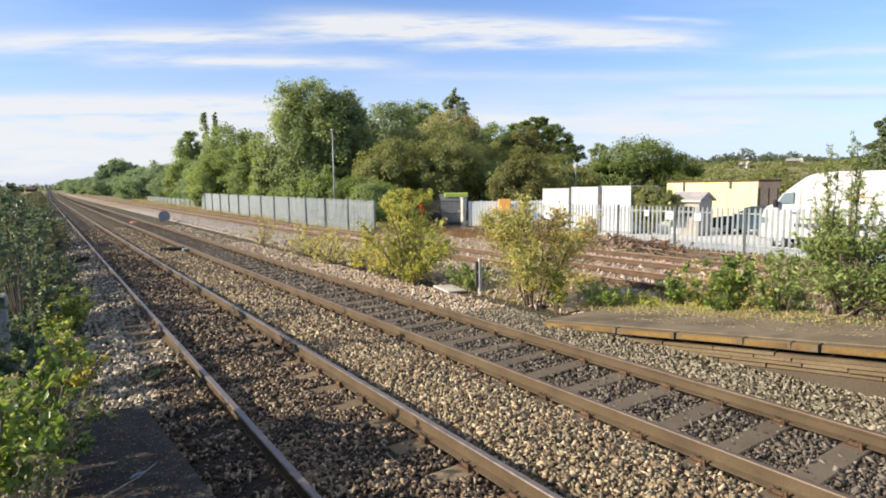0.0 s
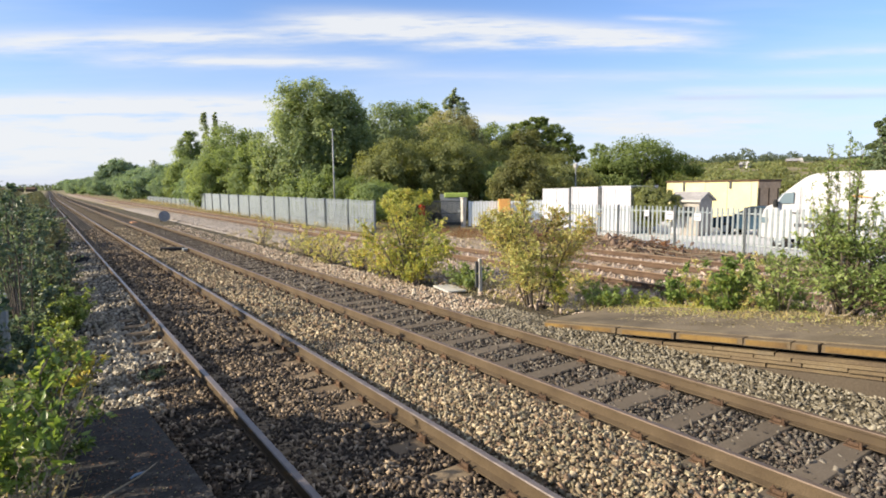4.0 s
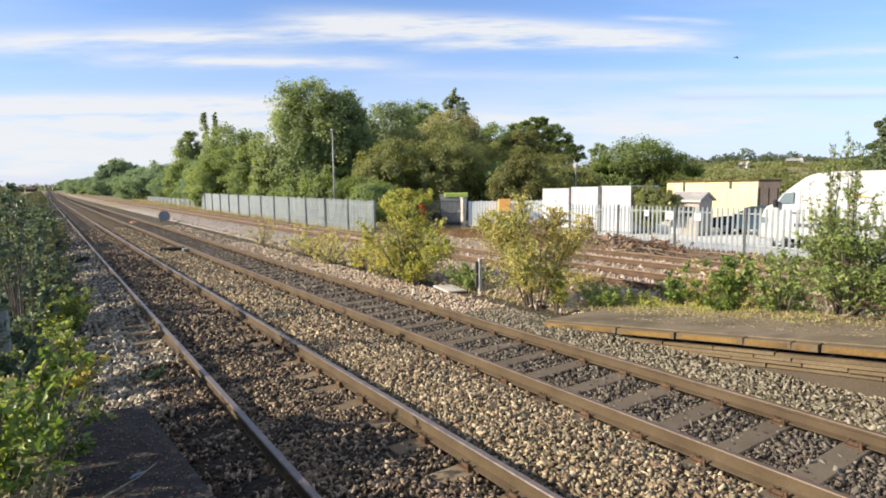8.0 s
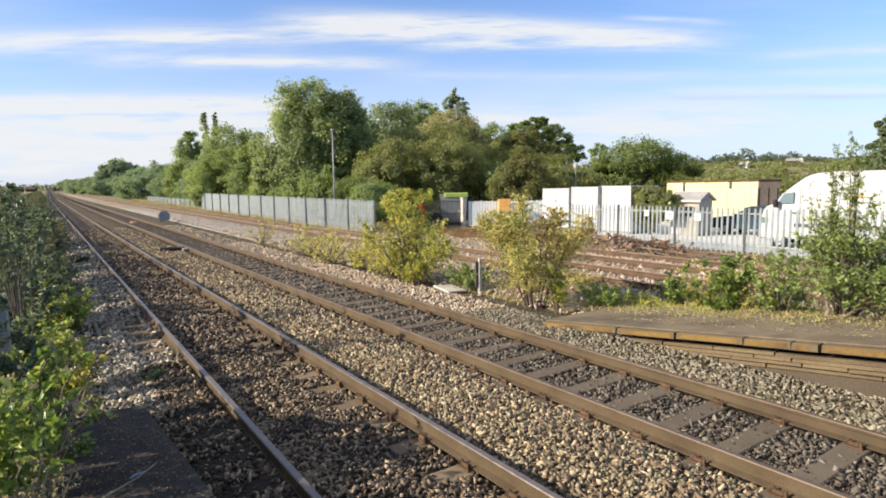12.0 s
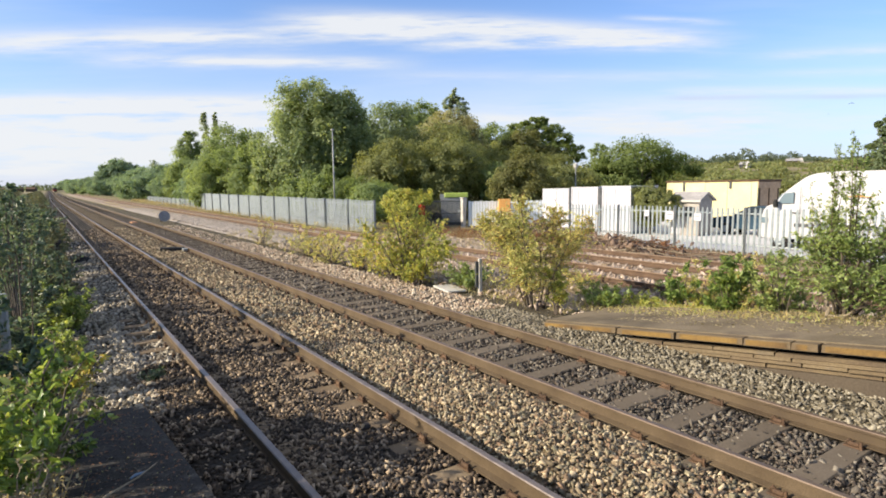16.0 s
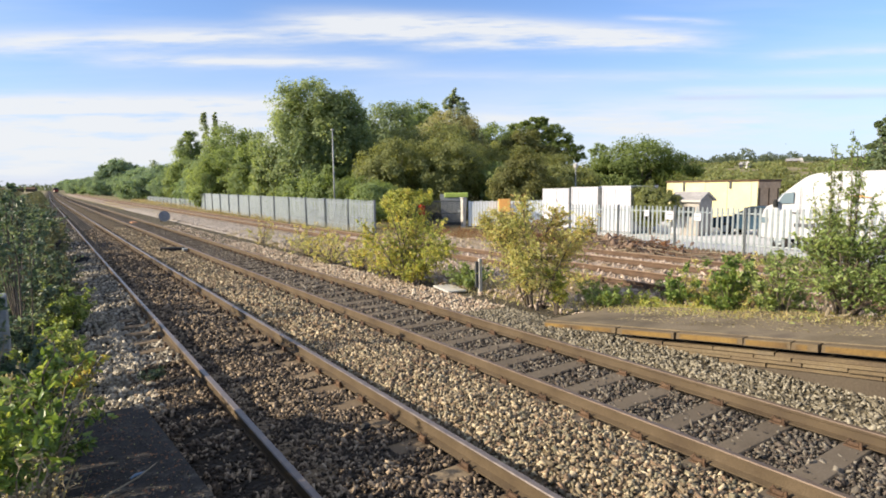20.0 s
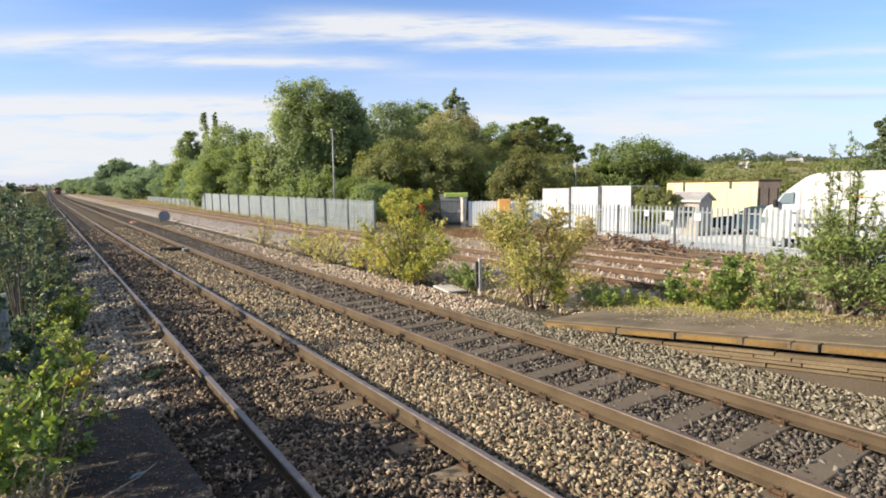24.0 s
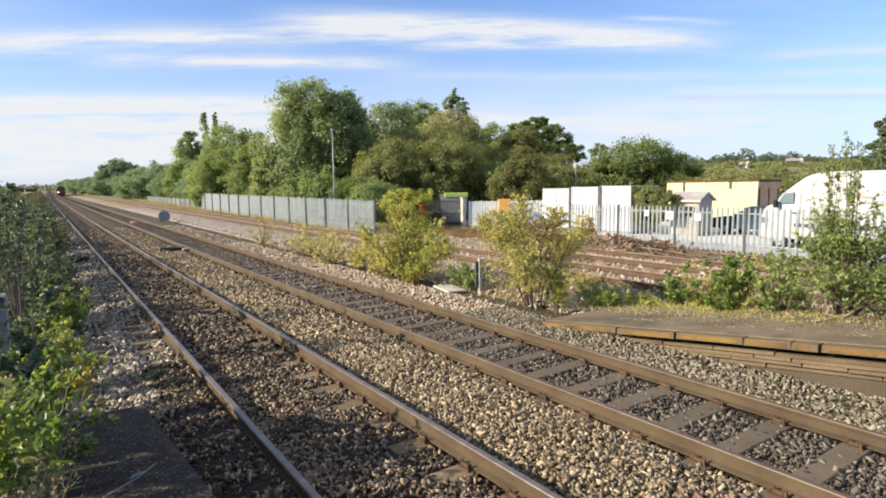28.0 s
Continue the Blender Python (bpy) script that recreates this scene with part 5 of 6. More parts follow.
shrub("bramble_heap", "rusty-brown heap of dead weeds and sticks", 19.0, 13.6, -0.3, 0.55, 3.2, 50, 40, 0.11, BRAMBLE, 101, category="weeds", bark=PALE_STEM)

# left bank, from near to far
near_left = [(-0.42, 4.1, 1.20, 1.0, LEAF_FRESH, 26, 80, 0.068), (-0.20, 5.1, 1.25, 1.1, LEAF_FRESH, 30, 84, 0.068), (-0.80, 6.0, 1.90, 1.1, LEAF_HEDGE, 36, 150, 0.080), (-0.85, 6.5, 1.70, 1.2, LEAF_HEDGE, 30, 130, 0.078),
             (-0.40, 6.3, 1.15, 0.9, LEAF_HEDGE, 22, 100, 0.070), (-0.40, 7.7, 0.95, 1.2, LEAF_THORN, 24, 90, 0.072), (0.10, 8.9, 0.65, 0.9, LEAF_YELLOW, 18, 60, 0.065), (-0.85, 9.3, 1.35, 1.4, LEAF_HEDGE, 26, 120, 0.082), (-0.15, 10.6, 0.85, 1.1, LEAF_THORN, 20, 80, 0.072),
             (-0.55, 11.6, 1.45, 1.4, LEAF_HEDGE, 26, 120, 0.085), (-0.02, 13.2, 1.60, 1.3, LEAF_HEDGE, 28, 130, 0.085), (-0.75, 14.2, 2.00, 1.6, LEAF_HEDGE, 34, 140, 0.090), (-0.05, 15.5, 1.45, 1.2, LEAF_SCRUB, 26, 110, 0.085), (-0.57, 17.5, 2.20, 2.0, LEAF_HEDGE, 38, 160, 0.095), (-0.05, 19.5, 1.70, 1.5, LEAF_SCRUB, 28, 110, 0.09), (-0.40, 22.5, 2.30, 2.2, LEAF_HEDGE, 38, 150, 0.10), (-0.40, 27.0, 2.10, 2.2, LEAF_SCRUB, 34, 130, 0.11), (-0.50, 32.0, 2.30, 2.6, LEAF_HEDGE, 34, 130, 0.12), (0.18, 12.6, 1.10, 1.0, LEAF_THORN, 24, 90, 0.075), (0.05, 16.5, 1.20, 1.1, LEAF_SCRUB, 24, 90, 0.075), (-1.9, 19.0, 2.60, 2.4, LEAF_HEDGE, 40, 160, 0.10), (-1.9, 25.0, 2.80, 2.8, LEAF_HEDGE, 40, 160, 0.11), (-2.6, 31.0, 3.10, 3.0, LEAF_HEDGE, 40, 160, 0.13)]
for i, (x, y, tall, wide, mat, stems, per, leaf) in enumerate(near_left):
    z = ramp_left(y) if y < 7 else -0.33
    fresh = mat is LEAF_FRESH
    s = shrub("bramble_bush" if not fresh else "nettle_clump", "fresh green weeds growing over the platform edge" if fresh else "leafy blackthorn and bramble bush on the lineside", x, y, z, tall - z * 0.5 if y < 7 else tall, wide, stems, per, leaf, mat, 110 + i, category="weeds" if fresh else "shrub", slim=0.5, fluff=0.085, corners=6 if y < 13 else 4, low=0.05)
    if y < 13:
        swaying.append(s)
shrub("wispy_sapling", "wispy bramble tips above the lineside bushes", -0.42, 13.4, -0.3, 3.25, 0.7, 6, 50, 0.08, LEAF_HEDGE, 130, low=0.6, thin=0.4, fluff=0.14)
for sx, sy, st, seed in ((-0.36, 10.0, 2.75, 131), (-0.42, 12.6, 2.85, 132), (-0.50, 16.5, 2.85, 133), (-0.75, 20.5, 3.1, 134), (-0.10, 24.0, 2.5, 138)):
    shrub("wispy_sapling", "loose leafy blackthorn stems above the lineside bushes", sx, sy, -0.3, st, 0.9, 9, 110, 0.080, LEAF_HEDGE, seed, low=0.45, thin=0.6, fluff=0.12, least=0.86)
# two bushes out of view to the left, added for their shade on the ramp
for bx, by, bt, bw in ((-1.55, 7.2, 1.9, 1.3), (-2.3, 7.9, 2.0, 1.5)):
    shrub("blackthorn_bush", "unseen blackthorn bush added to shade the platform ramp", bx, by, max(-0.33, ramp_left(by)), bt, bw, 44, 150, 0.12, LEAF_HEDGE, int(by * 31 + bx * 7), low=0.05)
swaying.append(shrub("dead_stalks", "bleached dead stalks among fresh weeds", -0.15, 4.7, ramp_left(4.7), 1.0, 0.8, 40, 14, 0.03, STRAW, 135, bark=PALE_STEM, category="weeds"))
swaying.append(shrub("dead_stalks", "bleached dead stalks among fresh weeds", -0.45, 5.6, ramp_left(5.6), 1.2, 0.8, 16, 10, 0.03, STRAW, 136, bark=PALE_STEM, category="weeds"))
swaying.append(shrub("dead_stalks", "straw-coloured dead stalks at the platform edge", -0.18, 3.75, ramp_left(3.75), 0.55, 0.5, 60, 12, 0.03, STRAW, 137, bark=PALE_STEM, category="weeds"))
shrub("weed_tuft", "small green weed between the stones", 1.02, 8.4, -0.25, 0.28, 0.4, 14, 30, 0.05, LEAF_HEDGE, 134, category="weeds")


def grass(name, label, x0, x1, y0, y1, count, tall, height, seed, mat=None):
    rng = np.random.default_rng(seed)
    x, y = rng.uniform(x0, x1, count), rng.uniform(y0, y1, count)
    keep = np.array([noise.noise((a * 0.9, b * 0.9, seed)) > -0.15 for a, b in zip(x, y)])
    keep &= rng.uniform(size=count) < np.minimum(1.0, np.minimum(x - x0, x1 - x) / (0.35 * (x1 - x0)))
    x, y = x[keep], y[keep]
    n = len(x)
    z = np.array([height(a, b) for a, b in zip(x, y)])
    lean = rng.normal(0, 0.35, (n, 2)) * tall
    w = rng.normal(0, 0.005, (n, 2)) + 0.003
    h = tall * rng.uniform(0.4, 1.2, n)
    v = np.empty((n, 4, 3))
    v[:, 0] = np.column_stack([x - w[:, 0], y - w[:, 1], z])
    v[:, 1] = np.column_stack([x + w[:, 0], y + w[:, 1], z])
    v[:, 2] = np.column_stack([x + lean[:, 0] + w[:, 0] * 0.2, y + lean[:, 1], z + h])
    v[:, 3] = np.column_stack([x + lean[:, 0] - w[:, 0] * 0.2, y + lean[:, 1], z + h])
    me = quick_mesh(name, v.reshape(-1, 3), np.arange(4 * n).reshape(n, 4), mat or STRAW)
    return tagged(new(name, me), label, "grass", "", "stuff")


def bank(x, y):
    return float(np.interp(x, (9.28, 9.9, 10.6, 11.0), (ramp_right(y), ramp_right(y) * 0.6 - 0.05, -0.1, -0.15)))


grass("dry_grass", "dry straw-coloured grass behind the platform", 8.2, 10.9, -1.5, 8.4, 20000, 0.06, bank, 140)
grass("green_grass", "short green grass among straw behind the platform", 8.4, 10.9, -1.5, 8.6, 9000, 0.09, bank, 149, LEAF_PALE)
grass("dry_grass", "thin dry grass between track and siding", 7.9, 11.3, 8.0, 34.0, 26000, 0.17, lambda x, y: -0.14 + rise(y), 141)
grass("dry_grass", "thin brown grass beside the distant siding", 9.0, 11.3, 60.0, 130.0, 4000, 0.20, lambda x, y: -0.13 + rise(y), 146)
grass("dry_grass", "dry yellow grass before the fence", 12.9, 15.0, 24.0, 120.0, 20000, 0.45, lambda x, y: -0.10 + 0.0075 * max(0, y - 26), 142)
grass("dry_grass", "dry grass among rubble by the fence", 17.0, 21.6, 2.0, 32.0, 9000, 0.22, lambda x, y: -0.28, 143)
grass("lineside_grass", "rough grass at the foot of the bushes", -1.6, 0.5, 7.2, 24.0, 9000, 0.22, lambda x, y: -0.33, 144)
grass("lineside_grass", "rough grass on the platform edge", -1.2, 0.05, 2.5, 7.0, 2600, 0.25, lambda x, y: ramp_left(y), 145)


grass("dry_grass", "dry matted grass between bank and siding", 9.0, 11.7, 3.0, 12.5, 15000, 0.13, lambda x, y: -0.13, 148)
grass("dead_weeds", "reddish dead weeds before the yard gate", 15.5, 21.5, 20.0, 31.0, 9000, 0.30, lambda x, y: -0.20 + rise(y), 154, BRAMBLE)
grass("dry_grass", "tan dry grass over the disused siding", 13.4, 18.5, 14.0, 30.0, 14000, 0.16, lambda x, y: -0.14 + rise(y), 153)
for i, (wx, wy, wt, wm) in enumerate(((10.1, 8.6, 0.45, LEAF_THORN), (10.9, 9.6, 0.4, LEAF_PALE), (9.9, 7.2, 0.35, LEAF_YELLOW), (11.2, 6.2, 0.4, LEAF_THORN), (10.4, 5.8, 0.5, LEAF_FRESH), (9.5, 10.0, 0.4, LEAF_PALE), (11.0, 4.6, 0.6, LEAF_THORN))):
    shrub("weed_clump", "low straggling weeds beside the rusty siding", wx, wy, -0.14, wt, 0.9, 18, 26, 0.07, wm, 160 + i, category="weeds")


def leaf_litter(name, label, x0, x1, y0, y1, count, size, height, mat, seed):
    rng = np.random.default_rng(seed)
    p = np.column_stack([rng.uniform(x0, x1, count), rng.uniform(y0, y1, count), np.zeros(count)])
    p[:, 2] = [height(y) + 0.012 for y in p[:, 1]]
    return tagged(new(name, leaf_mesh(name, p, size, mat, rng, 0.6, 6.0)), label, "leaf litter", "", "stuff")


leaf_litter("leaf_litter", "dry brown leaf litter on the ramp", -0.5, 0.76, 3.0, 7.0, 120, 0.022, ramp_left, LEAF_TAN, 150)
rng = np.random.default_rng(155)
grit = np.column_stack([rng.uniform(-0.6, 0.76, 1300), rng.uniform(3.2, 7.0, 1300), np.zeros(1300)])
grit[:, 2] = [ramp_left(y) + 0.002 for y in grit[:, 1]]
tagged(new("ramp_grit", stones_mesh("ramp_grit", grit, 0.012, STONE_FAR, rng)), "loose grit scattered over the dark ramp", "grit", "", "stuff")
leaf_litter("leaf_litter", "dead brown leaves and straw on the ramp", -0.5, 0.76, 3.2, 7.0, 700, 0.028, ramp_left, BRAMBLE, 156)
leaf_litter("leaf_litter", "dry straw and leaf litter on the bank", 8.4, 9.6, -1.0, 6.8, 1600, 0.05, ramp_right, LEAF_PALE, 152)
leaf_litter("leaf_litter", "dry leaf litter on the platform", 7.7, 9.2, -1.0, 6.2, 1500, 0.05, ramp_right, STRAW, 151)


# ---- lineside things ----
def wire_pole(x, y, z, tall, name, label, lamp=False):
    ob = thing(name, x, y, z, label, "pole")
    part("shaft", Shape().tube([(0, 0, -0.2), (0, 0, tall * 0.5), (0, 0, tall)], [0.062, 0.05, 0.04], 10), GALV_POST, ob, "", True)
    part("cap", Shape().box((-0.10, -0.07, tall), (0.10, 0.07, tall + 0.10), 0.02), CHALK, ob)
    return ob


wire_pole(16.0, 35.6, 0.0, 6.2, "lineside_mast", "slim pale grey mast behind the fence")


def yard_lamp():
    ob = thing("yard_lamp", 34.6, 31.3, -0.3, "slim yard lamp post with pale lantern", "lamp post")
    part("shaft", Shape().tube([(0, 0, -0.1), (0, 0, 4.0)], [0.06, 0.045], 8), GALV_POST, ob)
    part("lantern", Shape().tube([(0, 0, 4.0), (0, 0, 4.12), (0, 0, 4.38), (0, 0, 4.46)], [0.08, 0.16, 0.19, 0.06], 10), CHALK, ob)


def marker_post():
    ob = thing("marker_post", 8.39, 10.53, -0.16, "white marker post beside the ballast", "post")
    part("shaft", Shape().box((-0.045, -0.03, -0.1), (0.045, 0.03, 0.86), 0.008), CHALK, ob)
    part("backing", Shape().box((-0.115, 0.01, 0.18), (-0.048, 0.05, 0.80), 0.006), DARK_METAL, ob, "dark cable casing")


def trough_lid():
    ob = thing("trough_lid", 8.15, 11.45, -0.14, "pale concrete cable trough lid lying by the ballast", "concrete slab", rz=-12)
    part("lid", Shape().box((-0.25, -0.48, 0.0), (0.25, 0.48, 0.045), 0.010), CHALK, ob)


def cable_drum():
    ob = thing("cable_drum", 7.6, 48.4, 0.06, "blue-grey round drum standing on edge", "drum", rz=-8)
    part("flange", Shape().disc((0, 0.40), 0.40, "y", -0.20, -0.16, 24), DRUM_GREY, ob)
    part("flange", Shape().disc((0, 0.40), 0.40, "y", 0.16, 0.20, 24), DRUM_GREY, ob)
    part("barrel", Shape().disc((0, 0.40), 0.27, "y", -0.16, 0.16, 20), DARK_METAL, ob)
    part("hub", Shape().disc((0, 0.40), 0.06, "y", -0.225, -0.20, 12), DRUM_GREY, ob)
    part("chock", Shape().box((-0.3, -0.12, -0.06), (-0.18, 0.12, 0.05), 0.01), TIMBER_SLEEPER, ob)


def mound(x, y):
    bell = math.exp(-((x - 18.0) / 1.1) ** 2) * (math.exp(-((y - 18.8) / 2.2) ** 2) * 0.85 + math.exp(-((y - 14.4) / 2.0) ** 2) * 0.62)
    return -0.33 + bell + 0.12 * bell * noise.noise((x * 2.2, y * 2.2, 3.0)) + 0.30 * bell * noise.noise((x * 4, y * 4, 5.0))


def lineside_bits():
    ob = thing("lubricator_board", 4.33, 26.1, -0.1, "black board lying beside the far track", "board", rz=-20)
    part("board", Shape().box((-0.46, -0.17, 0.0), (0.46, 0.17, 0.12), 0.015), BLACK, ob)
    part("bracket", Shape().box((0.42, -0.05, 0.02), (0.56, 0.05, 0.05), 0.008), RUST_DEEP, ob)
    ob = thing("rail_joint_box", 4.72, 25.6, -0.12, "small grey junction box beside the rail", "box")
    part("casing", Shape().box((-0.09, -0.12, 0.0), (0.09, 0.12, 0.10), 0.02), GALV_POST, ob)
    part("lid", Shape().box((-0.10, -0.13, 0.10), (0.10, 0.13, 0.112), 0.005), GALV, ob)
    ob = thing("track_magnet", 5.7, 50.5, -0.12, "orange track magnet between the rails", "track magnet")
    part("casing", Shape().box((-0.19, -0.55, 0.0), (0.19, 0.55, 0.13), 0.03), surface("faded_orange_casing", [(0.40, 0.19, 0.09), (0.52, 0.28, 0.14)], 2.0, 0.7, 0.2, 40), ob)
    part("ramp", Shape().prism([(-0.95, 0.0), (-0.55, 0.0), (-0.55, 0.11)], "x", -0.15, 0.15), RUST_DEEP, ob)
    ob = thing("signal_post_stump", 0.35, 25.6, -0.2, "short black post in the lineside weeds", "post")
    part("stump", Shape().tube([(0, 0, -0.1), (0, 0, 0.75), (0, 0, 0.8)], [0.13, 0.12, 0.09], 10), BLACK, ob)
    part("collar", Shape().disc((0, 0), 0.15, "z", 0.5, 0.56, 12), DARK_METAL, ob)
    ob = thing("cable_mound", 0.98, 24.6, -0.24, "dark coiled cable mound beside the rail", "cable coil")
    for k in range(4):
        ring = [(0.36 * (1 - 0.1 * k) * math.cos(a), 0.5 * (1 - 0.1 * k) * math.sin(a), 0.04 + 0.07 * k) for a in np.linspace(0, 6.28, 17)]
        part("coil", Shape().tube(ring, [0.04] * 17, 6, cap=False), BLACK, ob)
    ob = thing("litter_bottle", 0.43, 4.6, ramp_left(4.6) + 0.0, "crushed blue plastic litter on the ramp", "litter", rz=35)
    part("wrapper", Shape().tube([(-0.06, 0, 0.018), (-0.02, 0.004, 0.022), (0.02, -0.003, 0.02), (0.05, 0, 0.014), (0.065, 0, 0.014)], [0.006, 0.012, 0.010, 0.006, 0.004], 8), LITTER_BLUE, ob)
    ob = thing("litter_scrap", 2.65, 5.27, -0.17, "crumpled black plastic scrap between the rails", "litter", rz=20)
    part("scrap", Shape().tube([(-0.07, 0, 0.03), (-0.03, 0.01, 0.045), (0.02, -0.012, 0.04), (0.065, 0.008, 0.025)], [0.014, 0.04, 0.034, 0.012], 7), BLACK, ob)
    ob = thing("litter_scrap", 9.43, 7.71, -0.12, "torn white plastic litter in the weeds", "litter", rz=50)
    part("scrap", Shape().tube([(-0.10, 0, 0.04), (-0.04, 0.03, 0.08), (0.03, -0.02, 0.06), (0.09, 0.01, 0.03)], [0.02, 0.05, 0.045, 0.015], 7), PALE_PAINT, ob)
    # a grass stalk from the weeds, built as a still stem
    ob = thing("fallen_stick", 0.3, 4.35, ramp_left(4.35) + 0.015, "bare pale grass stalk across the ramp", "stick", rz=38)
    part("shaft", Shape().tube([(-0.42, -0.02, -0.01), (-0.1, 0.02, 0.012), (0.16, 0.0, 0.02), (0.36, 0.03, 0.03)], [0.009, 0.008, 0.006, 0.003], 6), PALE_STEM, ob)
    ob = thing("dead_branch", 9.05, 3.45, ramp_right(3.45), "forked bleached branch stump on the platform", "branch")
    part("fork", Shape().tube([(0, 0, -0.02), (0.0, -0.02, 0.12), (-0.02, 0.01, 0.24), (0.02, 0.05, 0.36)], [0.034, 0.026, 0.020, 0.008], 7), PALE_STEM, ob)
    part("fork", Shape().tube([(0, 0, 0.03), (0.0, -0.12, 0.03), (0.02, -0.24, 0.07), (0.03, -0.32, 0.15)], [0.024, 0.020, 0.015, 0.007], 6), PALE_STEM, ob)
    xs, ys = np.linspace(16.4, 20.8, 30), np.linspace(9.5, 22.5, 60)
    verts = np.array([(x, y, mound(x, y)) for y in ys for x in xs])
    quads = np.array([(j * 30 + i, j * 30 + i + 1, (j + 1) * 30 + i + 1, (j + 1) * 30 + i) for j in range(59) for i in range(29)])
    tagged(new("rubble_mound", quick_mesh("rubble_mound", verts, quads, MOUND)), "reddish-brown mound of earth and rubble", "mound")
    chips = np.random.default_rng(91)
    for mat, n, size, text in ((MOUND, 2600, 0.17, "reddish broken brick and earth clods on the mound"), (STONE_SIDING, 900, 0.11, "pale rubble stones over the mound")):
        p = np.column_stack([chips.uniform(16.5, 20.4, n), chips.uniform(9.8, 22.0, n), np.zeros(n)])
        p[:, 2] = [max(-0.24, mound(x, y)) + 0.02 for x, y, z in p]
        tagged(new("mound_rubble", stones_mesh("mound_rubble", p, size, mat, chips)), text, "rubble", "", "stuff")
    sticks = Shape()
    for i in range(420):
        x, y = chips.uniform(16.6, 19.8), chips.uniform(10.5, 21.5)
        a, l, r = chips.uniform(0.6, 2.6), chips.uniform(0.3, 1.1), chips.uniform(0.008, 0.022)
        z, t = max(-0.24, mound(x, y)) + chips.uniform(0.03, 0.16), chips.uniform(-0.25, 0.25)
        sticks.tube([(x - l * math.cos(a), y - l * math.sin(a), z - l * t), (x, y, z + 0.05 * l), (x + l * math.cos(a), y + l * math.sin(a), z + l * t)], [r, r, r * 0.5], 5, int(i % 3))
    tagged(new("stick_pile", sticks.mesh("stick_pile", [PALE_STEM, RUST_DEEP, BARK])), "tangle of dead sticks on the rubble mound", "sticks", "", "stuff")
    grass("dead_weeds", "reddish dead stalks over the rubble mound", 16.5, 20.6, 10.0, 22.0, 4200, 0.32, lambda x, y: max(-0.28, mound(x, y)), 147, BRAMBLE)
    ob = thing("lineside_cabinet", -0.56, 8.6, -0.33, "small grey equipment cabinet in the bushes", "cabinet")
    part("casing", Shape().box((-0.16, -0.12, 0.75), (0.12, 0.12, 1.5), 0.015), GALV_POST, ob)
    part("post", Shape().box((-0.05, -0.05, -0.05), (0.03, 0.03, 0.75), 0.008), DARK_METAL, ob)
    rng = random.Random(33)
    for i in range(110):
        x, y = rng.uniform(16.4, 19.6), rng.uniform(10.5, 20.5)
        ob = thing("rubble_plank", x, y, max(-0.17, mound(x, y)) + rng.uniform(0, 0.04), "broken weathered timber among the rubble", "timber", "timbers in the rubble", rz=rng.uniform(40, 140))
        l, w = rng.uniform(0.4, 1.6), rng.uniform(0.018, 0.05)
        part("plank", Shape().box((-l / 2, -w, 0), (l / 2, w, w), 0.006), rng.choice((RUST_DEEP, TIMBER_SLEEPER, PALE_STEM)), ob)
    for i in range(16):
        x, y = rng.uniform(7.65, 9.2), rng.uniform(1.8, 5.6)
        ob = thing("loose_stone", x, y, ramp_right(y) - 0.012, "pale loose stone on the platform", "stone", "stones on the platform", rz=rng.uniform(0, 180))
        r = rng.uniform(0.01, 0.028)
        part("stone", Shape().box((-r, -r * 0.7, -0.005), (r, r * 0.7, r), r * 0.3), rng.choice((CHALK, COPING, RUST_DEEP)), ob)


yard_lamp()
marker_post()
trough_lid()
cable_drum()
lineside_bits()


# ---- the yard ----
def container(name, label, x, y, z, deep, long, tall, mat, ribs, category="container"):
    """A site container: its long side faces the line (-x)."""
    ob = thing(name, x, y, z, label, category)
    part("wall", Shape().box((0.03, 0.03, 0.14), (deep - 0.03, long - 0.03, tall - 0.06)), mat, ob)
    k = int(long / ribs)
    for i in range(k):
        a = 0.08 + (long - 0.16) * (i + 0.2) / k
        part("wall_rib", Shape().box((0.005, a, 0.2), (0.03, a + ribs * 0.55, tall - 0.14)), mat, ob)
    part("roof", Shape().box((-0.02, -0.02, tall - 0.06), (deep + 0.02, long + 0.02, tall), 0.015), mat, ob)
    part("base_frame", Shape().box((-0.005, -0.005, 0.0), (deep, long, 0.14), 0.01), GALV_POST, ob)
    for yy in (0.0, long - 0.09):
        for xx in (-0.005, deep - 0.085):
            part("corner_post", Shape().box((xx, yy, 0.14), (xx + 0.09, yy + 0.09, tall - 0.06), 0.01), mat, ob)
    return ob


for y, long, tall, lab in ((19.6, 1.95, 2.62, "white painted site container with ribbed sides"), (21.85, 2.0, 2.58, "white painted site container with ribbed sides"), (24.05, 2.2, 2.50, "white painted site container at the row's end")):
    c = container("site_container", lab, 26.0, y, -0.27, 2.4, long, tall, PALE_PAINT, 0.28)
    part("vent", Shape().box((-0.012, 0.6, tall - 0.62), (0.008, 0.95, tall - 0.46), 0.004), PALE_PAINT, c)
for y in (21.56, 23.86):
    ob = thing("downpipe_post", 25.95, y, -0.27, "dark steel upright between white containers", "post")
    part("shaft", Shape().box((0, 0, 0), (0.12, 0.26 if y < 22 else 0.14, 2.5), 0.02), DARK_METAL, ob)
yellow = container("storage_unit", "long cream-yellow storage unit with dark open end", 34.0, 16.9, -0.25, 2.6, 5.9, 2.85, CREAM, 1.45, "storage unit")
part("end_recess", Shape().box((0.15, -0.012, 0.2), (2.45, 0.02, 2.6), 0.005), BROWN_BOARD, yellow, "shaded brown boarded end")
for xx in (0.15, 1.25, 2.35):
    part("door_post", Shape().box((xx, -0.05, 0.15), (xx + 0.1, -0.013, 2.7), 0.01), RUST_DEEP, yellow)
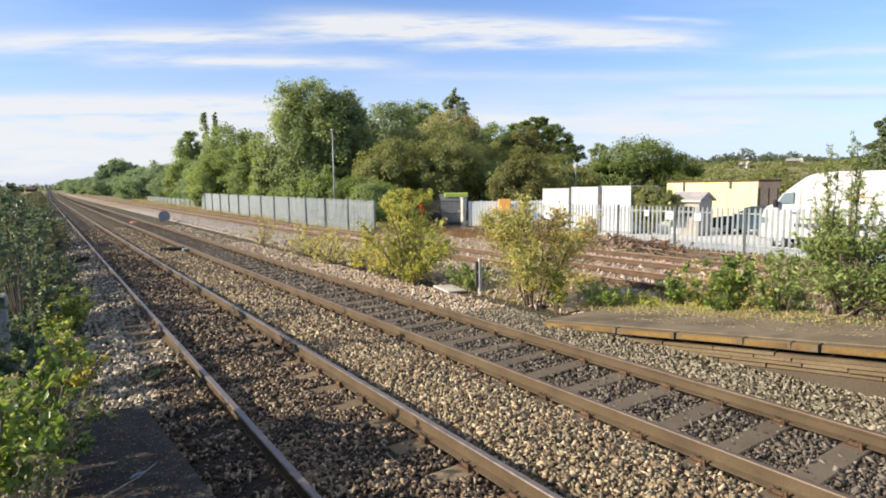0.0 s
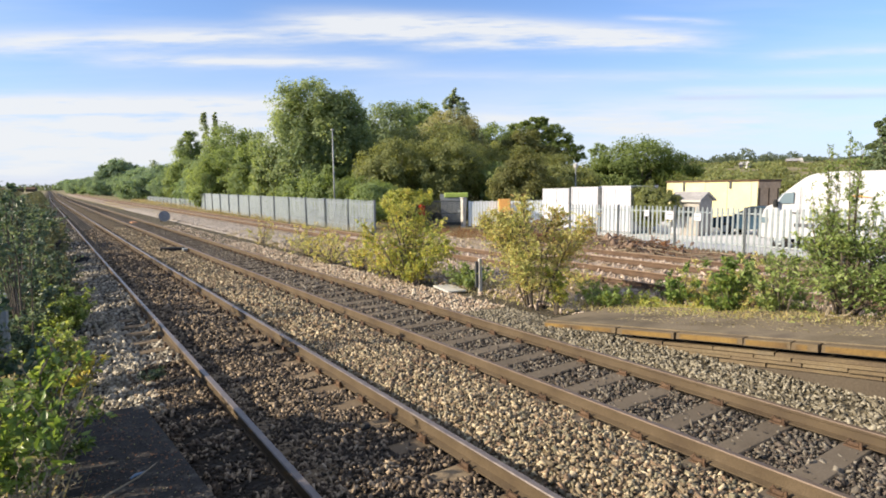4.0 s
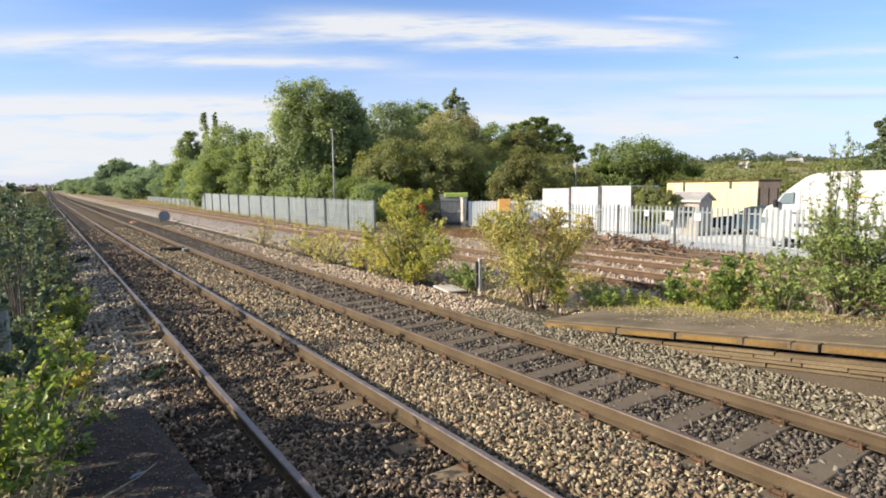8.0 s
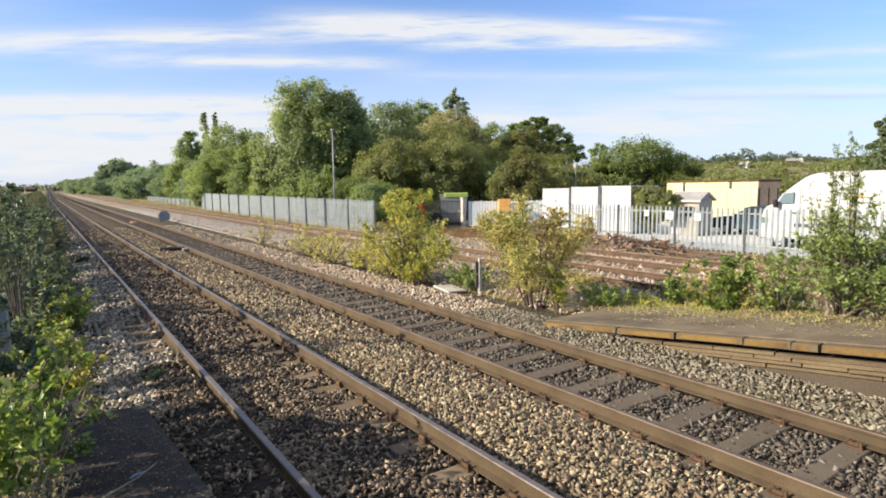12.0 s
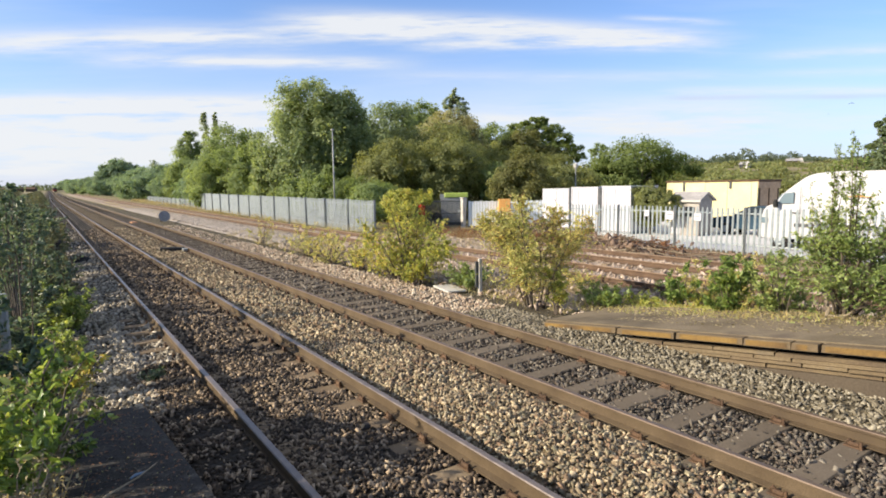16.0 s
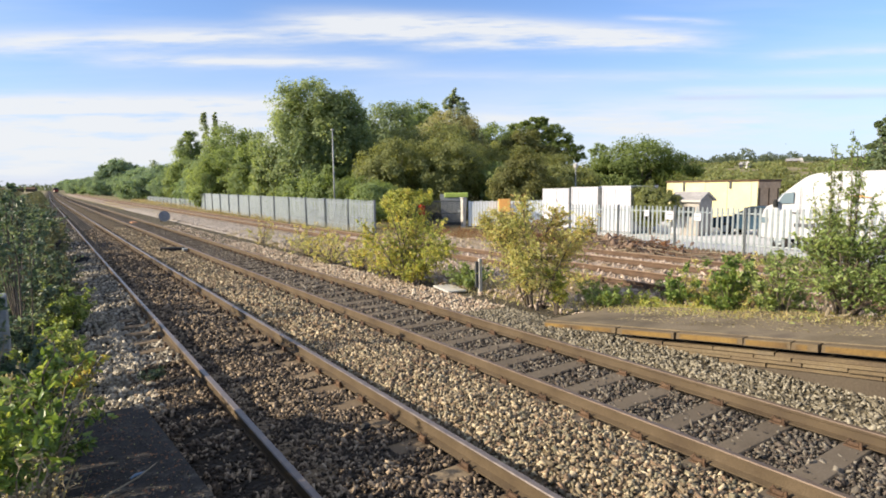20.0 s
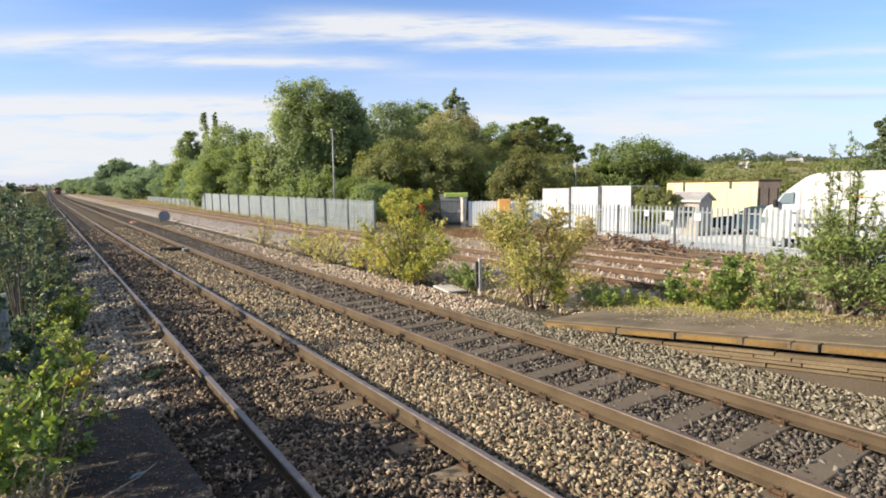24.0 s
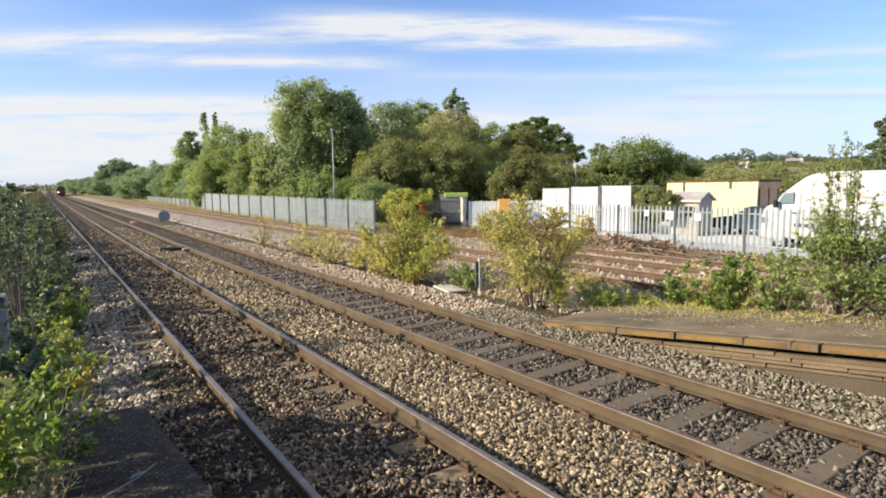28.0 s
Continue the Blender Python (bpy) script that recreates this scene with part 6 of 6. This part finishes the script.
# raised dark strips standing in for two stain streaks
for y0, z0 in ((4.6, 2.2), (1.55, 2.35)):
    part("stay", Shape().box((-0.03, y0, z0), (-0.005, y0 + 0.13, 2.76), 0.005), DARK_METAL, yellow)
# two dark bars added in place of the shadow line at the roof
part("roof_edge", Shape().box((-0.05, -0.06, 2.77), (-0.022, 5.96, 2.87), 0.006), RUST_DEEP, yellow, "dark strip standing in for the roof's shadow line")
part("end_roof_edge", Shape().box((-0.05, -0.09, 2.74), (2.68, -0.062, 2.88), 0.006), RUST_DEEP, yellow, "dark strip standing in for the roof's shadow line")
part("end_shade_board", Shape().box((0.0, -0.06, 2.36), (2.6, -0.022, 2.74), 0.006), BROWN_BOARD, yellow)


def shed():
    ob = thing("garden_shed", 27.5, 16.4, -0.27, "small tan shed with grey felt roof behind the fence", "shed")
    part("wall", Shape().box((0, 0.15, 0), (1.2, 1.75, 1.86), 0.01), SHED_TAN, ob, "faded tan boarded wall")
    sh = Shape().prism([(-0.14, 1.78), (-0.14, 1.86), (0.6, 2.28), (1.34, 1.86), (1.34, 1.78), (0.6, 2.20)], "y", 0.0, 1.9)
    part("roof", sh, GREY_FELT, ob, "grey felt pitched roof")
    part("gable", Shape().prism([(0.0, 1.86), (0.6, 2.2), (1.2, 1.86)], "y", 0.16, 1.74), SHED_TAN, ob)
    part("door", Shape().box((-0.03, 1.15, 0.05), (-0.002, 1.72, 1.74), 0.008), PALE_PAINT, ob, "white door")
    part("window", Shape().box((-0.03, 0.4, 1.0), (-0.003, 0.9, 1.5), 0.006), WINDOW, ob)
    part("fascia", Shape().box((-0.17, -0.01, 1.74), (-0.142, 1.91, 1.85), 0.006), CHALK, ob)


def van():
    """High-roofed panel van: nose towards +y, side towards the line (-x)."""
    ob = thing("panel_van", 24.5, 6.1, -0.27, "large white high-roofed panel van parked nose outwards", "van")
    # side outline in y (forwards) and z
    side = [(-0.75, 0.42), (-0.75, 2.85), (-0.68, 3.02), (-0.4, 3.08), (3.2, 3.075), (3.6, 3.06), (3.95, 3.015), (4.2, 2.94), (4.4, 2.83), (4.57, 2.69), (4.74, 2.56), (4.97, 2.37), (5.12, 2.24), (5.26, 2.02), (5.39, 1.84), (5.70, 1.72), (5.84, 1.55), (5.92, 1.2), (5.95, 0.62), (5.88, 0.42)]
    part("body", van_shell(side), VAN_WHITE, ob, "", False)
    part("side_window", Shape().prism([(4.66, 1.86), (5.24, 1.84), (5.14, 2.06), (5.00, 2.26), (4.66, 2.29)], "x", -0.006, 0.05), PALE_GLASS, ob)
    part("windscreen", Shape().prism([(5.37, 1.88), (5.41, 1.90), (5.17, 2.24), (5.12, 2.22)], "x", 0.16, 1.84), PALE_GLASS, ob)
    part("door_mirror", Shape().box((-0.26, 5.20, 1.68), (-0.05, 5.34, 2.0), 0.04), BLACK, ob)
    part("mirror_arm", Shape().box((-0.06, 5.24, 1.72), (0.02, 5.30, 1.78), 0.01), BLACK, ob)
    part("bumper", Shape().box((0.02, 5.82, 0.40), (1.98, 6.04, 0.82), 0.05), DARK_METAL, ob)
    part("headlamp", Shape().box((-0.01, 5.58, 1.0), (0.45, 5.94, 1.3), 0.05), PALE_GLASS, ob)
    part("rubbing_strip", Shape().box((-0.02, -0.6, 0.92), (0.0, 4.6, 1.06), 0.008), DARK_METAL, ob)
    part("sill", Shape().box((0.03, 0.9, 0.30), (1.97, 4.6, 0.44), 0.02), BLACK, ob)
    part("door_seam", Shape().box((-0.004, 4.40, 0.6), (0.001, 4.42, 2.5)), DARK_METAL, ob)
    part("door_handle", Shape().box((-0.03, 4.47, 1.45), (0.0, 4.67, 1.50), 0.008), BLACK, ob)
    part("orange_mark", Shape().prism([(1.9, 2.10), (2.5, 2.20), (2.9, 2.14), (2.5, 2.12)], "x", -0.004, 0.0), ORANGE, ob, "plain orange swoosh shape")
    for y in (0.55, 5.15):
        for x in (0.02, 1.74):
            w = part("wheel", Shape().disc((y, 0.36), 0.36, "x", x, x + 0.24, 22), BLACK, ob, "black tyre")
            part("wheel_trim", Shape().disc((y, 0.36), 0.2, "x", x - 0.008, x + 0.248, 14), GALV, w)


def van_shell(side):
    """A van shell: side panels that lean in towards the roof, closed over the top and nose."""
    sh = Shape()
    k = len(side)
    for edge, x in ((0, 0.0), (1, 0.07), (2, 1.93), (3, 2.0)):
        for y, z in side:
            lean = max(0.0, z - 1.4) * 0.075
            a = x + lean if x < 1 else x - lean
            drop = 0.06 if edge in (0, 3) else 0.0
            cy = 2.75
            sh.v.append((a, cy + (y - cy) * (1 - 0.016 * (drop > 0)), z - (drop if z > 1.2 else -drop * 0.3)))
    for a in range(3):
        for i in range(k):
            j = (i + 1) % k
            sh.f.append((a * k + i, a * k + j, (a + 1) * k + j, (a + 1) * k + i))
            sh.m.append(0)
    sh.f += [tuple(i for i in reversed(range(k))), tuple(3 * k + i for i in range(k))]
    sh.m += [0, 0]
    return sh


def car():
    ob = thing("parked_car", 29.6, 13.0, -0.27, "dark blue car parked behind the fence", "car")
    low = [(-0.1, 0.32), (-0.12, 0.85), (0.1, 0.98), (3.1, 1.0), (4.1, 0.86), (4.25, 0.6), (4.2, 0.32)]
    part("body", Shape().prism(low, "x", 0.0, 1.72), BLUE_PAINT, ob)
    part("cabin", Shape().prism([(0.25, 0.98), (0.6, 1.42), (2.2, 1.46), (3.0, 1.0)], "x", 0.12, 1.60), WINDOW, ob, "dark glazed cabin")
    part("roof", Shape().prism([(0.62, 1.42), (0.75, 1.49), (2.1, 1.51), (2.25, 1.45)], "x", 0.16, 1.56), BLUE_PAINT, ob)
    for y in (0.75, 3.3):
        for x in (-0.01, 1.54):
            w = part("wheel", Shape().disc((y, 0.31), 0.31, "x", x, x + 0.2, 20), BLACK, ob, "black tyre")
            part("wheel_trim", Shape().disc((y, 0.31), 0.18, "x", x - 0.006, x + 0.206, 12), GALV, w)


def gate_and_hoarding():
    ob = thing("yard_gate", 20.5, 32.2, -0.22, "dark steel mesh yard gate standing shut", "gate", rz=-34)
    part("gate_frame", Shape().box((0, -0.03, 0.08), (0.06, 0.03, 1.72), 0.008).box((2.72, -0.03, 0.08), (2.78, 0.03, 1.72), 0.008).box((0.06, -0.03, 1.66), (2.72, 0.03, 1.72), 0.008).box((0.06, -0.03, 0.08), (2.72, 0.03, 0.14), 0.008).box((0.06, -0.03, 0.86), (2.72, 0.03, 0.91), 0.008), DARK_METAL, ob)
    for i in range(31):
        x = 0.12 + i * 0.084
        part("bar", Shape().box((x, -0.012, 0.14), (x + 0.034, 0.012, 1.74), 0.004), DARK_METAL, ob)
    part("latch", Shape().box((2.6, -0.06, 0.95), (2.76, -0.03, 1.1), 0.01), GALV, ob)
    ob = thing("gate_post", 22.9, 30.5, -0.25, "stout white gate post with square cap", "post")
    part("shaft", Shape().box((-0.13, -0.13, -0.1), (0.13, 0.13, 1.88), 0.015), CHALK, ob)
    part("cap", Shape().box((-0.16, -0.16, 1.88), (0.16, 0.16, 1.96), 0.02), CHALK, ob)
    ob = thing("hoarding", 23.2, 30.3, -0.25, "pale grey sheeted hoarding beside the gate", "hoarding", rz=-34)
    for i in range(8):
        part("upright", Shape().box((i * 0.8 - 0.03, 0.02, 0.0), (i * 0.8 + 0.03, 0.09, 1.76), 0.006), GALV_POST, ob)
    for i in range(30):
        part("slat", Shape().box((i * 0.187, -0.02, 0.05), (i * 0.187 + 0.165, 0.015, 1.70 - 0.03 * (i % 2)), 0.006), HOARDING, ob)
    for z in (0.35, 1.4):
        part("cross_rail", Shape().box((0.0, 0.017, z), (5.6, 0.05, z + 0.06), 0.005), GALV_POST, ob)
    ob = thing("orange_cabinet", 24.6, 28.9, -0.2, "orange cabinet on a pale stand by the hoarding", "cabinet", rz=-34)
    part("casing", Shape().box((0, -0.25, 0.95), (0.75, 0.2, 1.78), 0.02), ORANGE, ob)
    part("stand", Shape().box((0.08, -0.2, 0.0), (0.68, 0.15, 0.95), 0.02), CHALK, ob)
    ob = thing("green_skip", 22.95, 32.9, -0.2, "grey skip with lime-green lid behind the gate", "skip", rz=-34)
    part("bin", Shape().prism([(-0.05, 0.15), (1.55, 0.15), (1.7, 2.1), (-0.2, 2.1)], "y", 0, 1.4), GALV_POST, ob, "grimy grey sides")
    part("lid", Shape().box((0.10, -0.06, 1.86), (1.76, 1.46, 2.20), 0.05), LIME, ob, "lime-green lid")
    part("skid", Shape().box((0.1, 0.1, 0.0), (1.4, 1.3, 0.15), 0.02), DARK_METAL, ob)
    ob = thing("red_barrel", 20.2, 31.4, -0.2, "small red drum beside the gate", "barrel")
    part("drum", Shape().tube([(0, 0, 0.4), (0, 0, 0.42), (0, 0, 1.45), (0, 0, 1.48)], [0.19, 0.21, 0.21, 0.19], 16), RED_PAINT, ob)
    part("stand", Shape().box((-0.25, -0.25, 0.0), (0.25, 0.25, 0.4), 0.02), DARK_METAL, ob)


def fence_signs():
    for y, z, w, h in ((14.35, 0.90, 0.38, 0.36), (13.1, 0.90, 0.32, 0.30), (15.55, 1.0, 0.24, 0.28)):
        ob = thing("fence_sign", 21.94, y, z, "blank-looking white notice fixed to the fence", "sign")
        part("plate", Shape().box((-0.008, 0, 0), (0.008, w, h), 0.003), PALE_PAINT, ob)
        part("text_bar", Shape().box((-0.0125, 0.06, h * 0.55), (-0.0085, w - 0.06, h * 0.68)), GALV_POST, ob, "faint unreadable text bar")


def far_houses():
    for b, d, w, up, turn in ((62.5, 300, 3.4, 2.5, -14), (66.2, 330, 6.4, 2.5, 8)):
        x, y = d * math.sin(radians(b)), d * math.cos(radians(b))
        ob = thing("hillside_house", x, y, ground_height(x, y) + 0.6, "small pale house with grey roof on the wooded hillside", "house", "houses on the hill", rz=-b + turn)
        part("wall", Shape().box((-w / 2, -3, -2), (w / 2, 3, up * 0.5), 0.05), RENDERED, ob)
        part("roof", Shape().prism([(-3.4, up * 0.48), (3.4, up * 0.48), (0, up)], "x", -w / 2 - 0.3, w / 2 - 0.4), GREY_FELT, ob)
        part("gable", Shape().prism([(-3.2, -1.5), (3.2, -1.5), (3.2, up * 0.5), (0, up * 1.08), (-3.2, up * 0.5)], "x", w / 2 - 0.4 - 0.12 * w, w / 2 + 0.1), CHALK, ob, "white gable end")
        for i in range(3):
            part("window", Shape().box((-w / 3 + i * w / 4 - 0.35, -3.05, 0.1), (-w / 3 + i * w / 4 + 0.35, -2.98, 0.9), 0.02), WINDOW, ob)


def distant_roofs():
    rng = random.Random(17)
    for i, x in enumerate((-58, -47, -38, -27, -17, -8)):
        y = 640 + rng.uniform(-30, 60)
        ob = thing("distant_house", x, y, rise(y) - 0.5, "small distant house with red-brown roof among trees", "house", "distant houses", rz=rng.uniform(-25, 25))
        w, h = rng.uniform(2.6, 4.2), rng.uniform(2.2, 3.4)
        part("wall", Shape().box((-w, -3.5, -1), (w, 3.5, h), 0.05), RENDERED, ob)
        part("roof", Shape().prism([(-3.9, h), (3.9, h), (0, h + 2.0)], "x", -w - 0.3, w + 0.3), RUST_RED, ob, "red-brown tiled roof")
        part("chimney", Shape().box((w * 0.5, -0.4, h + 1.5), (w * 0.5 + 0.8, 0.4, h + 3.4), 0.03), BRICK, ob)


distant_roofs()
shed()
van()
car()
gate_and_hoarding()
fence_signs()
far_houses()


# ---- the train ----
def build_train():
    ob = thing("train", FAR_X, 300, 0.0, "red diesel train with lit headlamp, dark cab windows", "train")

    def shell(y0, y1):
        out = []
        for s in range(13):
            a = math.pi * s / 12
            out.append((1.38 * math.cos(a) if 1 < s < 11 else 1.40 * (1 if s <= 1 else -1), 3.0 + 0.85 * math.sin(a)))
        return Shape().prism([(1.40, 1.05), *out, (-1.40, 1.05)], "y", y0, y1)

    for k in range(4):
        y0 = 0.35 if k == 0 else k * 23.4
        body = part("coach_body", shell(y0, (k + 1) * 23.4 - 0.6), TRAIN_RED if k else TRAIN_DARK, ob)
        part("underframe", Shape().box((-1.25, y0 + 0.3, 0.55), (1.25, (k + 1) * 23.4 - 0.9, 1.05), 0.05), TRAIN_DARK, ob)
        for s in (-1, 1):
            for w in range(8):
                a = y0 + 2.2 + w * 2.5
                part("window", Shape().box((s * 1.405 - 0.012, a, 2.0), (s * 1.405 + 0.012, a + 1.6, 2.85), 0.004), WINDOW, body)
        for yb in (y0 + 2.4, (k + 1) * 23.4 - 4.4):
            for s in (-0.7525, 0.7525):
                for dy in (0.0, 2.2):
                    part("wheel", Shape().disc((yb + dy, 0.43), 0.43, "x", s - 0.06, s + 0.06, 18), TRAIN_DARK, ob)
    # cab front
    nose = Shape().prism([(-1.32, 1.0), (1.32, 1.0), (1.34, 2.35), (-1.34, 2.35)], "y", 0.0, 0.36)
    part("nose", nose, TRAIN_RED, ob)
    part("cab_front", Shape().prism([(-1.34, 2.05), (1.34, 2.05), (1.25, 3.1), (0.7, 3.6), (-0.7, 3.6), (-1.25, 3.1)], "y", 0.1, 0.36), TRAIN_DARK, ob, "dark upper cab front")
    for a, b in ((-1.15, -0.35), (-0.3, 0.3), (0.35, 1.15)):
        part("windscreen", Shape().box((a, 0.06, 2.15), (b, 0.11, 3.0), 0.02), WINDOW, ob)
    part("buffer_beam", Shape().box((-1.3, -0.12, 0.75), (1.3, 0.3, 1.0), 0.03), TRAIN_DARK, ob)
    part("coupler", Shape().tube([(0, -0.4, 0.88), (0, 0.1, 0.88)], [0.14, 0.12], 8), TRAIN_DARK, ob)
    part("headlamp", Shape().disc((-0.95, 1.5), 0.14, "y", -0.04, 0.02, 16), HEADLIGHT, ob, "bright lit headlamp")
    part("tail_lamp", Shape().disc((0.95, 1.5), 0.14, "y", -0.03, 0.02, 12), RED_PAINT, ob)
    part("plough", Shape().prism([(-1.2, 0.25), (1.2, 0.25), (1.1, 0.75), (-1.1, 0.75)], "y", -0.1, 0.1), TRAIN_DARK, ob)
    return ob


def build_bird(label):
    ob = thing("bird", 44.5, 43.8, 11.4, label, "bird", "birds over the yard")
    part("body", Shape().tube([(0, -0.20, 0.0), (0, -0.12, 0.0), (0, 0.02, 0.0), (0, 0.13, 0.01), (0, 0.19, 0.015), (0, 0.235, 0.005)], [0.018, 0.05, 0.068, 0.05, 0.034, 0.006], 10), FEATHER, ob, "", True)
    part("tail", Shape().prism([(-0.03, -0.16), (0.03, -0.16), (0.07, -0.36), (-0.07, -0.36)], "z", -0.006, 0.006), FEATHER, ob)
    wings = []
    for s in (-1, 1):
        sh = Shape().prism([(0.0, 0.09), (s * 0.18, 0.13), (s * 0.40, 0.02), (s * 0.47, -0.10), (s * 0.2, -0.09), (0.0, -0.10)], "z", -0.007, 0.007)
        w = part("wing", sh, FEATHER, ob)
        w.matrix_basis = pose(s * 0.04, 0, 0.03)
        wings.append(w)
    return ob, wings


train = build_train()
birds = [build_bird(text) for text in ("dark pigeon-sized bird flying across the sky", "dark bird flapping low over the hillside", "small far bird gliding over the hillside")]


def on_line(y):
    """Pose of the train with its nose at y on the far track."""
    a, b = Vector((FAR_X + swing(y), y, rise(y))), Vector((FAR_X + swing(y + 60), y + 60, rise(y + 60)))
    d = b - a
    return pose(*a, math.degrees(math.atan2(d.z, d.y)), 0, -math.degrees(math.atan2(d.x, d.y)))


def motions():
    walk(train, [(t, on_line(275 + 25.0 * (28 - t))) for t in (0, 2, 4, 6, 8, 10, 12, 14, 16, 18, 20, 22, 24, 26, 28)])
    flight = ((0.0, 58.0, 130.0, 12.0), (3.0, 64.0, 95.0, 14.0), (5.5, 66.7, 65.6, 16.0), (7.0, 68.8, 49.5, 15.8), (8.0, 68.6, 37.3, 17.3), (9.0, 69.5, 27.2, 17.8), (9.3, 70.5, 24.3, 18.1),
              (10.5, 73.0, 10.0, 20.0), (14.0, 78.0, -32.0, 25.0), (28.0, 95.0, -200.0, 42.0))
    low_flight = ((0.0, 146.7, 5.5, 10.9), (13.5, 135.7, 32.5, 14.4), (15.4, 125.6, 41.6, 16.1), (15.6, 125.2, 42.8, 16.3), (16.0, 124.2, 45.4, 17.0), (16.2, 125.0, 47.0, 17.4), (16.4, 127.3, 49.0, 17.2), (16.8, 134.5, 53.6, 17.0), (17.0, 139.6, 56.3, 16.8), (18.0, 173.3, 74.1, 16.0), (20.0, 279.7, 127.5, 20.2), (28.0, 522.9, 267.0, 34.2))
    far_flight = ((0.0, 284.8, -3.8, 14.6), (13.5, 277.0, 63.1, 23.7), (15.6, 266.4, 97.7, 29.0), (15.8, 265.1, 101.3, 29.6), (16.4, 264.3, 113.0, 30.5), (16.6, 266.0, 118.4, 31.3), (16.8, 268.1, 123.1, 31.5), (18.0, 288.0, 163.4, 32.4), (20.0, 319.8, 236.2, 35.9), (28.0, 361.0, 709.5, 58.7))
    for (bird, wings), path, heading, first, beats in zip(birds, (flight, low_flight, far_flight), (176, 100, 95), (5.0, 15.0, 15.0), (46, 30, 30)):
        walk(bird, [(t, pose(x, y, z, 6, 0, heading)) for t, x, y, z in path])
        for side, w in zip((-1, 1), wings):
            rest = pose(side * 0.04, 0, 0.03)
            walk(w, [(0.0, rest)] + [(round(first + 0.1 * i, 2), pose(side * 0.04, 0, 0.03, 0, -side * (30 if i % 2 else -18), 0)) for i in range(beats)] + [(28.0, rest)])
    for i, ob in enumerate(swaying):
        x, y, z = ob.matrix_basis.translation
        rows = []
        for k in range(29):
            a = 0.9 * math.sin(k * 1.7 + i * 2.3) + 0.5 * math.sin(k * 0.61 + i)
            b = 0.9 * math.sin(k * 1.3 + i * 1.1)
            rows.append((float(k), pose(x, y, z, b, a, 0)))
        walk(ob, rows)


motions()
